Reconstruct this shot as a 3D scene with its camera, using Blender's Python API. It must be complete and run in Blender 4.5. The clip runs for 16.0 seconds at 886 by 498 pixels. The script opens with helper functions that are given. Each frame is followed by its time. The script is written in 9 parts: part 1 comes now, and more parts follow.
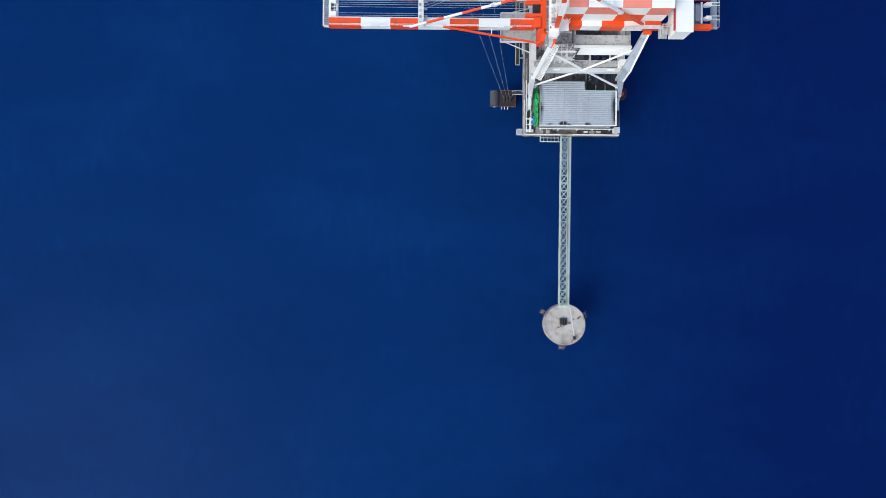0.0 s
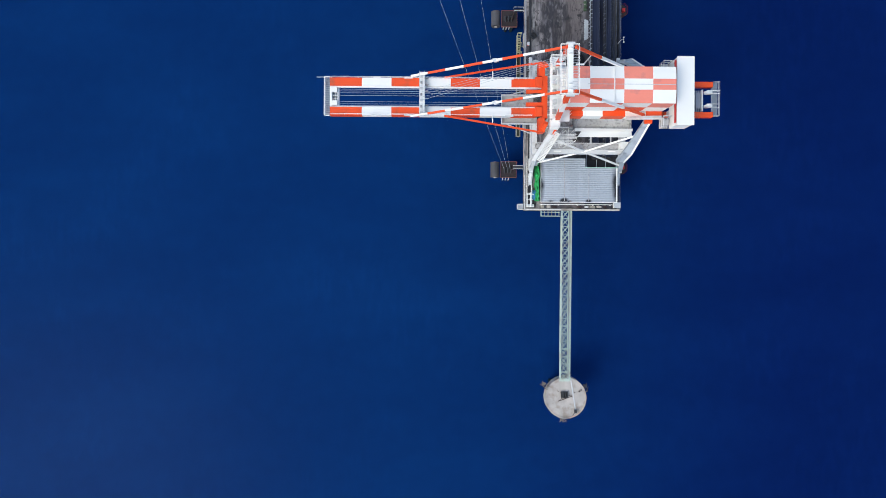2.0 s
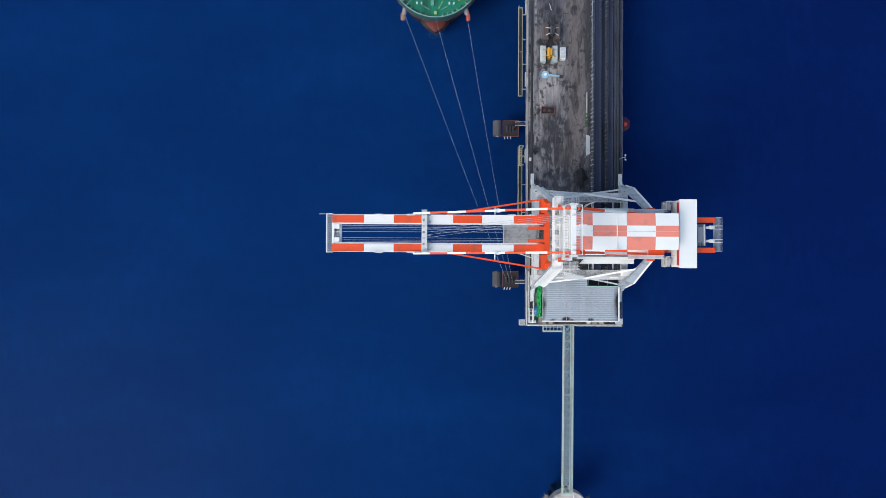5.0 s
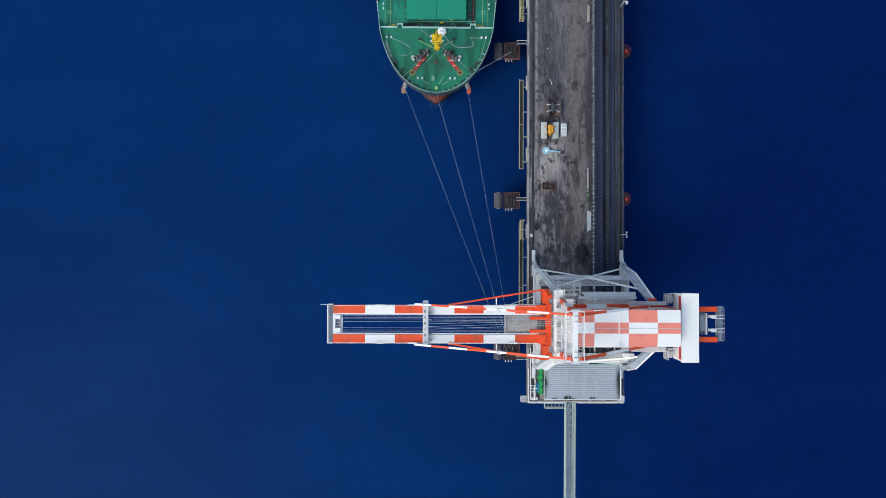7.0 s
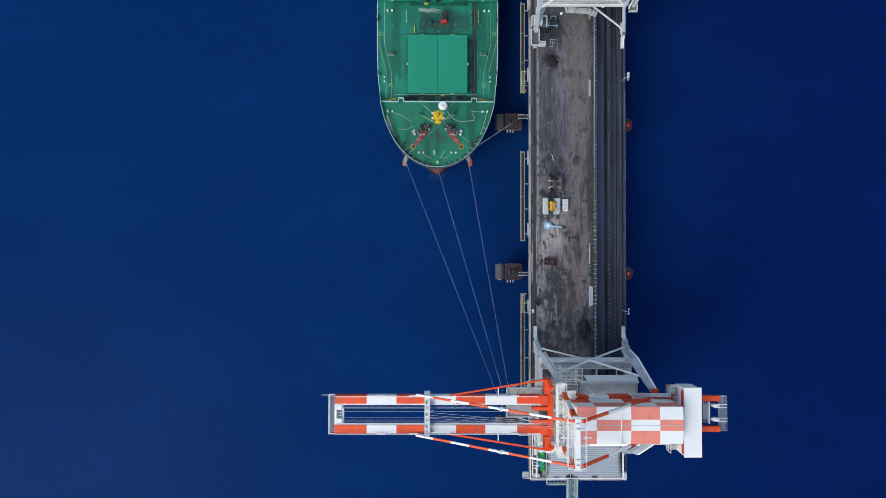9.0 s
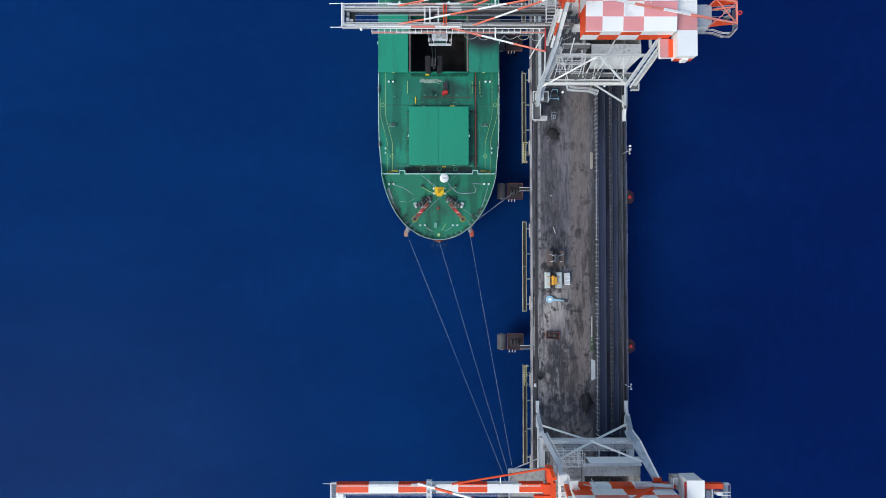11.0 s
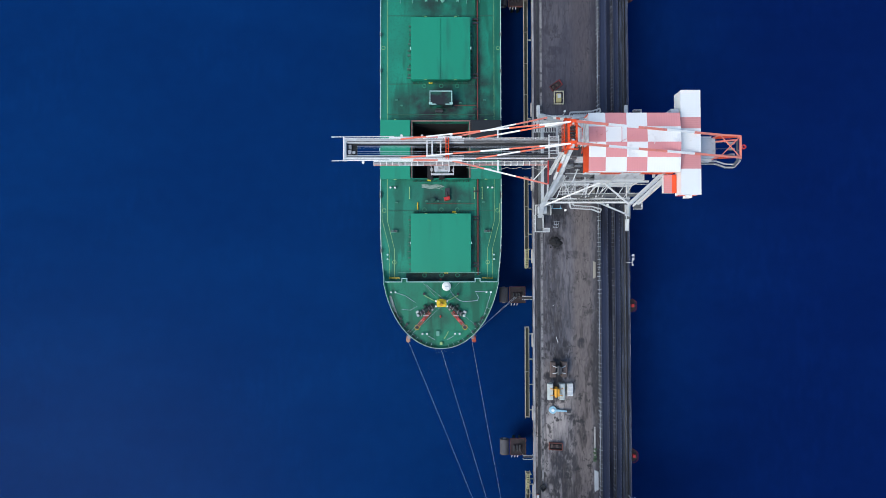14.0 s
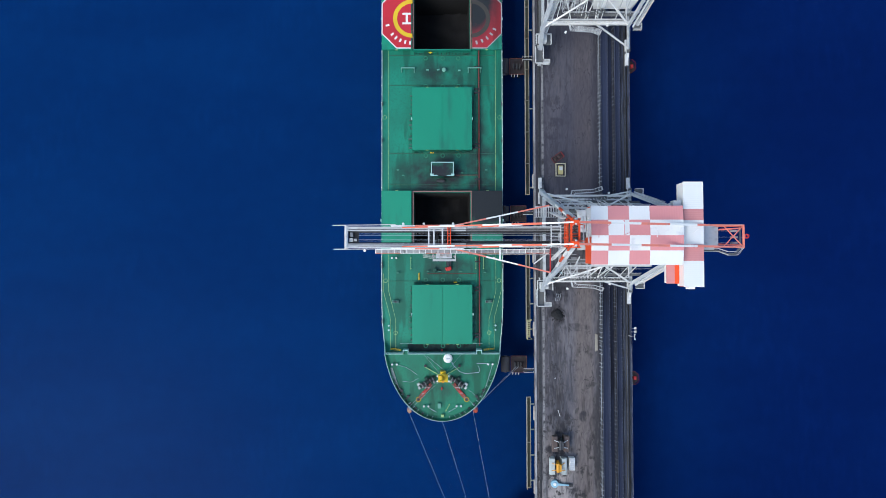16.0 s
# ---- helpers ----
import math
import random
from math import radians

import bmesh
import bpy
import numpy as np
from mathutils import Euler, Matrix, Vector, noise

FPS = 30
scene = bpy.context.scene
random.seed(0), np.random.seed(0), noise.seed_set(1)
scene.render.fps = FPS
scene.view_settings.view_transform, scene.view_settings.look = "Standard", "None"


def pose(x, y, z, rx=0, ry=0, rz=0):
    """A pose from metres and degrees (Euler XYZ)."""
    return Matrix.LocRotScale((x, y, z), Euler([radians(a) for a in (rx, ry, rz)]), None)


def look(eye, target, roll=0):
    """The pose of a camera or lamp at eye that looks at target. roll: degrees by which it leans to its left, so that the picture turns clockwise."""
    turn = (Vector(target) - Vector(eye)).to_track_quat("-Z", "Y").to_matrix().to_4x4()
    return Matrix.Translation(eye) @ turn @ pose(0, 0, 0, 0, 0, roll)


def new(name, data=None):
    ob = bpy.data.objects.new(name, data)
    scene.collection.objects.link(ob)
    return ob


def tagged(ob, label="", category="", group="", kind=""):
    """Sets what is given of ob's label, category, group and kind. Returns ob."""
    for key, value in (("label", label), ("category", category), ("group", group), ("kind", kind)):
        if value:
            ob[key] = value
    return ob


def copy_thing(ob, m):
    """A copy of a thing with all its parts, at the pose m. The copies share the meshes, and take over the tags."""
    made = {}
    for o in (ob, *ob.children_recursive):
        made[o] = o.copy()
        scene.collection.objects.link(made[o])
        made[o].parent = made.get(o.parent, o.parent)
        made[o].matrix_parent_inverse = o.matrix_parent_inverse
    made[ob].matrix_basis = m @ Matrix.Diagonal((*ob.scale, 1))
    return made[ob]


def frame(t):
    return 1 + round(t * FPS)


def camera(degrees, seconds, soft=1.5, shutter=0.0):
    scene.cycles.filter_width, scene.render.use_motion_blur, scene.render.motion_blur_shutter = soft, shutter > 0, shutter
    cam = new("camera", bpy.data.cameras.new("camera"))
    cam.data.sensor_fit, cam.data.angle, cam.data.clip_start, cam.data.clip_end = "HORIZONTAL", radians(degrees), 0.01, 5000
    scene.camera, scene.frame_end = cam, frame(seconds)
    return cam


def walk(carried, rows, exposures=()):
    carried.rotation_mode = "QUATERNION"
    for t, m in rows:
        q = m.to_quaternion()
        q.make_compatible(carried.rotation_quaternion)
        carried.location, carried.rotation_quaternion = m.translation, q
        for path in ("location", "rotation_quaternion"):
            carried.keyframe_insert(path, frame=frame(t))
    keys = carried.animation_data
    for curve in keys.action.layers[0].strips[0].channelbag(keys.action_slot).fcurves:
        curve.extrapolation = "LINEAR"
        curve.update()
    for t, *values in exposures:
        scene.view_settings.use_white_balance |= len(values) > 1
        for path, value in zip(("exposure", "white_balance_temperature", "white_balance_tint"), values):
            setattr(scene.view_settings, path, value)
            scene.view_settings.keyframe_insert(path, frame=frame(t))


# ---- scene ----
cam = camera(74.0, 16.0, soft=0.8)
# seconds, x, y, z in metres, and the three turns in degrees: a flight north, looking straight down
WAY = [
    (0.0, 0.002, 0.002, 160.019, -0.034, -0.479, 0.416),
    (0.5, -0.144, 4.668, 160.019, -0.006, -0.499, 0.387),
    (1.0, -0.302, 9.437, 160.019, 0.043, -0.517, 0.358),
    (1.5, -0.441, 14.219, 160.020, 0.095, -0.540, 0.333),
    (2.0, -0.585, 19.091, 160.021, 0.164, -0.560, 0.317),
    (2.5, -0.722, 23.903, 160.021, 0.220, -0.578, 0.304),
    (3.0, -0.874, 28.797, 160.022, 0.294, -0.593, 0.303),
    (3.5, -1.020, 33.628, 160.021, 0.355, -0.608, 0.304),
    (4.0, -1.156, 38.555, 160.020, 0.432, -0.623, 0.309),
    (6.5, -1.621, 62.565, 159.982, 0.803, -0.604, 0.217),
    (7.0, -1.658, 67.448, 159.980, 0.862, -0.580, 0.201),
    (7.5, -1.715, 72.248, 159.978, 0.900, -0.545, 0.180),
    (8.0, -1.729, 77.116, 159.978, 0.952, -0.513, 0.152),
    (8.5, -1.722, 81.916, 159.979, 0.986, -0.481, 0.121),
    (9.0, -1.723, 86.792, 159.981, 1.032, -0.443, 0.094),
    (11.5, -1.561, 110.571, 160.014, 1.160, -0.189, -0.067),
    (12.0, -1.597, 115.340, 160.013, 1.192, -0.163, -0.074),
    (12.5, -1.639, 120.004, 160.010, 1.204, -0.145, -0.082),
    (13.0, -1.675, 124.734, 160.006, 1.234, -0.136, -0.090),
    (13.5, -1.752, 129.379, 160.000, 1.253, -0.125, -0.096),
    (14.0, -1.836, 134.072, 159.993, 1.293, -0.120, -0.096),
    (14.5, -1.915, 138.647, 159.985, 1.326, -0.121, -0.094),
    (15.0, -2.021, 143.287, 159.977, 1.388, -0.119, -0.086),
    (15.5, -2.120, 147.799, 159.971, 1.433, -0.122, -0.081),
    (16.0, -2.207, 152.441, 159.966, 1.510, -0.128, -0.078),
]
walk(cam, [(row[0], pose(*row[1:])) for row in WAY], exposures=[(0.0, 0.86, 6850, 6), (3.0, 0.83, 6850, 6), (6.5, 0.68, 6850, 6), (9.0, 0.66, 6850, 6), (12.0, 0.8, 6800, 6), (14.0, 0.82, 6620, 6), (16.0, 0.83, 6500, 6)])

# ---- world, sun, exposure ----
SUN_ELEVATION, SUN_TURN = 47, 234  # degrees; compass bearing of the sun, from north by east
world = bpy.data.worlds.new("hazy_sky")
scene.world = world
world.use_nodes = True
sky = world.node_tree.nodes.new("ShaderNodeTexSky")
sky.sky_type, sky.sun_disc = "NISHITA", False
sky.sun_elevation, sky.sun_rotation = radians(SUN_ELEVATION), radians(SUN_TURN)
sky.air_density, sky.dust_density, sky.ozone_density = 1.0, 1.0, 1.0
world.node_tree.nodes["Background"].inputs[1].default_value = 0.13
world.node_tree.links.new(sky.outputs[0], world.node_tree.nodes["Background"].inputs[0])
sun = new("sun", bpy.data.lights.new("sun", "SUN"))
sun.data.energy, sun.data.angle, sun.data.color = 1.3, radians(36), (1.0, 0.97, 0.93)
bearing, lift = radians(SUN_TURN), radians(SUN_ELEVATION)
toward_sun = Vector((math.sin(bearing) * math.cos(lift), math.cos(bearing) * math.cos(lift), math.sin(lift)))
sun.matrix_world = look(toward_sun * 300, (0, 0, 0))

# ---- levels, in metres ----
SEA, PIER, DECK, HATCH, FORE = -4.5, 6.0, 1.2, 3.45, 3.7
WEST, EAST, SOUTH, NORTH = 22.0, 47.1, 29.8, 330.0


# ---- materials ----
def mat(name, base, rough=0.6, metal=0.0, var=0.18, big=0.12, fine=2.5, bump=0.15, dirt=None, dirty=0.0,
        dirt_scale=0.35, stretch=(1, 1, 1), ribs=None, spec=0.5):
    """A painted, stained or bare surface: broad and fine variation, patches of dirt, relief; ribs: (axis, metres)."""
    m = bpy.data.materials.new(name)
    m.use_nodes = True
    n, l = m.node_tree.nodes, m.node_tree.links
    shader = n["Principled BSDF"]
    where = n.new("ShaderNodeNewGeometry")
    place = n.new("ShaderNodeMapping")
    place.inputs["Scale"].default_value = stretch
    l.new(where.outputs["Position"], place.inputs["Vector"])

    def cloud(scale, detail):
        c = n.new("ShaderNodeTexNoise")
        c.inputs["Scale"].default_value, c.inputs["Detail"].default_value = scale, detail
        l.new(place.outputs[0], c.inputs["Vector"])
        return c.outputs["Fac"]

    def blend(fac, a, b, kind="MIX"):
        x = n.new("ShaderNodeMix")
        x.data_type, x.blend_type = "RGBA", kind
        for socket, value in ((x.inputs[0], fac), (x.inputs[6], a), (x.inputs[7], b)):
            if isinstance(value, bpy.types.NodeSocket):
                l.new(value, socket)
            else:
                socket.default_value = value if isinstance(value, float) else (*value, 1)
        return x.outputs[2]

    def spread(fac, low, high):
        r = n.new("ShaderNodeMapRange")
        l.new(fac, r.inputs[0])
        r.inputs[1].default_value, r.inputs[2].default_value = low, high
        return r.outputs[0]

    dark = tuple(c * (1 - var) for c in base)
    light = tuple(min(1, c * (1 + var)) for c in base)
    small = cloud(fine, 6)
    colour = blend(spread(cloud(big, 4), 0.3, 0.7), dark, light)
    colour = blend(spread(small, 0.2, 0.8), blend(0.35, colour, dark), colour)
    if dirt:
        patch = spread(cloud(dirt_scale, 8), 0.62 - 0.3 * dirty, 0.78 - 0.2 * dirty)
        colour = blend(patch, colour, dirt)
    l.new(colour, shader.inputs["Base Color"])
    shader.inputs["Metallic"].default_value = metal
    shader.inputs["Specular IOR Level"].default_value = spec
    shader.inputs["Roughness"].default_value = rough
    rough_range = n.new("ShaderNodeMapRange")
    l.new(small, rough_range.inputs[0])
    rough_range.inputs[3].default_value, rough_range.inputs[4].default_value = max(0.05, rough - 0.12), min(1, rough + 0.12)
    l.new(rough_range.outputs[0], shader.inputs["Roughness"])
    relief = n.new("ShaderNodeBump")
    relief.inputs["Strength"].default_value, relief.inputs["Distance"].default_value = bump, 0.05
    l.new(small, relief.inputs["Height"])
    if ribs:
        wave = n.new("ShaderNodeTexWave")
        wave.bands_direction = ribs[0]
        wave.inputs["Scale"].default_value = 0.314 / ribs[1]
        l.new(where.outputs["Position"], wave.inputs["Vector"])
        ridge = n.new("ShaderNodeBump")
        ridge.inputs["Strength"].default_value, ridge.inputs["Distance"].default_value = 0.18, 0.05
        l.new(wave.outputs["Fac"], ridge.inputs["Height"])
        l.new(relief.outputs[0], ridge.inputs["Normal"])
        relief = ridge
    l.new(relief.outputs[0], shader.inputs["Normal"])
    return m


COAL = (0.012, 0.012, 0.014)
white = mat("white_paint", (0.82, 0.815, 0.79), 0.5, var=0.05)
white_old = mat("weathered_white_paint", (0.62, 0.63, 0.635), 0.55, var=0.12, fine=1.2, dirt=(0.5, 0.5, 0.5), dirty=0.25, dirt_scale=0.9, stretch=(1, 1, 0.3))
grey_paint = mat("pale_grey_paint", (0.5, 0.53, 0.56), 0.55, var=0.12, dirt=(0.36, 0.38, 0.4), dirty=0.3, dirt_scale=0.9, stretch=(1, 1, 0.3))
orange = mat("orange_red_paint", (0.80, 0.075, 0.012), 0.5, var=0.1, dirt=(0.45, 0.08, 0.03), dirty=0.1)
pink = mat("faded_red_paint", (0.80, 0.235, 0.17), 0.6, var=0.08, dirt=(0.5, 0.2, 0.18), dirty=0.2)
pink_old = mat("dull_faded_red_paint", (0.68, 0.27, 0.275), 0.6, var=0.07, ribs=("X", 0.5))
white_ribbed = mat("ribbed_white_sheet", (0.80, 0.80, 0.79), 0.5, var=0.05, ribs=("X", 0.5), dirt=(0.55, 0.55, 0.57), dirty=0.1)
sheet_ribbed = mat("ribbed_white_cladding", (0.76, 0.77, 0.765), 0.5, var=0.05, ribs=("Y", 0.4))
pink_ribbed = mat("ribbed_faded_red_cladding", (0.6, 0.25, 0.25), 0.55, var=0.07, ribs=("Y", 0.4))
concrete = mat("pale_concrete", (0.40, 0.37, 0.34), 0.85, var=0.15, dirt=(0.2, 0.17, 0.15), dirty=0.2, dirt_scale=0.5)
dolphin_concrete = mat("blotched_pale_concrete", (0.46, 0.42, 0.385), 0.85, var=0.2, big=0.3, dirt=(0.27, 0.22, 0.18), dirty=0.45, dirt_scale=0.45)
coal_steel = mat("coal_black_steel", (0.011, 0.011, 0.013), 0.8, 0.0, var=0.4, dirt=(0.02, 0.02, 0.022), dirty=0.3, dirt_scale=1.2)
concrete_grey = mat("stained_concrete", (0.22, 0.215, 0.22), 0.85, var=0.3, fine=1.5, dirt=(0.04, 0.04, 0.046), dirty=0.5, dirt_scale=0.8)
kerb_grey = mat("scuffed_kerb_concrete", (0.34, 0.335, 0.345), 0.85, var=0.3, fine=1.5, dirt=(0.09, 0.088, 0.095), dirty=0.42, dirt_scale=0.6, stretch=(1, 0.4, 1))
stanchion_grey = mat("dusty_grey_stanchion_paint", (0.4, 0.44, 0.49), 0.65, var=0.3, dirt=(0.15, 0.16, 0.18), dirty=0.35, dirt_scale=0.5)
slate_dust = mat("coal_dusted_slate_steel", (0.05, 0.063, 0.103), 0.8, var=0.4, fine=2.0, dirt=(0.02, 0.024, 0.036), dirty=0.5, dirt_scale=0.7, stretch=(1, 0.3, 1))
plate = mat("dusty_steel_plate", (0.4, 0.4, 0.4), 0.7, 0.1, var=0.2, dirt=(0.16, 0.15, 0.145), dirty=0.4, dirt_scale=1.6)
dark_steel = mat("dark_steel", (0.05, 0.052, 0.058), 0.6, 0.3, var=0.3, dirt=(0.02, 0.02, 0.02), dirty=0.3)
rust = mat("rusty_steel", (0.05, 0.03, 0.031), 0.8, 0.1, var=0.4, dirt=(0.022, 0.016, 0.018), dirty=0.45, dirt_scale=0.9)
rubber = mat("worn_rubber", (0.075, 0.075, 0.085), 0.75, var=0.3, dirt=(0.07, 0.07, 0.07), dirty=0.2)
bracket_grey = mat("dusty_bracket_paint", (0.085, 0.1, 0.135), 0.7, var=0.4, dirt=(0.05, 0.05, 0.06), dirty=0.5, dirt_scale=0.5)
post_slate = mat("slate_stanchion_paint", (0.17, 0.19, 0.235), 0.7, var=0.35, dirt=(0.06, 0.065, 0.08), dirty=0.5, dirt_scale=0.5)
belt_mat = mat("conveyor_belt_rubber", (0.026, 0.034, 0.065), 0.8, var=0.3, stretch=(1, 0.15, 1), dirt=(0.006, 0.007, 0.012), dirty=0.4, spec=0.2)
coal = mat("coal", COAL, 0.9, var=0.5, fine=6, bump=0.8)
pale_green = mat("pale_green_paint", (0.45, 0.56, 0.50), 0.6, var=0.12, dirt=(0.3, 0.25, 0.18), dirty=0.25)
fender_green = mat("weathered_green_grey_paint", (0.33, 0.335, 0.29), 0.7, var=0.2, dirt=(0.15, 0.12, 0.09), dirty=0.35)
rope_mat = mat("pale_grey_rope", (0.45, 0.52, 0.6), 0.9, var=0.15)
wire_mat = mat("steel_wire", (0.35, 0.37, 0.4), 0.4, 0.6)
yellow = mat("yellow_paint", (0.75, 0.5, 0.02), 0.5, var=0.12)
amber = mat("amber_paint", (0.65, 0.3, 0.02), 0.5, var=0.15)
line_yellow = mat("deck_line_paint", (0.34, 0.55, 0.22), 0.6, var=0.2)
red_paint = mat("red_paint", (0.5, 0.03, 0.028), 0.5, var=0.15)
bright_red = mat("bright_red_paint", (0.62, 0.04, 0.03), 0.5, var=0.15)
red_pipe = mat("red_pipe_paint", (0.17, 0.035, 0.03), 0.55, var=0.2)
davit_green = mat("dull_pale_green_paint", (0.14, 0.36, 0.28), 0.6, var=0.15)
winch_green = mat("dark_green_winch_paint", (0.012, 0.05, 0.038), 0.6, var=0.4)
hull_red = mat("red_antifouling", (0.13, 0.02, 0.014), 0.6, var=0.2)
hull_dark = mat("dark_hull_paint", (0.06, 0.07, 0.08), 0.5, var=0.2, dirt=(0.15, 0.1, 0.08), dirty=0.15)
light_cyan = mat("pale_turquoise_paint", (0.4, 0.64, 0.6), 0.5, var=0.1)
hatch_green = mat("hatch_green_paint", (0.005, 0.25, 0.148), 0.5, var=0.1, big=0.05, dirt=(0.01, 0.15, 0.1), dirty=0.22, dirt_scale=0.16, stretch=(1.8, 0.35, 1))
helideck_red = mat("helideck_red_paint", (0.55, 0.02, 0.035), 0.55, var=0.12)
tarp_green = mat("green_tarpaulin", (0.03, 0.4, 0.12), 0.5, var=0.25, bump=0.5)
tarp_blue = mat("blue_tarpaulin", (0.08, 0.3, 0.6), 0.5, var=0.2, bump=0.5)
sky_blue = mat("light_blue_paint", (0.28, 0.5, 0.62), 0.5, var=0.15)
maroon = mat("dull_maroon_paint", (0.13, 0.018, 0.025), 0.7, var=0.3)
glass = mat("dark_window_glass", (0.02, 0.03, 0.035), 0.1, var=0.1, bump=0.0)
timber = mat("grey_timber", (0.3, 0.28, 0.24), 0.85, var=0.25)
grab_white = mat("worn_white_grab_steel", (0.5, 0.55, 0.54), 0.55, 0.1, var=0.15, dirt=(0.2, 0.2, 0.2), dirty=0.3)
grating = mat("dark_grating", (0.13, 0.135, 0.14), 0.7, 0.2, var=0.25, fine=8, bump=0.6)
grab_brown = mat("rusty_brown_grab_steel", (0.1, 0.075, 0.07), 0.75, 0.1, var=0.3)


def sea_material():
    m = bpy.data.materials.new("sea_water")
    m.use_nodes = True
    n, l = m.node_tree.nodes, m.node_tree.links
    shader = n["Principled BSDF"]
    where = n.new("ShaderNodeNewGeometry")
    heights = []
    for scale in (0.035, 0.22):
        c = n.new("ShaderNodeTexNoise")
        c.inputs["Scale"].default_value, c.inputs["Detail"].default_value = scale, 4
        l.new(where.outputs["Position"], c.inputs["Vector"])
        heights.append(c.outputs["Fac"])
    def mixed(fac, a, b):
        x = n.new("ShaderNodeMix")
        x.data_type = "RGBA"
        l.new(fac, x.inputs[0])
        for socket, v in ((x.inputs[6], a), (x.inputs[7], b)):
            if isinstance(v, tuple):
                socket.default_value = (*v, 1)
            else:
                l.new(v, socket)
        return x

    def ramp(fac, a, b):
        r = n.new("ShaderNodeMapRange")
        r.interpolation_type = "SMOOTHSTEP"
        l.new(fac, r.inputs[0])
        r.inputs[1].default_value, r.inputs[2].default_value = a, b
        return r.outputs[0]

    # darker to the east: sky reflection and lens falloff put into the base colour
    split = n.new("ShaderNodeSeparateXYZ")
    l.new(where.outputs["Position"], split.inputs[0])
    deep = mixed(ramp(split.outputs[0], -15, 112), (0.0074, 0.0400, 0.143), (0.0062, 0.0188, 0.100))
    broad = mixed(heights[0], (0, 0, 0), (1, 1, 1))
    broad.blend_type = "MULTIPLY"
    l.new(deep.outputs[2], broad.inputs[6])
    ripple = mixed(ramp(heights[1], 0.3, 0.7), (0.90, 0.91, 0.93), (1.0, 1.0, 1.0))
    l.new(ripple.outputs[2], broad.inputs[7])
    turn = n.new("ShaderNodeMapping")
    turn.inputs["Scale"].default_value, turn.inputs["Rotation"].default_value = (0.35, 1.0, 1.0), (0, 0, radians(25))
    l.new(where.outputs["Position"], turn.inputs["Vector"])
    wind = n.new("ShaderNodeTexNoise")
    wind.inputs["Scale"].default_value, wind.inputs["Detail"].default_value = 0.06, 10
    l.new(turn.outputs[0], wind.inputs["Vector"])
    streaks = mixed(ramp(wind.outputs["Fac"], 0.35, 0.7), (0.92, 0.92, 0.94), (1.07, 1.09, 1.06))
    comb = n.new("ShaderNodeMapping")
    comb.inputs["Scale"].default_value, comb.inputs["Rotation"].default_value = (1.0, 0.3, 1.0), (0, 0, radians(-12))
    l.new(where.outputs["Position"], comb.inputs["Vector"])
    chop = n.new("ShaderNodeTexNoise")
    chop.inputs["Scale"].default_value, chop.inputs["Detail"].default_value = 0.55, 5
    l.new(comb.outputs[0], chop.inputs["Vector"])
    ruffled = n.new("ShaderNodeMath")
    ruffled.operation = "MULTIPLY"
    l.new(ramp(chop.outputs["Fac"], 0.4, 0.7), ruffled.inputs[0])
    l.new(ramp(heights[0], 0.48, 0.62), ruffled.inputs[1])
    crests = mixed(ruffled.outputs[0], (1.0, 1.0, 1.0), (1.16, 1.12, 1.09))
    washed = mixed(wind.outputs["Fac"], (0, 0, 0), (1, 1, 1))
    washed.blend_type = "MULTIPLY"
    for link in list(l):
        if link.to_socket in (washed.inputs[0], broad.inputs[0]):
            l.remove(link)
    washed.inputs[0].default_value = broad.inputs[0].default_value = 1.0
    l.new(broad.outputs[2], washed.inputs[6])
    l.new(streaks.outputs[2], washed.inputs[7])
    rough_sea = mixed(wind.outputs["Fac"], (0, 0, 0), (1, 1, 1))
    rough_sea.blend_type = "MULTIPLY"
    for link in list(l):
        if link.to_socket == rough_sea.inputs[0]:
            l.remove(link)
    rough_sea.inputs[0].default_value = 1.0
    l.new(washed.outputs[2], rough_sea.inputs[6])
    l.new(crests.outputs[2], rough_sea.inputs[7])
    l.new(rough_sea.outputs[2], shader.inputs["Base Color"])
    shader.inputs["Roughness"].default_value = 1.0
    shader.inputs["Specular IOR Level"].default_value = 0.0

    # the skin of the water: clear and tinted, with a faint rippled gloss
    skin = bpy.data.materials.new("water_surface")
    skin.use_nodes = True
    n, l = skin.node_tree.nodes, skin.node_tree.links
    n.remove(n["Principled BSDF"])
    where = n.new("ShaderNodeNewGeometry")
    normal = None
    for scale, strength in ((0.035, 0.3), (0.22, 0.3), (0.9, 0.2)):
        c = n.new("ShaderNodeTexNoise")
        c.inputs["Scale"].default_value, c.inputs["Detail"].default_value = scale, 4
        l.new(where.outputs["Position"], c.inputs["Vector"])
        b = n.new("ShaderNodeBump")
        b.inputs["Strength"].default_value, b.inputs["Distance"].default_value = strength, 0.02 / scale
        l.new(c.outputs["Fac"], b.inputs["Height"])
        if normal:
            l.new(normal, b.inputs["Normal"])
        normal = b.outputs[0]
    clear, gloss, both = n.new("ShaderNodeBsdfTransparent"), n.new("ShaderNodeBsdfGlossy"), n.new("ShaderNodeMixShader")
    clear.inputs[0].default_value = (0.5, 0.8, 0.9, 1)
    gloss.inputs["Roughness"].default_value = 0.3
    l.new(normal, gloss.inputs["Normal"])
    both.inputs[0].default_value = 0.0012
    l.new(clear.outputs[0], both.inputs[1])
    l.new(gloss.outputs[0], both.inputs[2])
    l.new(both.outputs[0], n["Material Output"].inputs["Surface"])
    return m, skin


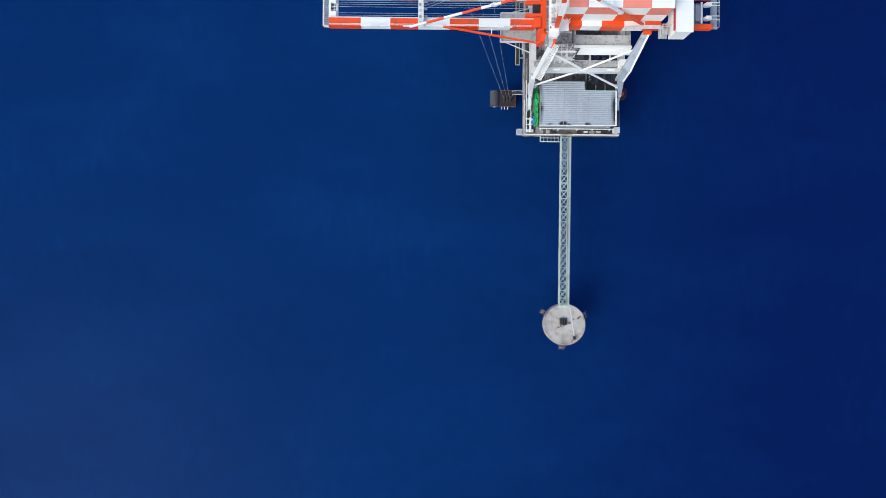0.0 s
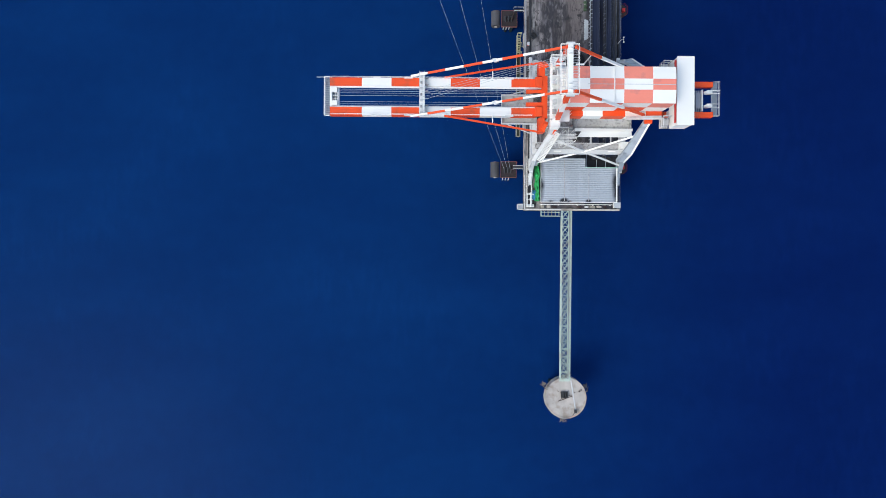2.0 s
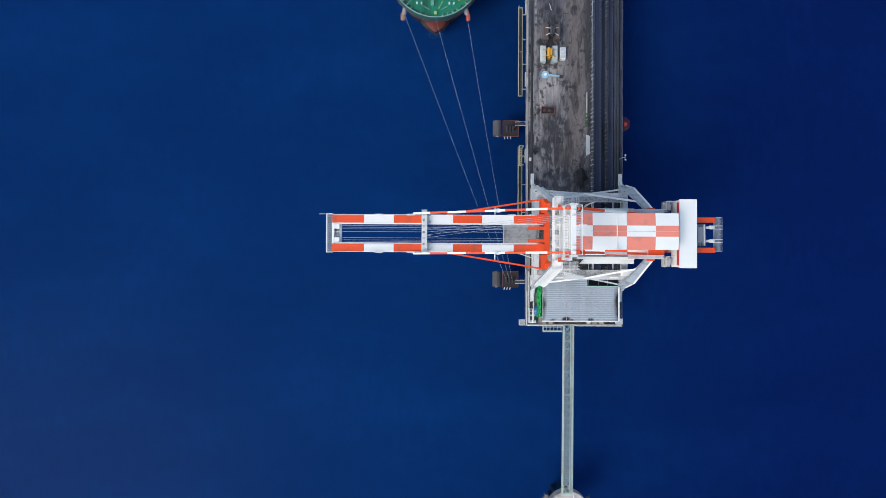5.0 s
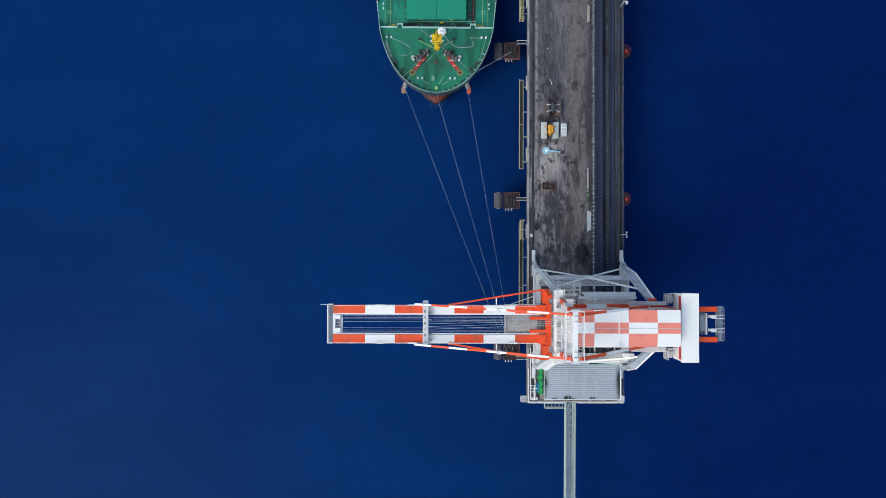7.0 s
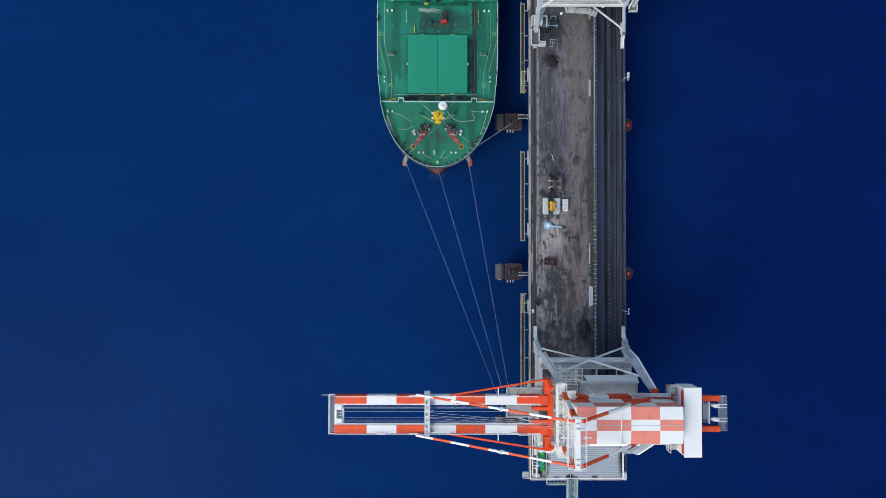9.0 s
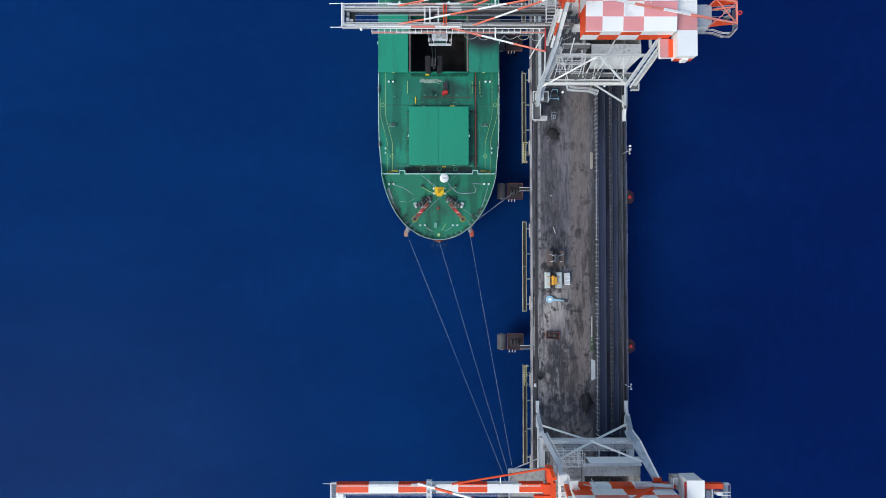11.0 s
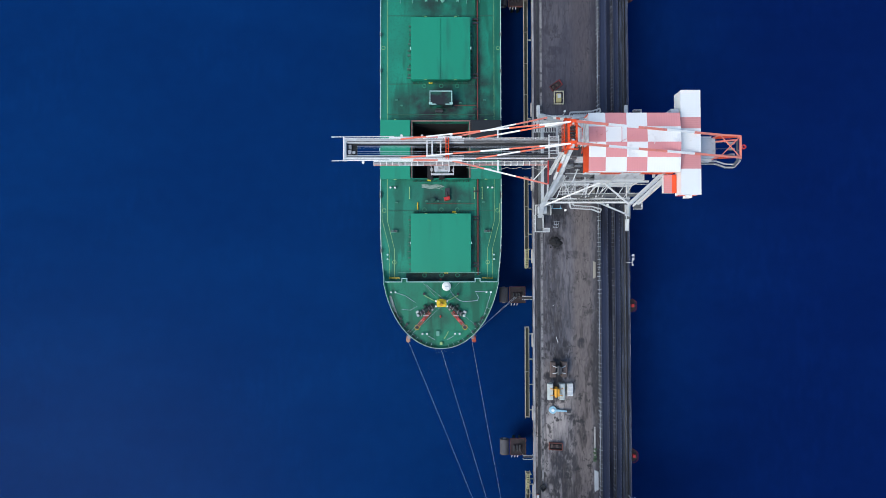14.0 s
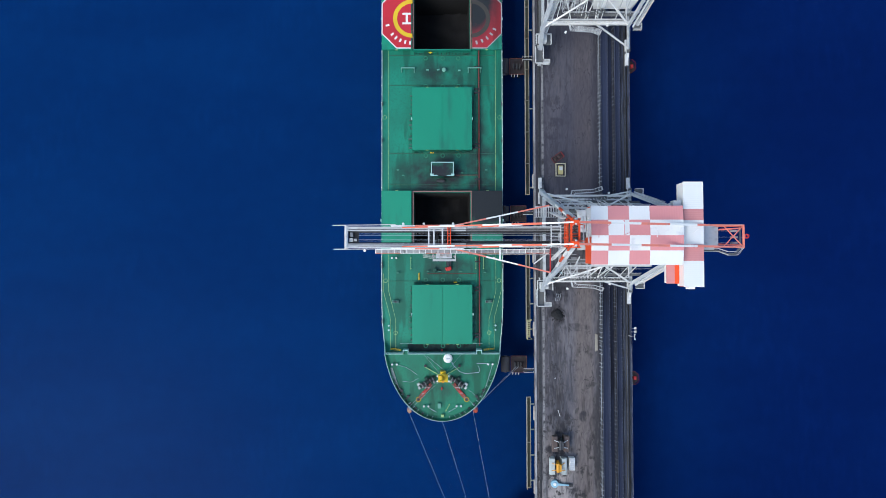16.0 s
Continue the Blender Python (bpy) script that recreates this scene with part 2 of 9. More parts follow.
# coal spills; the entry at y 104.4 paints the white grab's cast shadow
DECK_SPILLS_AND_SHADE = [(27.8, 139.0, 3.0, 3.2, 0.9), (27.9, 146.5, 4.2, 6.0, 1.0), (28.3, 111.5, 4.2, 3.6, 1.0), (28.2, 104.4, 4.5, 1.6, 1.0), (34.6, 112.9, 1.4, 1.6, 0.9), (27.0, 195.6, 2.2, 2.0, 0.7),
               (27.6, 189.9, 3.5, 1.4, 0.7), (27.3, 186.3, 2.5, 1.2, 0.7), (28.0, 98.2, 3.4, 1.2, 0.9), (32.6, 90.5, 1.5, 5.5, 0.8), (30.0, 82.0, 4.0, 4.5, 0.9), (28.0, 76.5, 3.5, 5.5, 0.9),
               (36.7, 69.0, 2.3, 4.6, 1.0), (36.9, 74.0, 1.2, 2.6, 0.8), (31.0, 66.5, 9.0, 5.0, 0.8), (26.0, 118.5, 2.6, 3.5, 0.6), (33.0, 136.0, 4.0, 1.2, 0.5), (28.2, 56.0, 9.0, 9.0, 0.8)]


def pier_material():
    """Concrete under coal dust: grey with dark smears along the pier and one worn brown lane."""
    m = bpy.data.materials.new("coal_stained_deck")
    m.use_nodes = True
    n, l = m.node_tree.nodes, m.node_tree.links
    shader = n["Principled BSDF"]
    where = n.new("ShaderNodeNewGeometry")

    def cloud(scale, stretch, detail=6, offset=0.0):
        p = n.new("ShaderNodeMapping")
        p.inputs["Scale"].default_value, p.inputs["Location"].default_value = stretch, (offset, offset, 0)
        l.new(where.outputs["Position"], p.inputs["Vector"])
        c = n.new("ShaderNodeTexNoise")
        c.inputs["Scale"].default_value, c.inputs["Detail"].default_value = scale, detail
        l.new(p.outputs[0], c.inputs["Vector"])
        return c.outputs["Fac"]

    def spread(fac, a, b, lo=0.0, hi=1.0):
        r = n.new("ShaderNodeMapRange")
        l.new(fac, r.inputs[0])
        for k, v in zip((1, 2, 3, 4), (a, b, lo, hi)):
            r.inputs[k].default_value = v
        return r.outputs[0]

    def times(a, b):
        x = n.new("ShaderNodeMath")
        x.operation = "MULTIPLY"
        l.new(a, x.inputs[0]), l.new(b, x.inputs[1])
        return x.outputs[0]

    def blend(fac, a, b):
        x = n.new("ShaderNodeMix")
        x.data_type = "RGBA"
        l.new(fac, x.inputs[0])
        for socket, v in ((x.inputs[6], a), (x.inputs[7], b)):
            if isinstance(v, tuple):
                socket.default_value = (*v, 1)
            else:
                l.new(v, socket)
        return x.outputs[2]

    split = n.new("ShaderNodeSeparateXYZ")
    l.new(where.outputs["Position"], split.inputs[0])
    fine = cloud(1.6, (1, 0.3, 1), 8)
    colour = blend(spread(cloud(0.16, (1, 0.35, 1)), 0.35, 0.65), (0.063, 0.062, 0.077), (0.14, 0.132, 0.15))
    bare = times(spread(split.outputs[1], 110, 97), spread(cloud(0.22, (1, 0.25, 1), 9, 31.0), 0.36, 0.56))
    bare = times(bare, spread(split.outputs[0], 30.8, 33.2, 1.0, 0.2))
    colour = blend(bare, colour, (0.35, 0.315, 0.305))
    worn = spread(cloud(1.2, (1, 0.08, 1), 9, 67.0), 0.5, 0.66, 0.0, 0.45)
    colour = blend(worn, colour, (0.17, 0.152, 0.158))
    drag = spread(cloud(1.1, (1, 0.1, 1), 12, 53.0), 0.53, 0.6, 0.0, 0.55)
    colour = blend(drag, colour, (0.034, 0.032, 0.04))
    # one lane worn brown by wheels
    lane = times(spread(split.outputs[0], 31.6, 33.6, 0.0, 0.95), spread(split.outputs[0], 37.7, 36.7))
    lane = times(lane, spread(cloud(0.12, (1, 0.12, 1), 8, 7.0), 0.2, 0.45, 0.35, 1.0))
    colour = blend(lane, colour, (0.14, 0.117, 0.113))
    smear = spread(cloud(0.42, (1, 0.2, 1), 12, 3.0), 0.53, 0.6, 0.0, 0.8)
    worked = spread(split.outputs[1], 150, 95, 0.1, 1.0)
    smear = times(smear, worked)
    colour = blend(smear, colour, (0.033, 0.026, 0.028))
    clod = spread(cloud(0.6, (1, 0.8, 1), 14, 17.0), 0.57, 0.65, 0.0, 0.9)
    clod = times(clod, worked)
    colour = blend(clod, colour, (0.018, 0.018, 0.02))
    # the strip below the conveyors is blended to dark slate blue
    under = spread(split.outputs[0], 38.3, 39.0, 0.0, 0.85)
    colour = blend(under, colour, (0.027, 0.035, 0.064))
    # wandering cracks and scraped lines filled with dust
    for seed, scale, width in ((61.0, 0.28, 0.011), (83.0, 0.5, 0.010)):
        bend = n.new("ShaderNodeMath")
        bend.operation = "ABSOLUTE"
        off = n.new("ShaderNodeMath")
        off.operation = "SUBTRACT"
        l.new(cloud(scale, (1, 0.45, 1), 10, seed), off.inputs[0])
        off.inputs[1].default_value = 0.5
        l.new(off.outputs[0], bend.inputs[0])
        line = times(spread(bend.outputs[0], width, width * 0.35, 0.0, 0.8), spread(cloud(0.3, (1, 0.5, 1), 4, seed + 5), 0.5, 0.58))
        colour = blend(line, colour, (0.02, 0.019, 0.022))
    # patchy dark tone along the conveyor foot, from x 37.2 eastward
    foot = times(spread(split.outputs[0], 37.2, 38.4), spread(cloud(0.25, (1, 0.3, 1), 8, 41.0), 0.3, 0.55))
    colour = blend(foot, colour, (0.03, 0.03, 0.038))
    # spilt coal and the grab's painted shadow, (x, y, reach across, reach along, weight)
    for x, y, across, along, weight in DECK_SPILLS_AND_SHADE:
        far = n.new("ShaderNodeVectorMath")
        far.operation = "SUBTRACT"
        l.new(where.outputs["Position"], far.inputs[0])
        far.inputs[1].default_value = (x, y, 6.0)
        size = n.new("ShaderNodeVectorMath")
        size.operation = "MULTIPLY"
        l.new(far.outputs[0], size.inputs[0])
        size.inputs[1].default_value = (1 / across, 1 / along, 0)
        length = n.new("ShaderNodeVectorMath")
        length.operation = "LENGTH"
        l.new(size.outputs[0], length.inputs[0])
        near = spread(length.outputs["Value"], 1.0, 0.72, 0.0, weight)
        patch = times(near, spread(cloud(0.9, (1, 0.5, 1), 15, x + y), 0.40, 0.55))
        colour = blend(patch, colour, (0.024, 0.023, 0.03))
    colour = blend(spread(fine, 0.46, 0.68, 0.0, 0.25), colour, (0.034, 0.032, 0.036))
    grit = cloud(2.6, (1, 0.2, 1), 6, 23.0)
    colour = blend(spread(grit, 0.5, 0.72, 0.0, 0.28), colour, (0.2, 0.18, 0.17))
    colour = blend(spread(grit, 0.5, 0.3, 0.0, 0.35), colour, (0.03, 0.03, 0.034))
    # a darker, bluer tone blended in from y 150 northward
    north_tone = times(spread(split.outputs[1], 150, 172, 0.0, 0.66), spread(cloud(0.09, (1, 0.5, 1), 5, 71.0), 0.25, 0.5, 0.55, 1.0))
    colour = blend(north_tone, colour, (0.033, 0.033, 0.054))
    l.new(colour, shader.inputs["Base Color"])
    shader.inputs["Roughness"].default_value = 0.85
    b = n.new("ShaderNodeBump")
    b.inputs["Strength"].default_value, b.inputs["Distance"].default_value = 0.4, 0.06
    l.new(fine, b.inputs["Height"])
    l.new(b.outputs[0], shader.inputs["Normal"])
    return m


def dusted_material(name, clean, worn, spills, rough=0.55, thick=1.0, wash=0.8, patchy=(0.22, 0.62)):
    """Deck paint with slanting wash marks, and coal dust round given places: (x, y, reach across, reach along, weight)."""
    m = bpy.data.materials.new(name)
    m.use_nodes = True
    n, l = m.node_tree.nodes, m.node_tree.links
    shader = n["Principled BSDF"]
    where = n.new("ShaderNodeNewGeometry")

    def cloud(scale, stretch, turn=0.0, detail=6):
        p = n.new("ShaderNodeMapping")
        p.inputs["Scale"].default_value, p.inputs["Rotation"].default_value = stretch, (0, 0, radians(turn))
        l.new(where.outputs["Position"], p.inputs["Vector"])
        c = n.new("ShaderNodeTexNoise")
        c.inputs["Scale"].default_value, c.inputs["Detail"].default_value = scale, detail
        l.new(p.outputs[0], c.inputs["Vector"])
        return c.outputs["Fac"]

    def spread(fac, a, b, lo=0.0, hi=1.0):
        r = n.new("ShaderNodeMapRange")
        l.new(fac, r.inputs[0])
        for k, v in zip((1, 2, 3, 4), (a, b, lo, hi)):
            r.inputs[k].default_value = v
        return r.outputs[0]

    def sums(kind, a, b):
        x = n.new("ShaderNodeMath")
        x.operation = kind
        for socket, v in zip(x.inputs, (a, b)):
            if isinstance(v, float):
                socket.default_value = v
            else:
                l.new(v, socket)
        return x.outputs[0]

    def blend(fac, a, b):
        x = n.new("ShaderNodeMix")
        x.data_type = "RGBA"
        l.new(fac, x.inputs[0])
        for socket, v in ((x.inputs[6], a), (x.inputs[7], b)):
            if isinstance(v, tuple):
                socket.default_value = (*v, 1)
            else:
                l.new(v, socket)
        return x.outputs[2]

    fine = cloud(2.2, (1, 1, 1), 0, 8)
    colour = blend(spread(cloud(0.1, (1, 1, 1)), 0.32, 0.68), worn, clean)
    colour = blend(spread(cloud(0.35, (1.0, 0.18, 1), 28), 0.5, 0.6, 0.0, wash), colour, tuple(c * 0.42 for c in clean))
    colour = blend(spread(fine, 0.5, 0.8, 0.0, 0.5), colour, tuple(c * 0.6 for c in worn))
    dust = None
    for x, y, across, along, weight in spills:
        far = n.new("ShaderNodeVectorMath")
        far.operation = "SUBTRACT"
        l.new(where.outputs["Position"], far.inputs[0])
        far.inputs[1].default_value = (x, y, 0)
        size = n.new("ShaderNodeVectorMath")
        size.operation = "MULTIPLY"
        l.new(far.outputs[0], size.inputs[0])
        size.inputs[1].default_value = (1 / across, 1 / along, 0)
        length = n.new("ShaderNodeVectorMath")
        length.operation = "LENGTH"
        l.new(size.outputs[0], length.inputs[0])
        near = spread(length.outputs["Value"], 1.0, 0.25, 0.0, weight * thick)
        dust = near if dust is None else sums("MAXIMUM", dust, near)
    if dust is not None:
        cover = sums("MINIMUM", 1.0, sums("MULTIPLY", dust, spread(cloud(0.3, (1, 1, 1), 0, 9), *patchy)))
        colour = blend(cover, colour, (0.012, 0.016, 0.02))
    l.new(colour, shader.inputs["Base Color"])
    shader.inputs["Roughness"].default_value = rough
    b = n.new("ShaderNodeBump")
    b.inputs["Strength"].default_value, b.inputs["Distance"].default_value = 0.2, 0.04
    l.new(fine, b.inputs["Height"])
    l.new(b.outputs[0], shader.inputs["Normal"])
    return m


SPILLS = [(-4.5, 176.5, 13.0, 7.0, 0.95), (8.0, 174.0, 7.0, 4.0, 0.9), (0.5, 177.5, 9.0, 7.5, 0.9), (8.5, 180.0, 6.0, 9.0, 0.75), (0.0, 152.0, 13.0, 5.0, 0.55), (-3.0, 204.5, 12.0, 6.0, 0.6), (-2.0, 130.5, 13.0, 1.6, 0.8), (8.0, 188.0, 3.0, 14.0, 0.5), (7.6, 139.0, 2.2, 9.0, 0.6)]
deck_green = dusted_material("deck_green_paint", (0.004, 0.245, 0.152), (0.005, 0.155, 0.1), SPILLS, 0.55, 1.35)
fore_green = dusted_material("forecastle_green_paint", (0.004, 0.205, 0.11), (0.006, 0.145, 0.085), [(-2.0, 119.5, 6.5, 5.0, 0.55), (-9.0, 124.0, 3.0, 2.5, 0.4), (5.0, 124.0, 3.0, 2.5, 0.4)])
hatch_spilled = dusted_material("half_dusted_hatch_paint", (0.007, 0.245, 0.158), (0.01, 0.17, 0.115), [(10.0, 173.5, 11.0, 13.0, 1.0)], 0.6, 2.8, patchy=(-0.3, 0.45))
helideck_dusted = dusted_material("coal_dusted_helideck_paint", (0.42, 0.02, 0.035), (0.3, 0.02, 0.035), [(6.5, 224.0, 7.6, 13.0, 1.0)], 0.7, 1.7, patchy=(-0.5, 0.5))
cover_dusted = dusted_material("coal_dusted_cover_paint", (0.007, 0.245, 0.158), (0.01, 0.17, 0.115), [(6.5, 224.0, 7.6, 13.0, 1.0)], 0.7, 1.7, patchy=(-0.5, 0.5))
roof_sheet = dusted_material("stained_galvanised_sheet", (0.40, 0.44, 0.49), (0.33, 0.37, 0.41), [(45.2, 36.4, 1.6, 6.2, 1.0), (25.4, 36.8, 1.5, 6.5, 1.0), (31.7, 32.0, 1.4, 0.9, 1.0), (37.9, 31.9, 1.0, 0.7, 1.0), (28.2, 31.8, 1.0, 0.5, 0.9), (33.0, 31.7, 0.8, 0.5, 1.0)], 0.5, 2.0, wash=0.15)
(sea_mat, skin_mat), pier_mat = sea_material(), pier_material()


# ---- mesh tools ----
class Shape:
    """Gathers the faces of one mesh, in world metres; each face keeps the number of its material."""

    def __init__(self):
        self.v, self.f, self.m = [], [], []

    def add(self, verts, faces, slot=0):
        k = len(self.v)
        self.v += [tuple(p) for p in verts]
        self.f += [tuple(k + i for i in f) for f in faces]
        self.m += [slot] * len(faces)
        return self

    def hexa(self, low, high, slot=0):
        """Two rings of the same number of corners, joined and capped."""
        n = len(low)
        faces = [tuple(range(n - 1, -1, -1)), tuple(range(n, 2 * n))]
        faces += [(i, (i + 1) % n, n + (i + 1) % n, n + i) for i in range(n)]
        return self.add([*low, *high], faces, slot)

    def box(self, x0, x1, y0, y1, z0, z1, slot=0):
        ring = [(x0, y0), (x1, y0), (x1, y1), (x0, y1)]
        return self.hexa([(*p, z0) for p in ring], [(*p, z1) for p in ring], slot)

    def turned(self, x, y, z0, z1, lx, ly, degrees=0, slot=0, taper=1.0):
        c, s = math.cos(radians(degrees)), math.sin(radians(degrees))

        def ring(k):
            return [(x + c * a * lx * k / 2 - s * b * ly * k / 2, y + s * a * lx * k / 2 + c * b * ly * k / 2)
                    for a, b in ((-1, -1), (1, -1), (1, 1), (-1, 1))]
        return self.hexa([(*p, z0) for p in ring(1)], [(*p, z1) for p in ring(taper)], slot)

    def prism(self, outline, z0, z1, slot=0):
        return self.hexa([(*p, z0) for p in outline], [(*p, z1) for p in outline], slot)

    def _sides(self, p, q):
        way = (Vector(q) - Vector(p)).normalized()
        up = Vector((0, 0, 1)) if abs(way.z) < 0.95 else Vector((0, 1, 0))
        across = way.cross(up).normalized()
        return across, across.cross(way).normalized()

    def beam(self, p, q, w, h, slot=0, w2=None, h2=None):
        a, b = self._sides(p, q)
        rings = []
        for end, ww, hh in ((Vector(p), w, h), (Vector(q), w2 or w, h2 or h)):
            rings.append([end + a * sx * ww / 2 + b * sy * hh / 2 for sx, sy in ((-1, -1), (1, -1), (1, 1), (-1, 1))])
        return self.hexa(*rings, slot)

    def tube(self, p, q, r, n=8, slot=0, r2=None):
        a, b = self._sides(p, q)
        rings = []
        for end, rr in ((Vector(p), r), (Vector(q), r if r2 is None else r2)):
            rings.append([end + a * rr * math.cos(2 * math.pi * i / n) + b * rr * math.sin(2 * math.pi * i / n) for i in range(n)])
        return self.hexa(*rings, slot)

    def ring(self, x, y, z, r0, r1, height, n=24, slot=0):
        """A flat ring or collar."""
        c = [(math.cos(2 * math.pi * i / n), math.sin(2 * math.pi * i / n)) for i in range(n)]
        v = [(x + a * r, y + b * r, h) for r, h in ((r0, z), (r1, z), (r1, z + height), (r0, z + height)) for a, b in c]
        f = [(k * n + i, k * n + (i + 1) % n, ((k + 1) % 4) * n + (i + 1) % n, ((k + 1) % 4) * n + i) for k in range(4) for i in range(n)]
        return self.add(v, f, slot)

    def banded(self, p, q, w, h, bands, first=0):
        """A beam painted in bands of two colours, slots 0 and 1."""
        p, q = Vector(p), Vector(q)
        a, b = self._sides(p, q)
        rings = [[p.lerp(q, i / bands) + a * sx * w / 2 + b * sy * h / 2 for sx, sy in ((-1, -1), (1, -1), (1, 1), (-1, 1))] for i in range(bands + 1)]
        return self.loft(rings, [(i + first) % 2 for i in range(bands)])

    def bars(self, stops, y0, y1, z0, z1, first=0):
        """A girder along x, painted in bands between the stops."""
        rings = [[(x, y0, z0), (x, y1, z0), (x, y1, z1), (x, y0, z1)] for x in stops]
        return self.loft(rings, [(i + first) % 2 for i in range(len(stops) - 1)])

    def line(self, pts, r, n=6):
        """A round cable or hose through points."""
        pts = [Vector(p) for p in pts]
        rings = []
        for i, p in enumerate(pts):
            a, b = self._sides(pts[max(0, i - 1)], pts[min(len(pts) - 1, i + 1)])
            rings.append([p + a * r * math.cos(2 * math.pi * k / n) + b * r * math.sin(2 * math.pi * k / n) for k in range(n)])
        return self.loft(rings)

    def loft(self, rings, slots=None):
        """Joins rings of corners into one skin with closed ends."""
        n, m = len(rings[0]), len(rings)
        k = len(self.v)
        self.v += [tuple(p) for r in rings for p in r]
        for j in range(m - 1):
            for i in range(n):
                self.f.append((k + j * n + i, k + j * n + (i + 1) % n, k + (j + 1) * n + (i + 1) % n, k + (j + 1) * n + i))
                self.m.append(slots[j] if slots else 0)
        self.f += [tuple(k + i for i in range(n - 1, -1, -1)), tuple(k + (m - 1) * n + i for i in range(n))]
        self.m += [slots[0] if slots else 0, slots[-1] if slots else 0]
        return self

    def rail(self, points, height=1.1, r=0.035, pitch=2.0):
        """A guard rail with two bars and posts along a line of points."""
        for a, b in zip(points, points[1:]):
            a, b = Vector(a), Vector(b)
            for k in (0.5, 1.0):
                self.beam(a + Vector((0, 0, height * k)), b + Vector((0, 0, height * k)), 2 * r, 2 * r)
            n = max(1, round((b - a).length / pitch))
            for i in range(n + 1):
                c = a.lerp(b, i / n)
                self.beam(c, c + Vector((0, 0, height)), 2 * r, 2 * r)
        return self

    def pipes(self, x0, x1, y0, y1, z0, z1, count, seed, r=0.05):
        """Thin pipes, rails and posts that run square to one another through a box of space."""
        rnd = random.Random(seed)
        for k in range(count):
            x, y, z = rnd.uniform(x0, x1), rnd.uniform(y0, y1), rnd.uniform(z0, z1)
            if k % 3 == 0:
                self.beam((x, y0, z), (x, y1, z), 2 * r, 2 * r)
            elif k % 3 == 1:
                self.beam((x0, y, z), (x1, y, z), 2 * r, 2 * r)
            else:
                self.beam((x, y, z0), (x, y, z1), 2 * r, 2 * r)
        return self

    def mesh(self, name, mats, origin):
        me = bpy.data.meshes.new(name)
        me.from_pydata([(x - origin[0], y - origin[1], z - origin[2]) for x, y, z in self.v], [], self.f)
        for m in mats if isinstance(mats, (list, tuple)) else [mats]:
            me.materials.append(m)
        me.polygons.foreach_set("material_index", self.m)
        me.update()
        b = bmesh.new()
        b.from_mesh(me)
        bmesh.ops.recalc_face_normals(b, faces=b.faces)
        b.to_mesh(me)
        b.free()
        return me


ORIGIN = {}


def thing(name, at, label, category, group="", kind=""):
    ob = new(name)
    ob.empty_display_size = 1.0
    ob.location = at
    ORIGIN[ob.name] = Vector(at)
    return tagged(ob, label, category, group, kind)


def part(name, shape, mats, parent, label=""):
    """One mesh under a thing or under one of its parts; the shape is given in world metres."""
    origin = ORIGIN[parent.name]
    ob = new(name, shape.mesh(name, mats, origin))
    ob.parent = parent
    ORIGIN[ob.name] = origin
    if label:
        tagged(ob, label)
    return ob


def piece(name, mesh, parent, at):
    """One of many alike pieces that share a mesh; at: its place in world metres."""
    ob = new(name, mesh)
    ob.parent = parent
    ob.location = Vector(at) - ORIGIN[parent.name]
    return ob


def solo(name, shape, mats, at, label, category, group="", kind=""):
    """A thing of one mesh."""
    ob = new(name, shape.mesh(name, mats, at))
    ob.location = at
    ORIGIN[ob.name] = Vector(at)
    return tagged(ob, label, category, group, kind)


def smooth(ob):
    ob.data.polygons.foreach_set("use_smooth", [True] * len(ob.data.polygons))
    return ob


# ---- the setting: water and pier ----
def build_sea():
    """A clear skin over scattering deep water, to the horizon, left open only inside the ship's hull."""
    gx = [-4500, -1500, -400, -100, -11, 7, 100, 400, 1500, 4500]
    gy = [-4500, -1500, -300, 0, 150, 232, 500, 1500, 4500]
    n = len(gx)
    faces = [(j * n + i, j * n + i + 1, (j + 1) * n + i + 1, (j + 1) * n + i) for j in range(len(gy) - 1) for i in range(n - 1) if not (gx[i] == -11 and gy[j] == 150)]
    sea = thing("water", (0, 0, SEA), "deep blue calm open sea with fine ripples", "sea", kind="structure")
    part("surface", Shape().add([(x, y, SEA) for y in gy for x in gx], faces), skin_mat, sea, "clear rippled surface of the sea")
    part("deep_water", Shape().add([(x, y, SEA - 5.0) for y in gy for x in gx], faces), sea_mat, sea, "blue light scattered back from deep water")


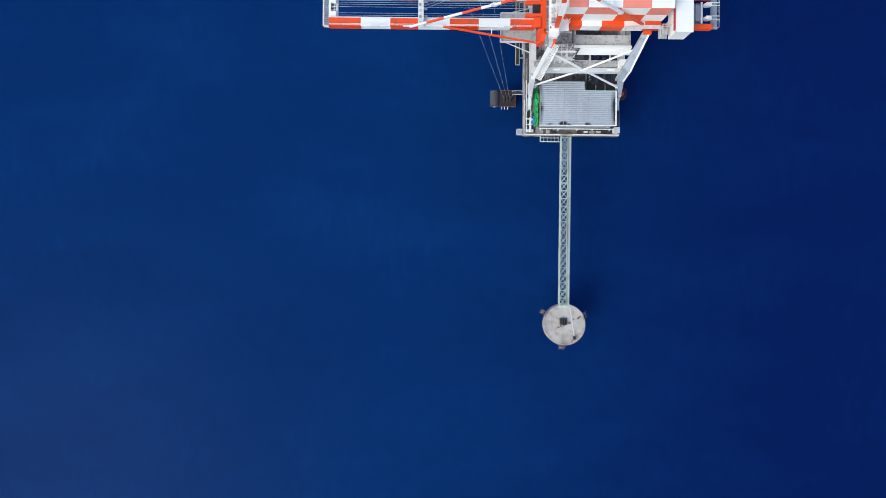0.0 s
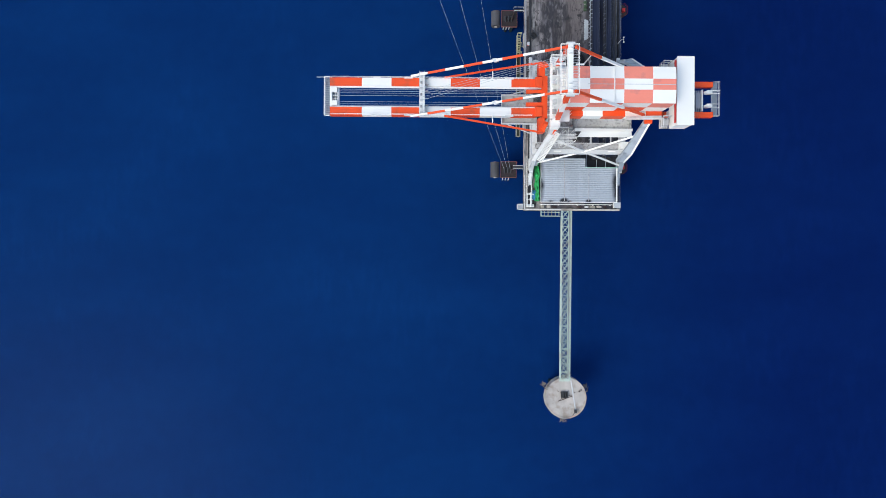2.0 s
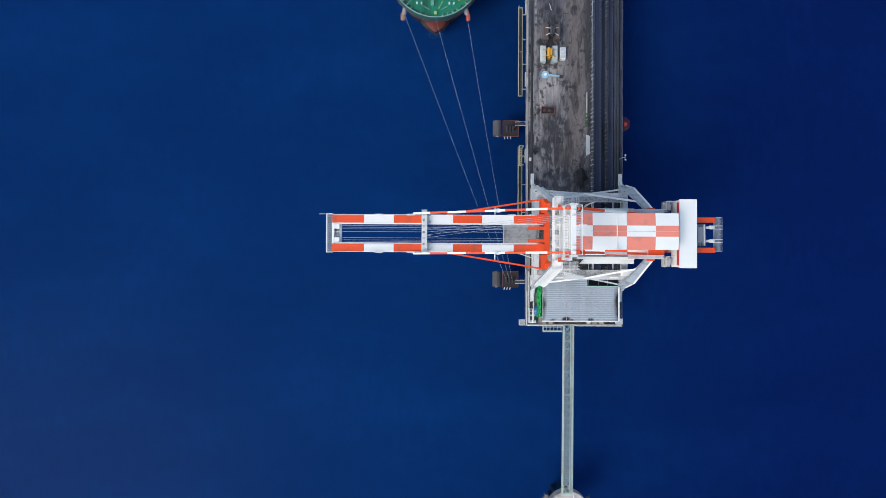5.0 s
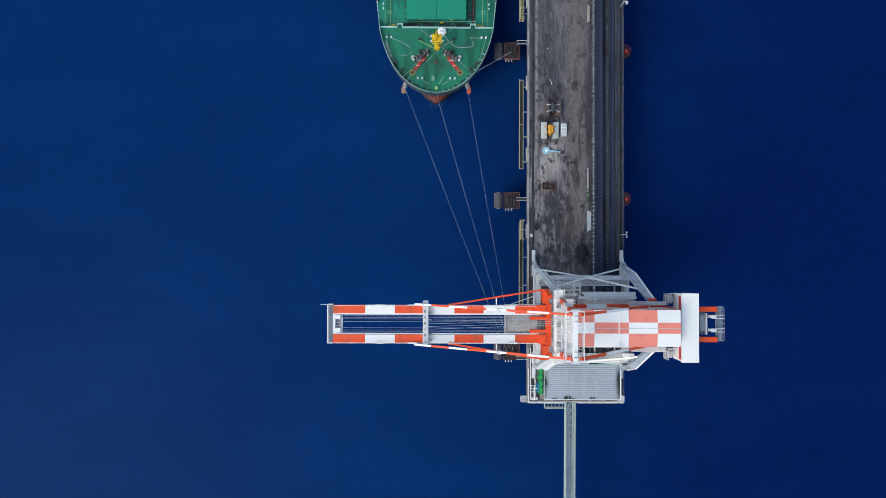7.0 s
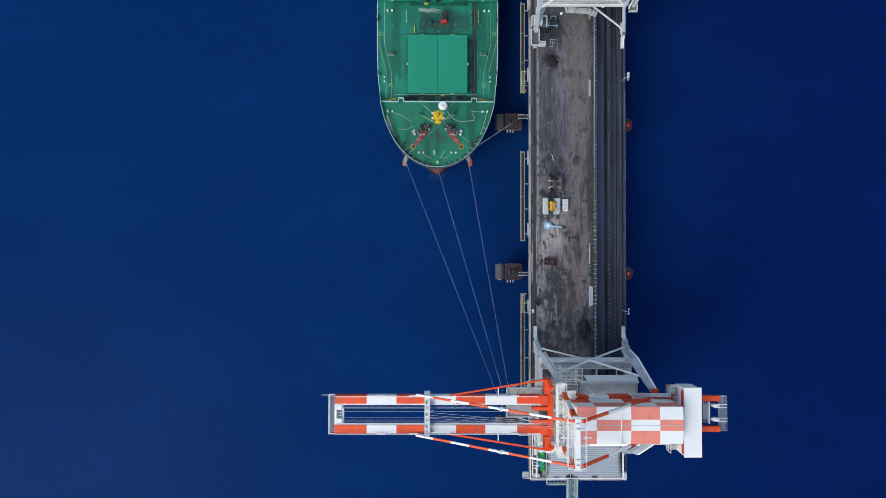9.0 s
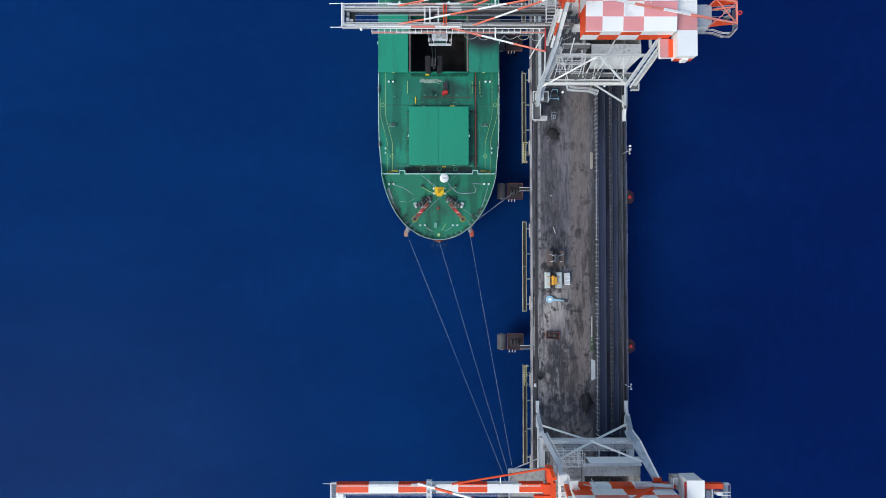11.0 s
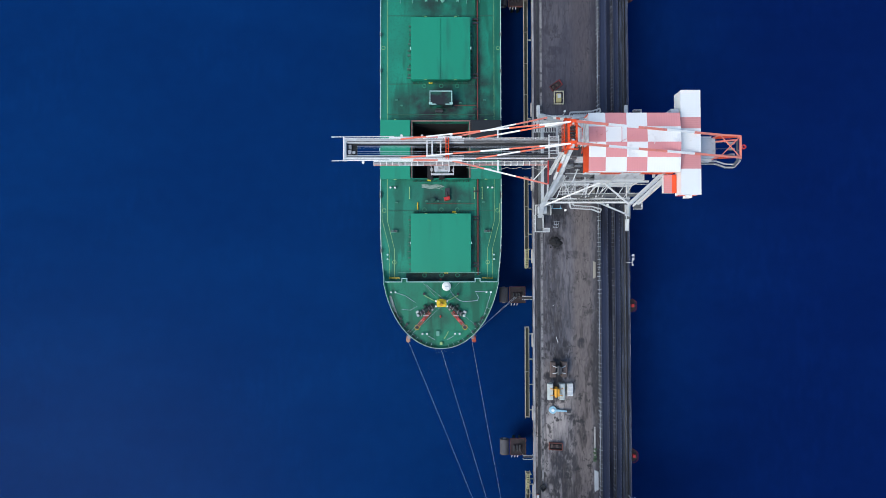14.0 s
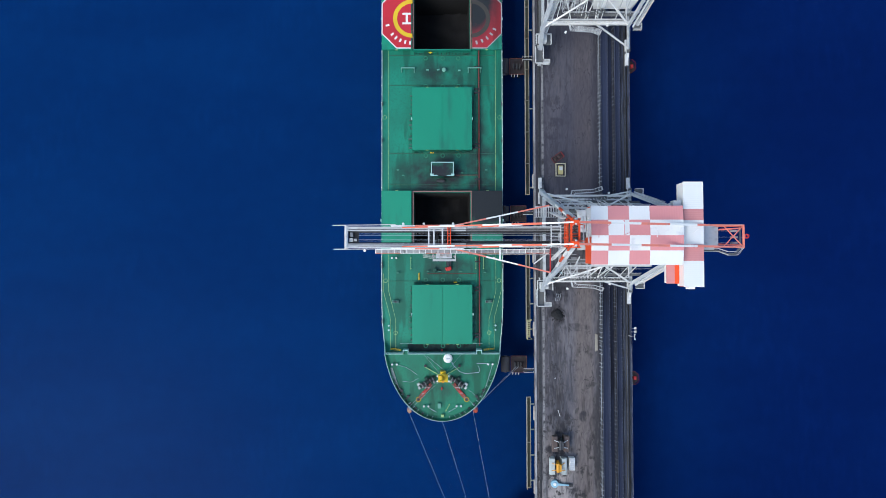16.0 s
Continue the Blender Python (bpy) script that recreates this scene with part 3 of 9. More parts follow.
def build_pier():
    pier = thing("pier", (WEST, SOUTH, PIER), "long concrete coal pier deck stained with black coal dust", "pier", kind="structure")
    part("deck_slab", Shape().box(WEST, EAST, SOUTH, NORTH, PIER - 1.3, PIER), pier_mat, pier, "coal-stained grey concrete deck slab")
    part("kerb", Shape().box(WEST, WEST + 0.45, SOUTH + 0.5, NORTH, PIER + 0.004, PIER + 0.35), kerb_grey, pier)
    part("kerb", Shape().box(EAST - 0.35, EAST, SOUTH + 0.5, NORTH, PIER + 0.004, PIER + 0.3), slate_dust, pier)
    part("kerb", Shape().box(WEST, EAST, SOUTH, SOUTH + 0.5, PIER + 0.004, PIER + 0.35), concrete, pier, "pale concrete end kerb")
    for x, w in ((23.45, 0.16), (46.35, 0.16)):
        s = Shape().box(x - w / 2, x + w / 2, SOUTH + 3, NORTH, PIER + 0.06, PIER + 0.2)
        s.box(x - 0.35, x + 0.35, SOUTH + 3, NORTH, PIER + 0.004, PIER + 0.05, 1)
        part("crane_rail", s, [dark_steel, dark_steel], pier, "dark steel crane rail on a plinth")
    # cable trench with a ribbed cover beside the seaward rail
    s = Shape()
    for k in range(150):
        s.box(24.1, 24.65, SOUTH + 14 + 2 * k, SOUTH + 15.9 + 2 * k, PIER + 0.004, PIER + 0.06)
    tagged(part("trench_cover", s, concrete_grey, pier), kind="stuff")
    # beams and piles below
    cross = Shape().box(WEST + 0.4, EAST - 0.4, -0.6, 0.6, -1.6, 0).mesh("cross_beam", concrete_grey, (0, 0, 0))
    pile = Shape().tube((0, 0, -15.0), (0, 0, 0), 0.55, 12).mesh("pile", rust, (0, 0, 0))
    y = SOUTH + 3.0
    while y < NORTH:
        piece("cross_beam", cross, pier, (0, y, PIER - 1.3))
        for x in (24.5, 31.5, 38.5, 45.0):
            piece("pile", pile, pier, (x, y, PIER - 2.9))
        y += 10.4
    # rail along the eastern edge and at the southern end
    s = Shape().rail([(EAST - 0.1, SOUTH + 0.2, PIER + 0.3), (EAST - 0.1, NORTH, PIER + 0.3)], pitch=2.5, r=0.025)
    part("guard_rail", s, post_slate, pier, "dusty slate-grey guard rail")
    s = Shape().rail([(WEST + 0.15, SOUTH + 9, PIER + 0.3), (WEST + 0.15, SOUTH + 0.15, PIER + 0.3), (31.6, SOUTH + 0.15, PIER + 0.3)], r=0.05)
    s.rail([(34.9, SOUTH + 0.15, PIER + 0.3), (EAST - 0.2, SOUTH + 0.15, PIER + 0.3)], r=0.05)
    part("guard_rail", s, white, pier, "white guard rail at the pier's end")


# ---- conveyors and pipes on the pier ----
def build_conveyor(x0, x1, name_label):
    c = thing("belt_conveyor", ((x0 + x1) / 2, 46, PIER), name_label, "conveyor", "belt conveyors")
    z, y0, y1 = PIER + 1.25, 43.5, NORTH
    s = Shape()
    w = (x1 - x0) * 0.82
    xm = (x0 + x1) / 2
    # a troughed belt: flat middle, raised flanks
    xs = [(-0.5, 0.22), (-0.22, 0.0), (0.22, 0.0), (0.5, 0.22)]
    s.add([(xm + a * w, y, z + h) for y in (y0, y1) for a, h in xs] + [(xm + a * w, y, z + h - 0.05) for y in (y0, y1) for a, h in xs],
          [(i, i + 1, 5 + i, 4 + i) for i in range(3)] + [(8 + i, 12 + i, 13 + i, 9 + i) for i in range(3)]
          + [(0, 4, 12, 8), (3, 11, 15, 7)])
    part("belt", s, belt_mat, c, "troughed black rubber belt")
    for x in (x0 + 0.1, x1 - 0.1):
        part("side_frame", Shape().box(x - 0.07, x + 0.07, y0, y1, z - 0.25, z + 0.12), slate_dust, c)
    leg = Shape()
    for x in (x0 + 0.1, x1 - 0.1):
        leg.box(x - 0.06 - xm, x + 0.06 - xm, -0.06, 0.06, -1.25, -0.25)
    leg.beam((x0 + 0.1 - xm, 0, -0.3), (x1 - 0.1 - xm, 0, -0.3), 0.1, 0.1)
    leg = leg.mesh("trestle", dark_steel, (0, 0, 0))
    idler = Shape().tube((-w * 0.5, 0, -0.12), (w * 0.5, 0, -0.12), 0.07, 6).mesh("idler", dark_steel, (0, 0, 0))
    y = y0 + 1
    while y < 232:
        piece("trestle", leg, c, (xm, y, z))
        piece("idler", idler, c, (xm, y + 1.4, z))
        y += 2.9
    bracket = Shape().box(-0.16, 0.05, -0.11, 0.11, 0.13, 0.22).mesh("idler_bracket", bracket_grey, (0, 0, 0))
    for k in range(168):
        piece("idler_bracket", bracket, c, (x1 - 0.1, y0 + 0.9 + 1.12 * k, z))
    # head of the belt: drum and hood
    part("head_drum", Shape().tube((x0 + 0.2, y0, z - 0.3), (x1 - 0.2, y0, z - 0.3), 0.45, 14), dark_steel, c)
    return c


def build_catwalk():
    """Dusty grating between the two belts, for the men who clear the idlers."""
    w = thing("conveyor_walkway", (42.0, 44, PIER), "narrow coal-dusted steel catwalk between the two conveyors", "walkway")
    part("grating", Shape().box(41.62, 42.5, 44, NORTH, PIER + 0.55, PIER + 0.6), belt_mat, w)
    part("toe_plate", Shape().box(41.55, 41.6, 44, NORTH, PIER + 0.5, PIER + 0.72), slate_dust, w)
    foot = Shape().box(-0.35, 0.35, -0.05, 0.05, 0.4, 0.545).box(-0.3, -0.22, -0.05, 0.05, 0, 0.4).box(0.22, 0.3, -0.05, 0.05, 0, 0.4).mesh("trestle", dark_steel, (0, 0, 0))
    for k in range(46):
        piece("trestle", foot, w, (42.05, 46.0 + 4.1 * k, PIER + 0.004))


def build_edge_lamp(y):
    """A pair of small floodlights on a bracket out over the water."""
    t = thing("edge_floodlight", (47.1, y, PIER), "pair of white floodlights on a bracket over the pier's edge", "floodlight")
    part("bracket", Shape().beam((47.12, y - 0.6, PIER + 0.1), (48.0, y - 0.5, PIER + 0.5), 0.08, 0.08).beam((47.12, y + 0.1, PIER + 0.1), (48.0, y + 0.4, PIER + 0.5), 0.08, 0.08), stanchion_grey, t)
    for k in (-0.5, 0.4):
        part("lamp", Shape().box(47.85, 48.4, y + k - 0.28, y + k + 0.28, PIER + 0.55, PIER + 0.8), white_old, t)


def build_stanchions(x, pitch, height, material, label, arms, reach=0.4):
    """A row of short posts with brackets along the conveyor gallery."""
    t = thing("stanchion_row", (x, 44, PIER), label, "railing", "stanchion rows")
    post = Shape().box(-0.06, 0.06, -0.06, 0.06, 0, height).box(-0.08, reach, -0.06, 0.06, height, height + 0.05)
    if arms is False:
        post.box(-reach, -0.08, -0.06, 0.06, height, height + 0.05)
    bent = Shape().box(-0.06, 0.06, -0.06, 0.06, 0, height).beam((-0.08, 0, height), (reach + 0.1, 0.16, height + 0.12), 0.09, 0.06)
    short = Shape().box(-0.05, 0.05, -0.05, 0.05, 0, height - 0.1).box(-0.06, reach * 0.5, -0.05, 0.05, height - 0.1, height - 0.05)
    kinds = [q.mesh("post", material, (0, 0, 0)) for q in (post, bent, short)]
    rnd = random.Random(int(10 * x))
    y = 44.0
    while y < 232:
        if rnd.random() > 0.06:
            piece("post", rnd.choice((kinds[0], kinds[0], kinds[0], kinds[1], kinds[2])), t, (x + rnd.uniform(-0.05, 0.05), y + rnd.uniform(-0.12, 0.12), PIER + 0.004))
        y += pitch
    part("top_rail", Shape().beam((x, 44, PIER + height - 0.3), (x, 232, PIER + height - 0.3), 0.08, 0.06), stanchion_grey if arms else bracket_grey, t)
    part("middle_rail", Shape().beam((x, 44, PIER + height * 0.4), (x, 232, PIER + height * 0.4), 0.05, 0.05), dark_steel, t)
    if arms:
        arm = Shape().beam((0, 0, height), (-0.45, 0.35, height + 0.35), 0.05, 0.05).box(-0.58, -0.4, 0.28, 0.4, height + 0.3, height + 0.4)
        drooped = Shape().beam((0, 0, height), (-0.5, -0.55, height + 0.25), 0.07, 0.05).beam((-0.5, -0.55, height + 0.25), (-0.3, -0.9, height + 0.2), 0.07, 0.05).mesh("lamp_arm", plate, (0, 0, 0))
        arm = arm.mesh("lamp_arm", plate, (0, 0, 0))
        y = 50.0
        while y < 228:
            piece("lamp_arm", rnd.choice((arm, drooped)), t, (x, y, PIER + 0.004))
            y += rnd.uniform(3.6, 6.6)


def build_pipes():
    t = thing("pipe_rack", (45.6, 44, PIER), "grey service pipes and a cable tray on low steel supports", "pipes")
    for x, z, r, m in ((44.85, 0.75, 0.05, slate_dust), (45.05, 0.75, 0.04, post_slate), (45.3, 0.75, 0.1, slate_dust), (45.5, 0.75, 0.07, slate_dust), (45.75, 0.75, 0.12, dark_steel), (45.95, 0.75, 0.04, post_slate), (46.12, 0.75, 0.05, slate_dust)):
        part("pipe", Shape().tube((x, 44, PIER + z), (x, NORTH, PIER + z), r, 8), m, t)
    part("cable_tray", Shape().box(46.58, 46.95, 44, NORTH, PIER + 0.7, PIER + 0.78).box(46.6, 46.64, 44, NORTH, PIER + 0.7, PIER + 0.95), slate_dust, t)
    sup = Shape().box(-1.15, 1.35, -0.06, 0.06, 0.5, 0.6).box(-1.1, -1.0, -0.06, 0.06, 0, 0.5).box(1.2, 1.3, -0.06, 0.06, 0, 0.5).mesh("support", dark_steel, (0, 0, 0))
    y = 46.0
    while y < 232:
        piece("support", sup, t, (45.7, y, PIER + 0.004))
        y += 3.1


# ---- shed at the southern end ----
def build_shed():
    z0, z1 = PIER + 0.004, 10.6
    shed = thing("transfer_shed", (35, 36, PIER), "L-shaped transfer shed with a corrugated grey metal roof", "shed")
    outline = [(26.2, 32.0), (44.6, 32.0), (44.6, 40.0), (36.8, 40.0), (36.8, 42.5), (26.2, 42.5)]
    part("wall", Shape().prism(outline, z0, z1 - 0.2), grey_paint, shed)
    for y0, y1, xa, xb in ((31.7, 40.35, 25.8, 44.9), (40.35, 42.8, 25.8, 37.0)):
        # corrugated sheet, ribs along x
        s = Shape()
        n = int((y1 - y0) / 0.46)
        ys = [y0 + (y1 - y0) * i / (2 * n) for i in range(2 * n + 1)]
        v, f = [], []
        for i, y in enumerate(ys):
            h = 0.085 if i % 2 else 0.0
            v += [(xa, y, z1 + h), (31.7, y, z1 + 0.12 + h), (xb if xb < 40 else 38.6, y, z1 + 0.12 + h), (xb, y, z1 + h)]
        for i in range(2 * n):
            for k in range(3):
                f.append((4 * i + k, 4 * i + k + 1, 4 * i + 4 + k + 1, 4 * i + 4 + k))
        s.add(v, f)
        part("roof_sheet", s, roof_sheet, shed, "corrugated galvanised roof sheeting")
    for x in (31.7, 37.9):
        part("roof_joint", Shape().box(x - 0.06, x + 0.06, 31.8, 40.2 if x > 37 else 42.6, z1 + 0.15, z1 + 0.24), plate, shed)
    s = Shape().box(25.6, 45.2, 31.55, 31.7, z1 - 0.1, z1 + 0.22).box(44.9, 45.2, 31.7, 40.4, z1 - 0.1, z1 + 0.22)
    part("gutter", s, white, shed, "white roof edge trim")
    part("fascia", Shape().box(36.9, 45.2, 40.35, 40.55, z1 - 0.2, z1 + 0.2), mat("pale_green_trim", (0.35, 0.55, 0.48), 0.6), shed)
    s = Shape().box(36.9, 44.8, 40.6, 45.6, z0, z0 + 0.25)
    part("pit_kerb", s, dark_steel, shed)
    for x in (38.4, 41.0, 43.4):
        part("pit_frame", Shape().box(x - 0.08, x + 0.08, 40.6, 46.6, z0 + 0.3, z0 + 0.5), grey_paint, shed)
    # walkway with rails along the southern wall
    s = Shape().rail([(26.0, 31.2, 7.5), (45.0, 31.2, 7.5)], r=0.05)
    for x in (26.5, 31, 36, 40, 44.5):
        s.box(x - 0.06, x + 0.06, 31.1, 31.3, PIER + 0.36, 7.5)
    part("gallery_rail", s, white, shed, "white gallery rail")
    # clutter between the shed and the southern kerb
    rnd = random.Random(21)
    for k in range(11):
        x = 26.8 + 1.65 * k
        if 31.0 < x < 36.4:
            continue
        w, d = rnd.uniform(0.7, 1.5), rnd.uniform(0.4, 0.8)
        solo("stores_crate", Shape().turned(x, 30.75, PIER + 0.004, PIER + rnd.uniform(0.5, 1.1), w, d, rnd.uniform(-6, 6)), (timber, concrete, rust, white_old)[k % 4], (x, 30.75, PIER),
             "weathered stores crate on the pier's southern strip", "crate", "stores crates")
    t = thing("switch_cabinet", (46.0, 31, PIER), "white switch cabinet on the pier's corner", "cabinet")
    part("body", Shape().box(45.5, 46.9, 30.5, 31.8, PIER + 0.004, PIER + 1.6), white, t)
    part("lid", Shape().box(45.4, 47.0, 30.4, 31.9, PIER + 1.605, PIER + 1.7), grey_paint, t)
    t = thing("pipe_manifold", (23.4, 32.4, PIER), "white pipe manifold and rails in the pier's corner", "pipes")
    part("pipes", Shape().pipes(22.6, 24.4, 30.6, 34.4, PIER + 0.3, PIER + 1.6, 14, 77, 0.08), white, t)
    part("tank", Shape().tube((23.0, 31.0, PIER + 0.6), (24.6, 31.0, PIER + 0.6), 0.45, 14), white_old, t)
    s = Shape().rail([(22.7, 34.0, PIER + 0.004), (22.7, 44.0, PIER + 0.004)], r=0.06, pitch=2)
    s.rail([(23.95, 34.2, PIER + 0.004), (23.95, 36.0, PIER + 0.004)], r=0.06, pitch=1).rail([(24.35, 40.6, PIER + 0.004), (24.35, 44.0, PIER + 0.004)], r=0.06, pitch=1)
    t = thing("edge_rail", (22.7, 39, PIER), "white guard rail along the pier's western edge", "railing")
    part("bars", s, white, t)
    # tarpaulins on the west side
    random.seed(4)
    s = Shape()
    n = 14
    rows = [[(24.85 + 1.2 * (j / 4) + 0.18 * random.uniform(-1, 1), 32.2 + 9.8 * i / n, (PIER + 0.02) if j in (0, 4) else PIER + 0.5 + random.uniform(0.3, 1.5)) for j in range(5)] for i in range(n + 1)]
    s.add([p for r in rows for p in r], [(5 * i + j, 5 * i + j + 1, 5 * i + 6 + j, 5 * i + 5 + j) for i in range(n) for j in range(4)]
          + [tuple(range(5)), tuple(5 * n + k for k in range(4, -1, -1))] + [tuple([5 * i for i in range(n, -1, -1)] + [5 * i + 4 for i in range(n + 1)])])
    solo("green_tarpaulin", s, tarp_green, (25.4, 37, PIER), "crumpled green tarpaulin over stores by the shed", "tarpaulin")
    s = Shape()
    rows = [[(24.0 + 1.2 * j / 4 + 0.12 * random.uniform(-1, 1), 32.5 + 2.6 * i / 6, PIER + 0.02 if j in (0, 4) or i in (0, 6) else PIER + random.uniform(0.35, 0.9)) for j in range(5)] for i in range(7)]
    s.add([p for r in rows for p in r], [(5 * i + j, 5 * i + j + 1, 5 * i + 6 + j, 5 * i + 5 + j) for i in range(6) for j in range(4)]
          + [tuple([5 * i for i in range(6, -1, -1)] + [1, 2, 3] + [5 * i + 4 for i in range(7)] + [33, 32, 31])])
    solo("blue_tarpaulin", s, tarp_blue, (24.5, 34, PIER), "crumpled light blue tarpaulin on the deck", "tarpaulin")
    # gate ladder and small stand in the south-west corner
    t = thing("access_stair", (23.2, 39, PIER), "white steel access stair beside the crane rail", "stair")
    part("stringer", Shape().beam((23.2, 36.2, PIER + 0.1), (23.2, 40.4, PIER + 2.6), 0.1, 0.25).beam((24.0, 36.2, PIER + 0.1), (24.0, 40.4, PIER + 2.6), 0.1, 0.25), white, t)
    step = Shape().box(-0.4, 0.4, -0.13, 0.13, -0.03, 0.03).mesh("tread", white_old, (0, 0, 0))
    for k in range(12):
        piece("tread", step, t, (23.6, 36.4 + 0.34 * k, PIER + 0.22 + 0.2 * k))
    part("landing", Shape().box(23.0, 24.2, 40.4, 41.8, PIER + 2.5, PIER + 2.6).rail([(23, 40.4, PIER + 2.6), (23, 41.8, PIER + 2.6), (24.2, 41.8, PIER + 2.6)], r=0.04), white, t)
    t = thing("edge_platform", (21.4, 30.6, PIER), "small grey steel platform on the pier's corner", "platform")
    s = Shape().box(20.3, 21.98, 30.0, 31.4, PIER - 0.7, PIER - 0.5)
    part("grating", s, grey_paint, t)
    part("guard_rail", Shape().rail([(21.9, 30.0, PIER - 0.5), (20.35, 30.0, PIER - 0.5), (20.35, 31.4, PIER - 0.5), (21.9, 31.4, PIER - 0.5)], r=0.05), white_old, t)
    t = thing("landing_stage", (30, 29, PIER), "pale steel landing hung on the pier's southern edge", "platform")
    for k in range(6):
        part("bearer", Shape().box(26.6 + 0.96 * k, 26.8 + 0.96 * k, 28.3, 29.78, PIER - 1.0, PIER - 0.8), fender_green, t)
    part("stringer", Shape().box(26.6, 31.6, 28.3, 28.5, PIER - 0.79, PIER - 0.65), pale_green, t)
    part("stringer", Shape().box(26.6, 31.6, 29.3, 29.5, PIER - 0.79, PIER - 0.65), pale_green, t)
    part("guard_rail", Shape().rail([(26.6, 29.7, PIER - 0.75), (26.6, 28.3, PIER - 0.75), (31.6, 28.3, PIER - 0.75)], r=0.06), pale_green, t)


# ---- round dolphin and its truss bridge ----
def build_bridge():
    b = thing("access_bridge", (33.7, 8, 3), "pale green steel truss footbridge to the round dolphin", "bridge")
    y0, y1 = -14.9, 29.75
    x0, xm, x1 = 32.15, 33.9, 34.6

    def lev(y):
        return 3.6 + 1.1 * (y - y0) / (y1 - y0)
    for x in (x0, x1):
        part("top_chord", Shape().beam((x, y0, lev(y0) + 1.3), (x, y1, lev(y1) + 1.3), 0.22, 0.2), pale_green, b)
        part("bottom_chord", Shape().beam((x, y0, lev(y0)), (x, y1, lev(y1)), 0.2, 0.2), pale_green, b)
    n = 22
    for i in range(n + 1):
        y = y0 + (y1 - y0) * i / n
        z = lev(y)
        s = Shape().beam((x0, y, z), (x1, y, z), 0.16, 0.16)
        for x in (x0, x1):
            s.beam((x, y, z), (x, y, z + 1.3), 0.14, 0.14)
        part("cross_frame", s, pale_green, b)
        if i < n:
            ya = y0 + (y1 - y0) * (i + 1) / n
            for p, q, w in (((x0, y, z + 1.22), (xm, ya, lev(ya) + 1.22), 0.13), ((xm, y, z + 1.32), (x0, ya, lev(ya) + 1.32), 0.13), ((x0, y, z + 0.02), (xm, ya, lev(ya) + 0.02), 0.09),
                            ((x0, y, z), (x0, ya, lev(ya) + 1.3), 0.11), ((x1, y, z), (x1, ya, lev(ya) + 1.3), 0.11)):
                part("diagonal", Shape().beam(p, q, w, 0.1), pale_green, b)
            part("top_tie", Shape().beam((x0, y, z + 1.42), (xm, y, z + 1.42), 0.12, 0.1), pale_green, b)
    part("walkway", Shape().beam((34.24, y0, lev(y0) + 0.12), (34.24, y1, lev(y1) + 0.12), 0.52, 0.06), grating, b, "grey grating walkway")
    part("middle_chord", Shape().beam((xm, y0, lev(y0) + 1.3), (xm, y1, lev(y1) + 1.3), 0.17, 0.2), pale_green, b)
    part("cable_pipe", Shape().tube((34.4, y0, lev(y0) + 0.25), (34.4, y1, lev(y1) + 0.25), 0.05, 8), grey_paint, b)
    knob = Shape().box(-0.2, 0.2, -0.1, 0.1, 0, 0.1).mesh("rail_clamp", pale_green, (0, 0, 0))
    for k in range(44):
        y = y0 + (y1 - y0) * (k + 0.5) / 44
        piece("rail_clamp", knob, b, (x1, y, lev(y) + 1.42))
    part("bearing", Shape().box(32.1, 35.0, y0 - 0.7, y0 + 0.2, 3.02, 3.45), pale_green, b)

    d = thing("round_dolphin", (34.0, -20.1, SEA), "round pale concrete mooring dolphin on steel piles", "dolphin")
    cx, cy, top = 34.0, -20.1, 3.0
    part("slab", Shape().tube((cx, cy, 0.6), (cx, cy, top), 5.55, 56), dolphin_concrete, d, "round stained pale concrete cap")
    part("kerb", Shape().ring(cx, cy, top + 0.003, 5.2, 5.52, 0.22, 56), dolphin_concrete, d)
    for k in range(8):
        a = 2 * math.pi * k / 8
        x, y = cx + 2.8 * math.cos(a), cy + 2.8 * math.sin(a)
        part("pile", Shape().tube((x, y, SEA - 7), (x, y, 0.65), 0.5, 12), rust, d)
    s = Shape()
    for dx in (-0.75, -0.25, 0.25, 0.75):
        s.box(cx - 0.6 + dx, cx - 0.3 + dx, cy + 0.1, cy + 1.7, top, top + 0.75).tube((cx - 0.45 + dx, cy + 0.3, top + 0.6), (cx - 0.45 + dx, cy + 1.0, top + 0.6), 0.16, 8)
    s.box(cx - 1.1, cx + 0.6, cy + 0.2, cy + 0.4, top, top + 0.3)
    part("mooring_hook", s, dark_steel, d, "dark cluster of quick-release mooring hooks")
    for x, y in ((-2.3, 1.9), (-2.0, -0.9), (1.6, 0.6), (0.7, 1.9)):
        part("slack_chain", Shape().beam((cx - 0.1, cy + 0.6, top + 0.03), (cx + x, cy + y, top + 0.03), 0.09, 0.05), rust, d, "slack rusty chain")
    part("capstan", Shape().tube((cx - 0.2, cy + 0.1, top), (cx - 0.2, cy + 0.1, top + 0.7), 0.3, 12, r2=0.22), rust, d)
    part("cable_duct", Shape().beam((35.3, -15.2, top + 0.08), (36.6, -23.2, top + 0.08), 0.28, 0.12), white_old, d, "pale cable duct")
    part("cable_duct", Shape().beam((32.2, -20.9, top + 0.05), (35.8, -19.6, top + 0.05), 0.12, 0.08), rust, d)
    part("equipment_stand", Shape().box(36.2, 36.9, -24.0, -23.2, top, top + 0.8).beam((36.5, -23.6, top + 0.8), (35.6, -24.5, top + 1.0), 0.15, 0.15), dark_steel, d)
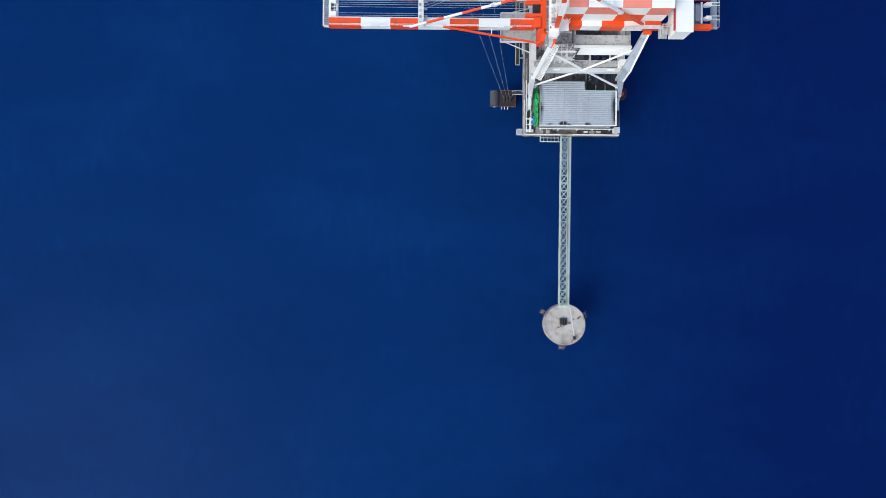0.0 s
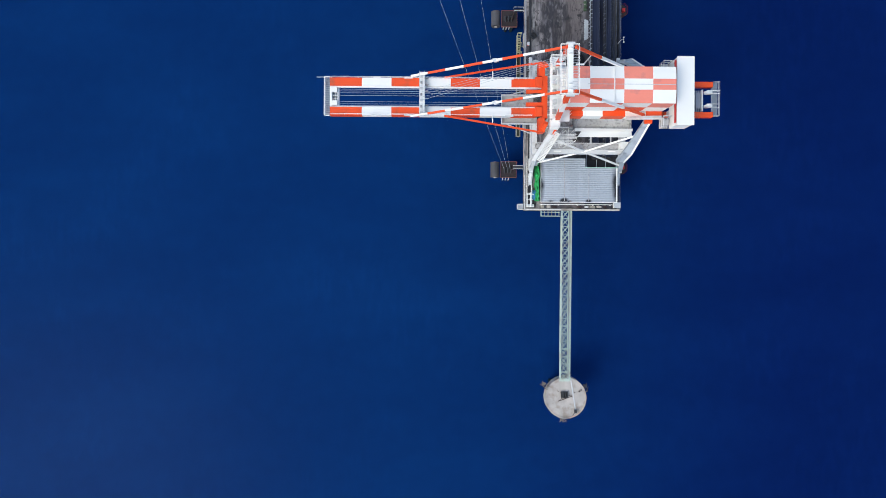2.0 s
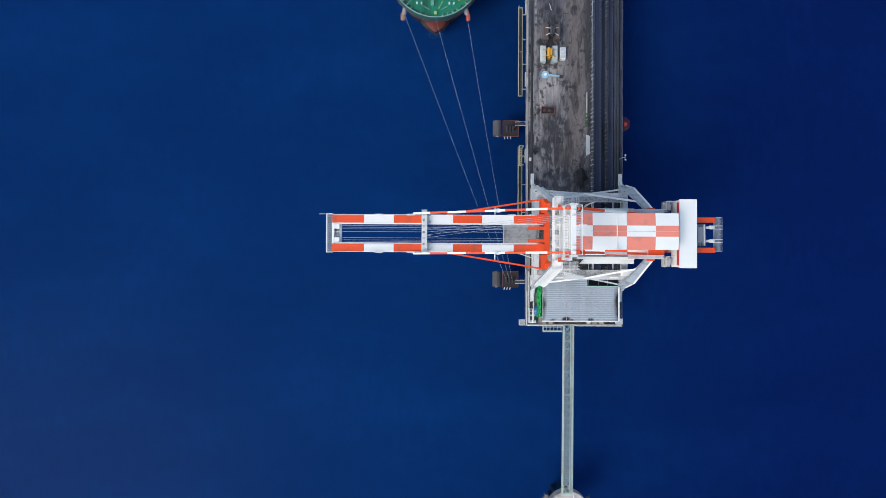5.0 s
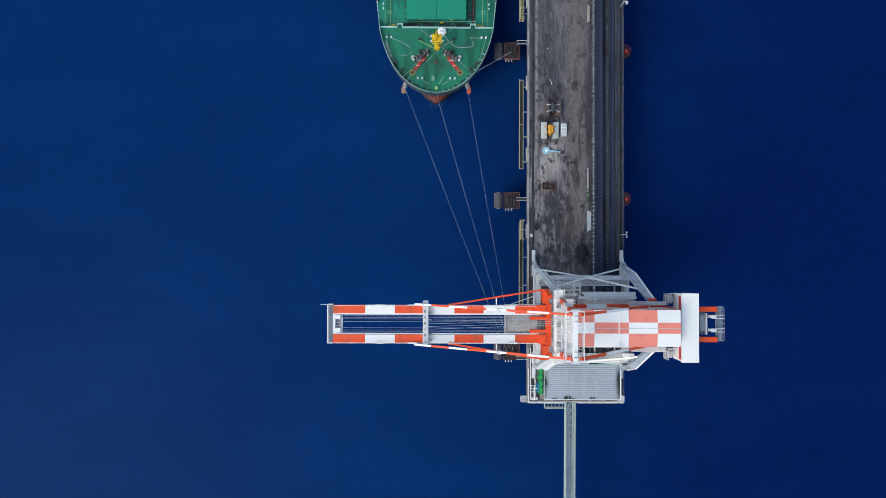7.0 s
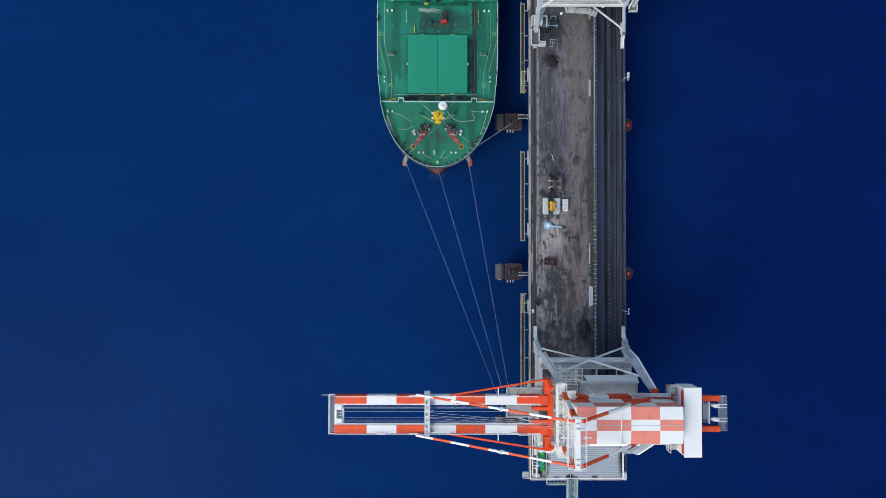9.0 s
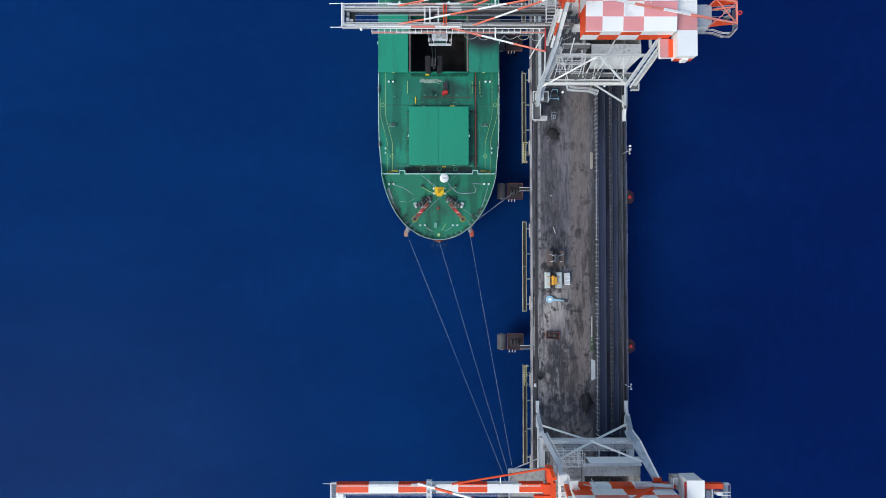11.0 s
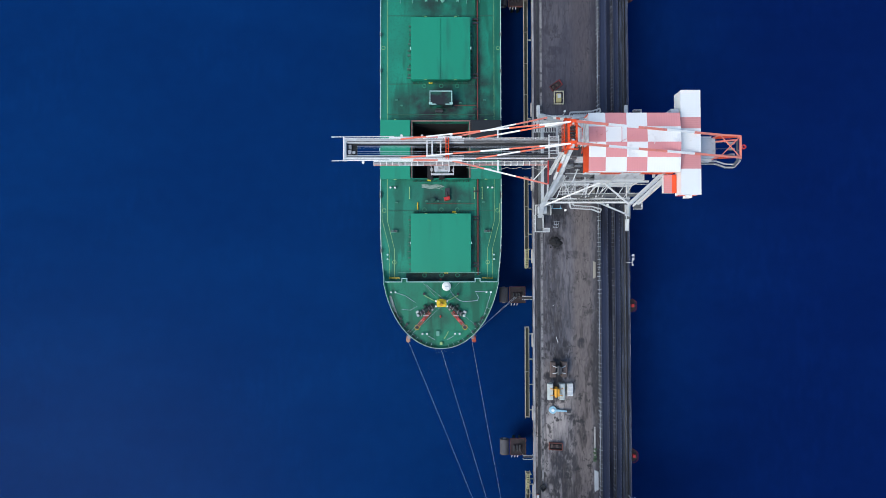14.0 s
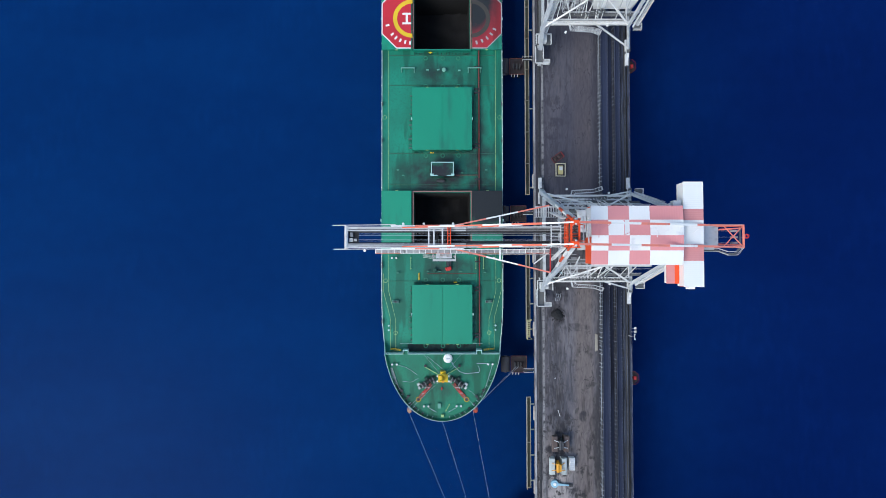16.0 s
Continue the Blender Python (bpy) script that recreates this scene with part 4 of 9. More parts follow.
    part("bollard", Shape().tube((37.6, -18.3, top), (37.6, -18.3, top + 0.45), 0.2, 10).tube((38.1, -17.9, top), (38.1, -17.9, top + 0.35), 0.14, 8).tube((36.4, -18.6, top), (36.4, -18.6, top + 0.25), 0.12, 8), rust, d)
    # ladders and lamp brackets round the rim
    for a in (150, 25, 265):
        ca, sa = math.cos(radians(a)), math.sin(radians(a))
        s = Shape()
        for k in (-0.5, 0.5):
            x, y = cx + 5.6 * ca - sa * k, cy + 5.6 * sa + ca * k
            s.beam((x, y, top + 0.9), (x + 1.6 * ca, y + 1.6 * sa, 0.5), 0.12, 0.12)
            s.beam((x + 0.5 * ca, y + 0.5 * sa, 0.2), (x + 0.5 * ca, y + 0.5 * sa, top + 1.0), 0.12, 0.12)
        s.box(cx + 6.4 * ca - 0.5, cx + 6.4 * ca + 0.5, cy + 6.4 * sa - 0.4, cy + 6.4 * sa + 0.4, 0.6, 0.8)
        part("rim_ladder", s, mat("pale_brown_rusted_steel", (0.2, 0.16, 0.14), 0.8), d, "rusty ladder bracket")


# ---- along the seaward edge ----
def build_dolphin(y, first):
    d = thing("fender_dolphin", (19.2, y, SEA), "rust-brown mooring dolphin platform with a grey drum fender", "dolphin", "fender dolphins")
    top = -2.4
    part("platform", Shape().box(16.9, 21.1, y - 2.1, y + 2.2, top - 0.6, top), mat("sooty_rusted_plate", (0.03, 0.022, 0.026), 0.8, var=0.4, dirt=(0.012, 0.011, 0.014), dirty=0.5, dirt_scale=0.6), d, "sooty rust-brown steel platform")
    part("edge_beam", Shape().box(16.8, 16.88, y - 2.2, y + 2.3, top - 0.7, top + 0.18).box(21.12, 21.19, y - 2.2, y + 2.3, top - 0.7, top + 0.18)
         .box(16.9, 21.1, y + 2.22, y + 2.29, top - 0.7, top + 0.18).box(16.9, 21.1, y - 2.19, y - 2.12, top - 0.7, top + 0.18), mat("brown_red_edge_paint", (0.17, 0.07, 0.066), 0.75), d)
    part("fender", Shape().tube((15.3, y - 2.0, top - 0.5), (15.3, y + 2.1, top - 0.5), 1.25, 20), rubber, d, "grey-black rubber drum fender")
    part("fender_core", Shape().tube((15.3, y - 2.25, top - 0.5), (15.3, y + 2.3, top - 0.5), 0.4, 12), plate, d)
    for k in (-0.55, 0.35, 1.1):
        part("mooring_hook", Shape().box(18.2 + k, 18.6 + k, y - 0.5, y + 0.6, top, top + 0.7).tube((18.4 + k, y - 1.0, top + 0.55), (18.4 + k, y - 0.3, top + 0.55), 0.2, 8), dark_steel, d, "dark mooring hook")
    for k in (17.3, 18.1, 18.9):
        part("fender_pin", Shape().tube((k, y - 2.9, top - 0.35), (k + 0.1, y - 2.2, top - 0.2), 0.11, 8), white_old, d)
    for x in (18.6, 20.2):
        for yy in (y - 0.7, y + 0.8):
            part("pile", Shape().tube((x, yy, SEA - 7), (x, yy, top - 0.6), 0.4, 10), rust, d)
    w = part("walkway", Shape().box(19.4, WEST - 0.02, y - 0.7, y, 4.3, 4.36), dark_steel, d, "narrow grating gangway to the pier")
    for k in (-0.8, 0.1):
        part("guard_rail", Shape().beam((19.3, y + k, 5.3), (21.95, y + k, 5.3), 0.09, 0.09).beam((19.4, y + k, 4.3), (19.4, y + k, 5.3), 0.08, 0.08).beam((21.9, y + k, 4.3), (21.9, y + k, 5.3), 0.08, 0.08), white_old, w)
    part("gangway_post", Shape().box(19.5, 19.75, y - 0.5, y - 0.2, top, 4.29), rust, d)


def build_fender_frame(y0, y1, south_cage, north_cage):
    f = thing("fender_gallery", (21.4, (y0 + y1) / 2, 0), "long weathered green-grey steel fender gallery hung on the pier face", "gallery", "fender galleries")
    z = -0.7
    part("outer_beam", Shape().box(20.75, 20.95, y0, y1, z - 0.4, z), fender_green, f)
    part("inner_beam", Shape().box(21.8, 21.96, y0, y1, z - 0.4, z), fender_green, f)
    part("floor_grating", Shape().box(20.96, 21.79, y0 + 0.26, y1 - 0.26, z - 0.42, z - 0.34), mat("moss_grating", (0.05, 0.055, 0.042), 0.85, var=0.35, fine=4, bump=0.5), f, "mossy dark grating")
    for y in (y0, y1 - 0.25):
        part("end_beam", Shape().box(21.07, 21.7, y, y + 0.25, z - 0.4, z), fender_green, f)
    n = int((y1 - y0) / 8.2)
    bar = Shape().box(-0.32, 0.3, -0.06, 0.06, -0.3, -0.02).mesh("rung", fender_green, (0, 0, 0))
    for i in range(1, n):
        piece("rung", bar, f, (21.38, y0 + (y1 - y0) * i / n, z))
    part("guard_rail", Shape().rail([(20.8, y0, z), (20.8, y1, z)], pitch=3.0, r=0.04), fender_green, f)
    for i in range(4):
        y = y0 + 2 + (y1 - y0 - 4) * i / 3
        part("bracket", Shape().box(21.97, 24.2, y - 0.15, y + 0.15, z - 0.35, z - 0.1), fender_green, f)
    for here, y in ((south_cage, y0 + 2.2), (north_cage, y1 - 2.2)):
        if here:
            c = Shape()
            for a in (-2.5, 0, 2.5):
                for x in (20.7, 21.85):
                    c.beam((x, y + a, z), (x, y + a, z + 3.4), 0.1, 0.1)
                c.beam((20.7, y + a, z + 3.35), (21.85, y + a, z + 3.35), 0.09, 0.09)
            for k in range(9):
                c.beam((20.9, y - 2.3 + 0.55 * k, z + 0.2 + 0.27 * k), (21.6, y - 2.3 + 0.55 * k, z + 0.2 + 0.27 * k), 0.22, 0.05)
            c.beam((20.85, y - 2.5, z), (20.85, y + 2.5, z + 2.4), 0.1, 0.2).beam((21.6, y - 2.5, z), (21.6, y + 2.5, z + 2.4), 0.1, 0.2)
            c.rail([(20.7, y - 2.6, z + 2.3), (20.7, y + 2.6, z + 2.3), (21.85, y + 2.6, z + 2.3)], r=0.05)
            part("stair_cage", c, mat("pale_yellow_green_paint", (0.52, 0.5, 0.3), 0.6), f, "pale yellow-green stair cage")
    for y in (y0 + 1.0, y1 - 4.6):
        part("edge_plate", Shape().box(21.7, 21.98, y, y + 3.6, PIER - 0.9, PIER + 0.05), concrete, f, "pale concrete fender block")


def build_landing(y):
    t = thing("lifebuoy_stand", (48.2, y, PIER - 2), "red lifebuoy box on a small dark octagonal platform", "lifebuoy stand", "lifebuoy stands")
    z = PIER - 2.0
    out = [(EAST + 0.02, y - 1.7), (48.6, y - 1.7), (49.5, y - 0.9), (49.5, y + 0.9), (48.6, y + 1.7), (EAST + 0.02, y + 1.7)]
    part("platform", Shape().prism(out, z - 0.15, z), rust, t)
    part("guard_rail", Shape().rail([(*p, z) for p in out], r=0.03, pitch=1.2), maroon, t, "dull red guard rail")
    part("box", Shape().box(48.15, 48.8, y - 0.4, y + 0.35, z, z + 0.9).box(48.1, 48.85, y - 0.45, y + 0.4, z + 0.9, z + 1.0), red_paint, t, "dull red box")
    part("bracket", Shape().beam((EAST + 0.05, y, z - 1.5), (48.9, y, z - 0.16), 0.2, 0.2), rust, t)


def build_lamp(y):
    t = thing("floodlight_mast", (46.75, y, PIER), "slim grey floodlight mast with two small white heads", "lamp post", "floodlight masts")
    part("pole", Shape().tube((46.45, y, PIER + 0.304), (46.45, y, PIER + 3.4), 0.09, 8, r2=0.06), white_old, t)
    part("arm", Shape().beam((46.40, y, PIER + 3.4), (47.10, y, PIER + 3.4), 0.09, 0.09).beam((47.00, y - 0.6, PIER + 3.4), (47.00, y + 0.6, PIER + 3.4), 0.09, 0.09), white_old, t)
    for k in (-0.6, 0.6):
        part("lamp_head", Shape().box(46.90, 47.25, y + k - 0.16, y + k + 0.16, PIER + 3.3, PIER + 3.6), grey_paint, t)


# ---- loose things on the pier ----
def build_grab(x, y, body, centre, arms, label, width, z=PIER + 0.004):
    g = thing("clamshell_grab", (x, y, z), label, "grab", "clamshell grabs")
    for side in (-1, 1):
        # one shell: a curved scoop with a lip, seen from above as a bent plate
        s = Shape()
        n = 6
        pts = [(0.75 + 1.55 * math.sin(math.pi / 2 * i / n), 0.15 + 1.75 * (1 - math.cos(math.pi / 2 * i / n)) ** 0.8) for i in range(n + 1)]
        pts = [(a, b) for a, b in pts] + [(2.05, 2.25), (0.85, 2.1)]
        low = [(x + side * a, y - width / 2, z + b) for a, b in pts]
        high = [(x + side * a, y + width / 2, z + b) for a, b in pts]
        s.hexa(low, high)
        for yy in (y - width / 2 + 0.5, y + width / 2 - 0.5):
            s.box(x + side * 1.2 - 0.2, x + side * 1.2 + 0.2, yy - 0.12, yy + 0.12, z + 2.1, z + 2.35)
        s.box(x + min(side * 0.95, side * 1.95), x + max(side * 0.95, side * 1.95), y - width / 2 + 0.1, y + width / 2 - 0.1, z + 2.2, z + 2.32)
        part("shell", s, body, g)
    part("head_block", Shape().box(x - 0.55, x + 0.55, y - 0.9, y + 0.9, z + 2.2, z + 3.4).tube((x - 0.3, y - 1.1, z + 3.2), (x - 0.3, y + 1.1, z + 3.2), 0.4, 12).box(x - 0.3, x + 0.3, y - 1.2, y + 1.2, z + 1.0, z + 2.2), centre, g)
    for side in (-1, 1):
        for k in (-1, 1):
            part("arm", Shape().beam((x + side * 0.3, y + k * 0.55, z + 3.1), (x + side * 1.7, y + k * 1.0, z + 2.3), 0.14, 0.14), arms, g)
    return g


def build_pier_things():
    build_grab(27.6, 100.7, grab_white, amber, amber, "open white clamshell grab with an amber head on the pier deck", 4.1)
    c = thing("white_container", (31.3, 101, PIER), "small white ribbed steel cabinet beside the grab", "cabinet")
    part("body", Shape().box(30.6, 32.0, 99.5, 102.6, PIER + 0.004, PIER + 1.5), white, c)
    for k in range(3):
        part("panel", Shape().box(30.7, 31.9, 99.65 + k, 100.5 + k, PIER + 1.504, PIER + 1.58), grey_paint, c)
    build_grab(28.3, 106.4, grab_brown, dark_steel, grey_paint, "rusty brown clamshell grab with pale arms on the deck", 3.9)

    g = build_grab(-3.3, 158.3, coal_steel, dark_steel, coal_steel, "dark coal-black clamshell grab hanging on ropes over the open hold", 4.2, 2.3)
    for dx in (-0.4, 0.4):
        for dy in (-0.35, 0.35):
            part("rope", Shape().tube((-3.3 + dx, 158.3 + dy, 5.6), (-3.3 + dx, 158.3 + dy * 0.9, 34.5), 0.03, 5), wire_mat, g)

    t = thing("sheave_block", (27, 95.5, PIER), "light blue sheave block with a long arm lying on the deck", "hoist block")
    part("wheel", Shape().tube((26.9, 95.7, PIER + 0.004), (26.9, 95.7, PIER + 0.7), 0.95, 20), sky_blue, t)
    part("hub", Shape().tube((26.9, 95.7, PIER + 0.705), (26.9, 95.7, PIER + 0.95), 0.4, 14), white, t)
    part("arm", Shape().beam((27.5, 95.6, PIER + 0.5), (30.6, 95.35, PIER + 0.45), 0.55, 0.4, w2=0.28), sky_blue, t)
    part("hook", Shape().box(30.7, 31.6, 94.9, 95.6, PIER + 0.004, PIER + 0.5), dark_steel, t)

    for x, y, lx, ly, turn, m, fill, label in ((27.65, 86.3, 3.4, 1.7, -3, mat("rust_red_skip_steel", (0.17, 0.055, 0.045), 0.8, var=0.3, dirt=(0.05, 0.03, 0.03), dirty=0.3), True, "rusty open steel skip with dark scrap inside"),
                                               (28.3, 180.5, 3.0, 1.5, 35, mat("dulled_red_skip_paint", (0.2, 0.03, 0.035), 0.7, var=0.25, dirt=(0.03, 0.025, 0.03), dirty=0.35), True, "dull red open skip set askew on the deck"),
                                               (24.3, 75.6, 1.3, 1.3, 45, dark_steel, False, "small dark square steel frame on the deck")):
        t = thing("skip", (x, y, PIER), label, "skip", "skips")
        c, s_ = math.cos(radians(turn)), math.sin(radians(turn))
        for k, (dx, dy, wx, wy) in enumerate(((0, -ly / 2, lx, 0.12), (0, ly / 2, lx, 0.12), (-lx / 2, 0, 0.12, ly - 0.13), (lx / 2, 0, 0.12, ly - 0.13))):
            part("side", Shape().turned(x + c * dx - s_ * dy, y + s_ * dx + c * dy, PIER + 0.004, PIER + 0.8, wx, wy, turn), m, t)
        part("floor", Shape().turned(x, y, PIER + 0.004, PIER + 0.1, lx - 0.14, ly - 0.14, turn), dark_steel, t)
        if fill:
            for k in range(4):
                q = (k - 1.5) * lx / 5
                part("scrap", Shape().turned(x + c * q, y + s_ * q, PIER + 0.1, PIER + 0.45 + 0.1 * (k % 2), lx / 7, ly * 0.55, turn + 20 * (k - 1)), rust if k % 2 else grab_brown, t)

    t = thing("yellow_cart", (28.9, 177, PIER), "small yellow machine inside a pale pipe frame", "cart")
    part("body", Shape().box(28.3, 29.5, 176.0, 178.2, PIER + 0.3, PIER + 1.3), mat("faded_yellow", (0.55, 0.48, 0.22), 0.6), t)
    part("seat", Shape().box(28.5, 29.3, 177.0, 177.9, PIER + 1.31, PIER + 1.6), white_old, t)
    part("pipe_frame", Shape().rail([(27.7, 175.5, PIER + 0.1), (30.1, 175.5, PIER + 0.1), (30.1, 178.8, PIER + 0.1), (27.7, 178.8, PIER + 0.1), (27.7, 175.5, PIER + 0.1)], height=1.2, r=0.06), mat("pale_yellow_pipe", (0.6, 0.55, 0.4), 0.6), t)
    for x in (28.2, 29.6):
        for y in (176.3, 177.9):
            part("wheel", Shape().tube((x - 0.1, y, PIER + 0.3), (x + 0.1, y, PIER + 0.3), 0.295, 14), rubber, t)

    # a dark machine with a blue-grey frame, and a light cage, by the second crane's foot
    t = thing("winch_unit", (28.3, 149.0, PIER), "dark winch unit with pale blue frame bars on the deck", "winch")
    part("bed", Shape().box(26.2, 30.0, 146.6, 151.2, PIER + 0.004, PIER + 0.12), dark_steel, t)
    part("drum", Shape().tube((27.3, 149.2, PIER + 0.9), (29.1, 149.2, PIER + 0.9), 0.75, 16), dark_steel, t)
    for a, b in (((27.0, 148, 0.2), (27.6, 150.4, 1.8)), ((29.4, 148, 0.2), (28.8, 150.4, 1.8)), ((27.6, 150.4, 1.8), (28.8, 150.4, 1.8)), ((27.0, 148.0, 1.6), (29.4, 148.0, 1.6))):
        part("frame_bar", Shape().beam((a[0], a[1], PIER + a[2]), (b[0], b[1], PIER + b[2]), 0.18, 0.18), sky_blue, t)
    t = thing("wire_cage", (28, 143.8, PIER), "small pale wire cage on the pier deck", "cage")
    s = Shape()
    for dx in (-0.5, 0.1, 0.6):
        s.beam((28 + dx, 143.0, PIER + 0.1), (28 + dx + 0.2, 144.8, PIER + 0.7), 0.06, 0.06)
    for dy in (0.0, 0.8, 1.6):
        s.beam((27.5, 143.1 + dy, PIER + 0.15 + dy / 3), (28.7, 143.1 + dy, PIER + 0.15 + dy / 3), 0.06, 0.06)
    part("bars", s, grey_paint, t)

    # heaps of coal: (x, y, length across, along, height)
    random.seed(11)
    for x, y, lx, ly, h in ((28.0, 139.2, 3.0, 3.0, 0.6), (36.5, 68.9, 2.6, 5.2, 0.9)):
        v, f = [], []
        n, rings = 44, 7
        for k in range(rings):
            rr = 1 - k / (rings - 1)
            for i in range(n):
                a = 2 * math.pi * i / n
                wob = 1 + 0.5 * noise.noise(Vector((math.cos(a) * 1.3 + x, math.sin(a) * 1.3 + y, k * 0.3))) + 0.3 * (rr > 0.9) * noise.noise(Vector((math.cos(a) * 5 + x, math.sin(a) * 5 + y, 0)))
                v.append((x + lx / 2 * rr * wob * math.cos(a), y + ly / 2 * rr * wob * math.sin(a),
                          PIER + 0.005 + (h * (1 - rr * rr) * (1 + 0.3 * noise.noise(Vector((math.cos(a) * rr * 3, math.sin(a) * rr * 3, y))))) * (k > 0)))
        f = [(k * n + i, k * n + (i + 1) % n, (k + 1) * n + (i + 1) % n, (k + 1) * n + i) for k in range(rings - 1) for i in range(n)]
        s = Shape().add(v, f + [tuple(range(n - 1, -1, -1)), tuple((rings - 1) * n + i for i in range(n))])
        for k in range(int(14 * (lx + ly))):
            a, r = random.uniform(0, 6.28), random.gauss(1.0, 0.22)
            q = random.uniform(0.06, 0.26)
            s.turned(x + lx / 2 * r * math.cos(a), y + ly / 2 * r * math.sin(a), PIER + 0.003, PIER + q * 0.7, q, q * random.uniform(0.7, 1.6), random.uniform(0, 90), taper=0.6)
        tagged(smooth(solo("coal_heap", s, coal, (x, y, PIER), "spilled heap of black coal on the pier deck", "coal", "coal heaps")), kind="stuff")
    # timber stacks and pipes along the conveyor foot
    for y0, y1, m, label in ((74.6, 80.0, grey_paint, "stack of pale boards beside the conveyor"), (129.8, 134.3, timber, "bundle of tan timber beside the conveyor"), (83.2, 91.2, plate, "long pale rail lying beside the conveyor"), (150.2, 154.0, timber, "bundle of tan timber against the conveyor")):
        t = thing("board_stack", (38.2, (y0 + y1) / 2, PIER), label, "boards", "board stacks")
        n = 1 if y1 - y0 > 7 else 3 if m == grey_paint else 2
        for k in range(n):
            w = 0.28
            part("board", Shape().box(37.75 + 0.34 * k, 37.75 + w + 0.34 * k, y0 + 0.2 * k, y1 - 0.15 * k, PIER + 0.004, PIER + 0.35), m, t)
        if y0 == 74.6:
            for k in range(7):
                part("batten", Shape().box(37.6, 38.8, y0 + 0.4 + 0.7 * k, y0 + 0.55 + 0.7 * k, PIER + 0.355, PIER + 0.42), grey_paint, t)
    t = thing("green_planter", (38.0, 84.3, PIER), "dark green bagged stores beside the conveyor", "bags")
    for k in range(4):
        part("bag", Shape().turned(37.9 + 0.1 * (k % 2), 82.6 + 0.95 * k, PIER + 0.004, PIER + 0.55, 0.8, 0.8, 15 * k, taper=0.7), mat("dark_green_bag", (0.05, 0.09, 0.05), 0.8), t)
    t = thing("red_cone_box", (23.1, 73.4, PIER), "small red and white box beside the crane rail", "box")
    part("box", Shape().box(22.7, 23.2, 73.0, 73.8, PIER + 0.004, PIER + 0.6), red_paint, t)
    part("lid", Shape().box(22.65, 23.25, 72.95, 73.85, PIER + 0.605, PIER + 0.7), white_old, t)
    for x0, y0, x1, y1 in ((28.0, 114.6, 28.5, 112.9), (27.2, 122.7, 27.6, 122.9)):
        solo("loose_pipe", Shape().tube((x0, y0, PIER + 0.08), (x1, y1, PIER + 0.08), 0.07, 8), white_old, (x0, y0, PIER), "thin pale pipe lying on the deck", "pipe")


build_sea()
build_pier()
build_conveyor(39.4, 41.45, "wide black belt conveyor running along the pier")
build_conveyor(43.1, 44.55, "narrower black belt conveyor running along the pier")
build_catwalk()
build_edge_lamp(135.4)
build_stanchions(39.0, 1.12, 1.7, stanchion_grey, "row of pale stanchions and rails beside the wide conveyor", True)
build_stanchions(42.65, 1.12, 1.6, post_slate, "row of dusty slate-grey stanchions between the two conveyors", False, 0.26)
build_pipes()
build_shed()
build_bridge()
DOLPHINS = [41.6, 83.4, 125.0, 166.4, 207.6]
for number, y in enumerate(DOLPHINS):
    build_dolphin(y, number)
    build_landing(y - 0.2 if number < 2 else y - 2.4)
for y0, y1, a, b in ((50.4, 77.3, False, True), (91.9, 116.5, False, False), (132.8, 157.5, True, False), (171.5, 241.0, False, False)):
    build_fender_frame(y0, y1, a, b)
for y in (73.6, 133.9):
    build_lamp(y)
build_pier_things()


# ---- the ship ----
KEEL_X, BOW, STERN = -2.05, 111.35, 340.0


def half_beam(y):
    s = min(1.0, max(0.0, (y - BOW) / 38.0))
    return 16.4 * math.sqrt(max(0.0, 1 - (1 - s) ** 3.2))


def sheer_outline(y0, y1, inset=0.0, n=26):
    """The deck's edge from y0 to y1: up the eastern side and back down the western one."""
    ys = [y0 + (y1 - y0) * (i / n) ** 1.7 for i in range(n + 1)]
    east = [(KEEL_X + max(0.02, half_beam(y) - inset), y) for y in ys]
    return east + [(2 * KEEL_X - x, y) for x, y in reversed(east)]


def strip(s, pts, width, height, slot=0):
    """A thin raised band along a line of points, such as paint laid thick on a deck or a low bar."""
    for a, b in zip(pts, pts[1:]):
        s.beam(a, b, width, height, slot)
    return s


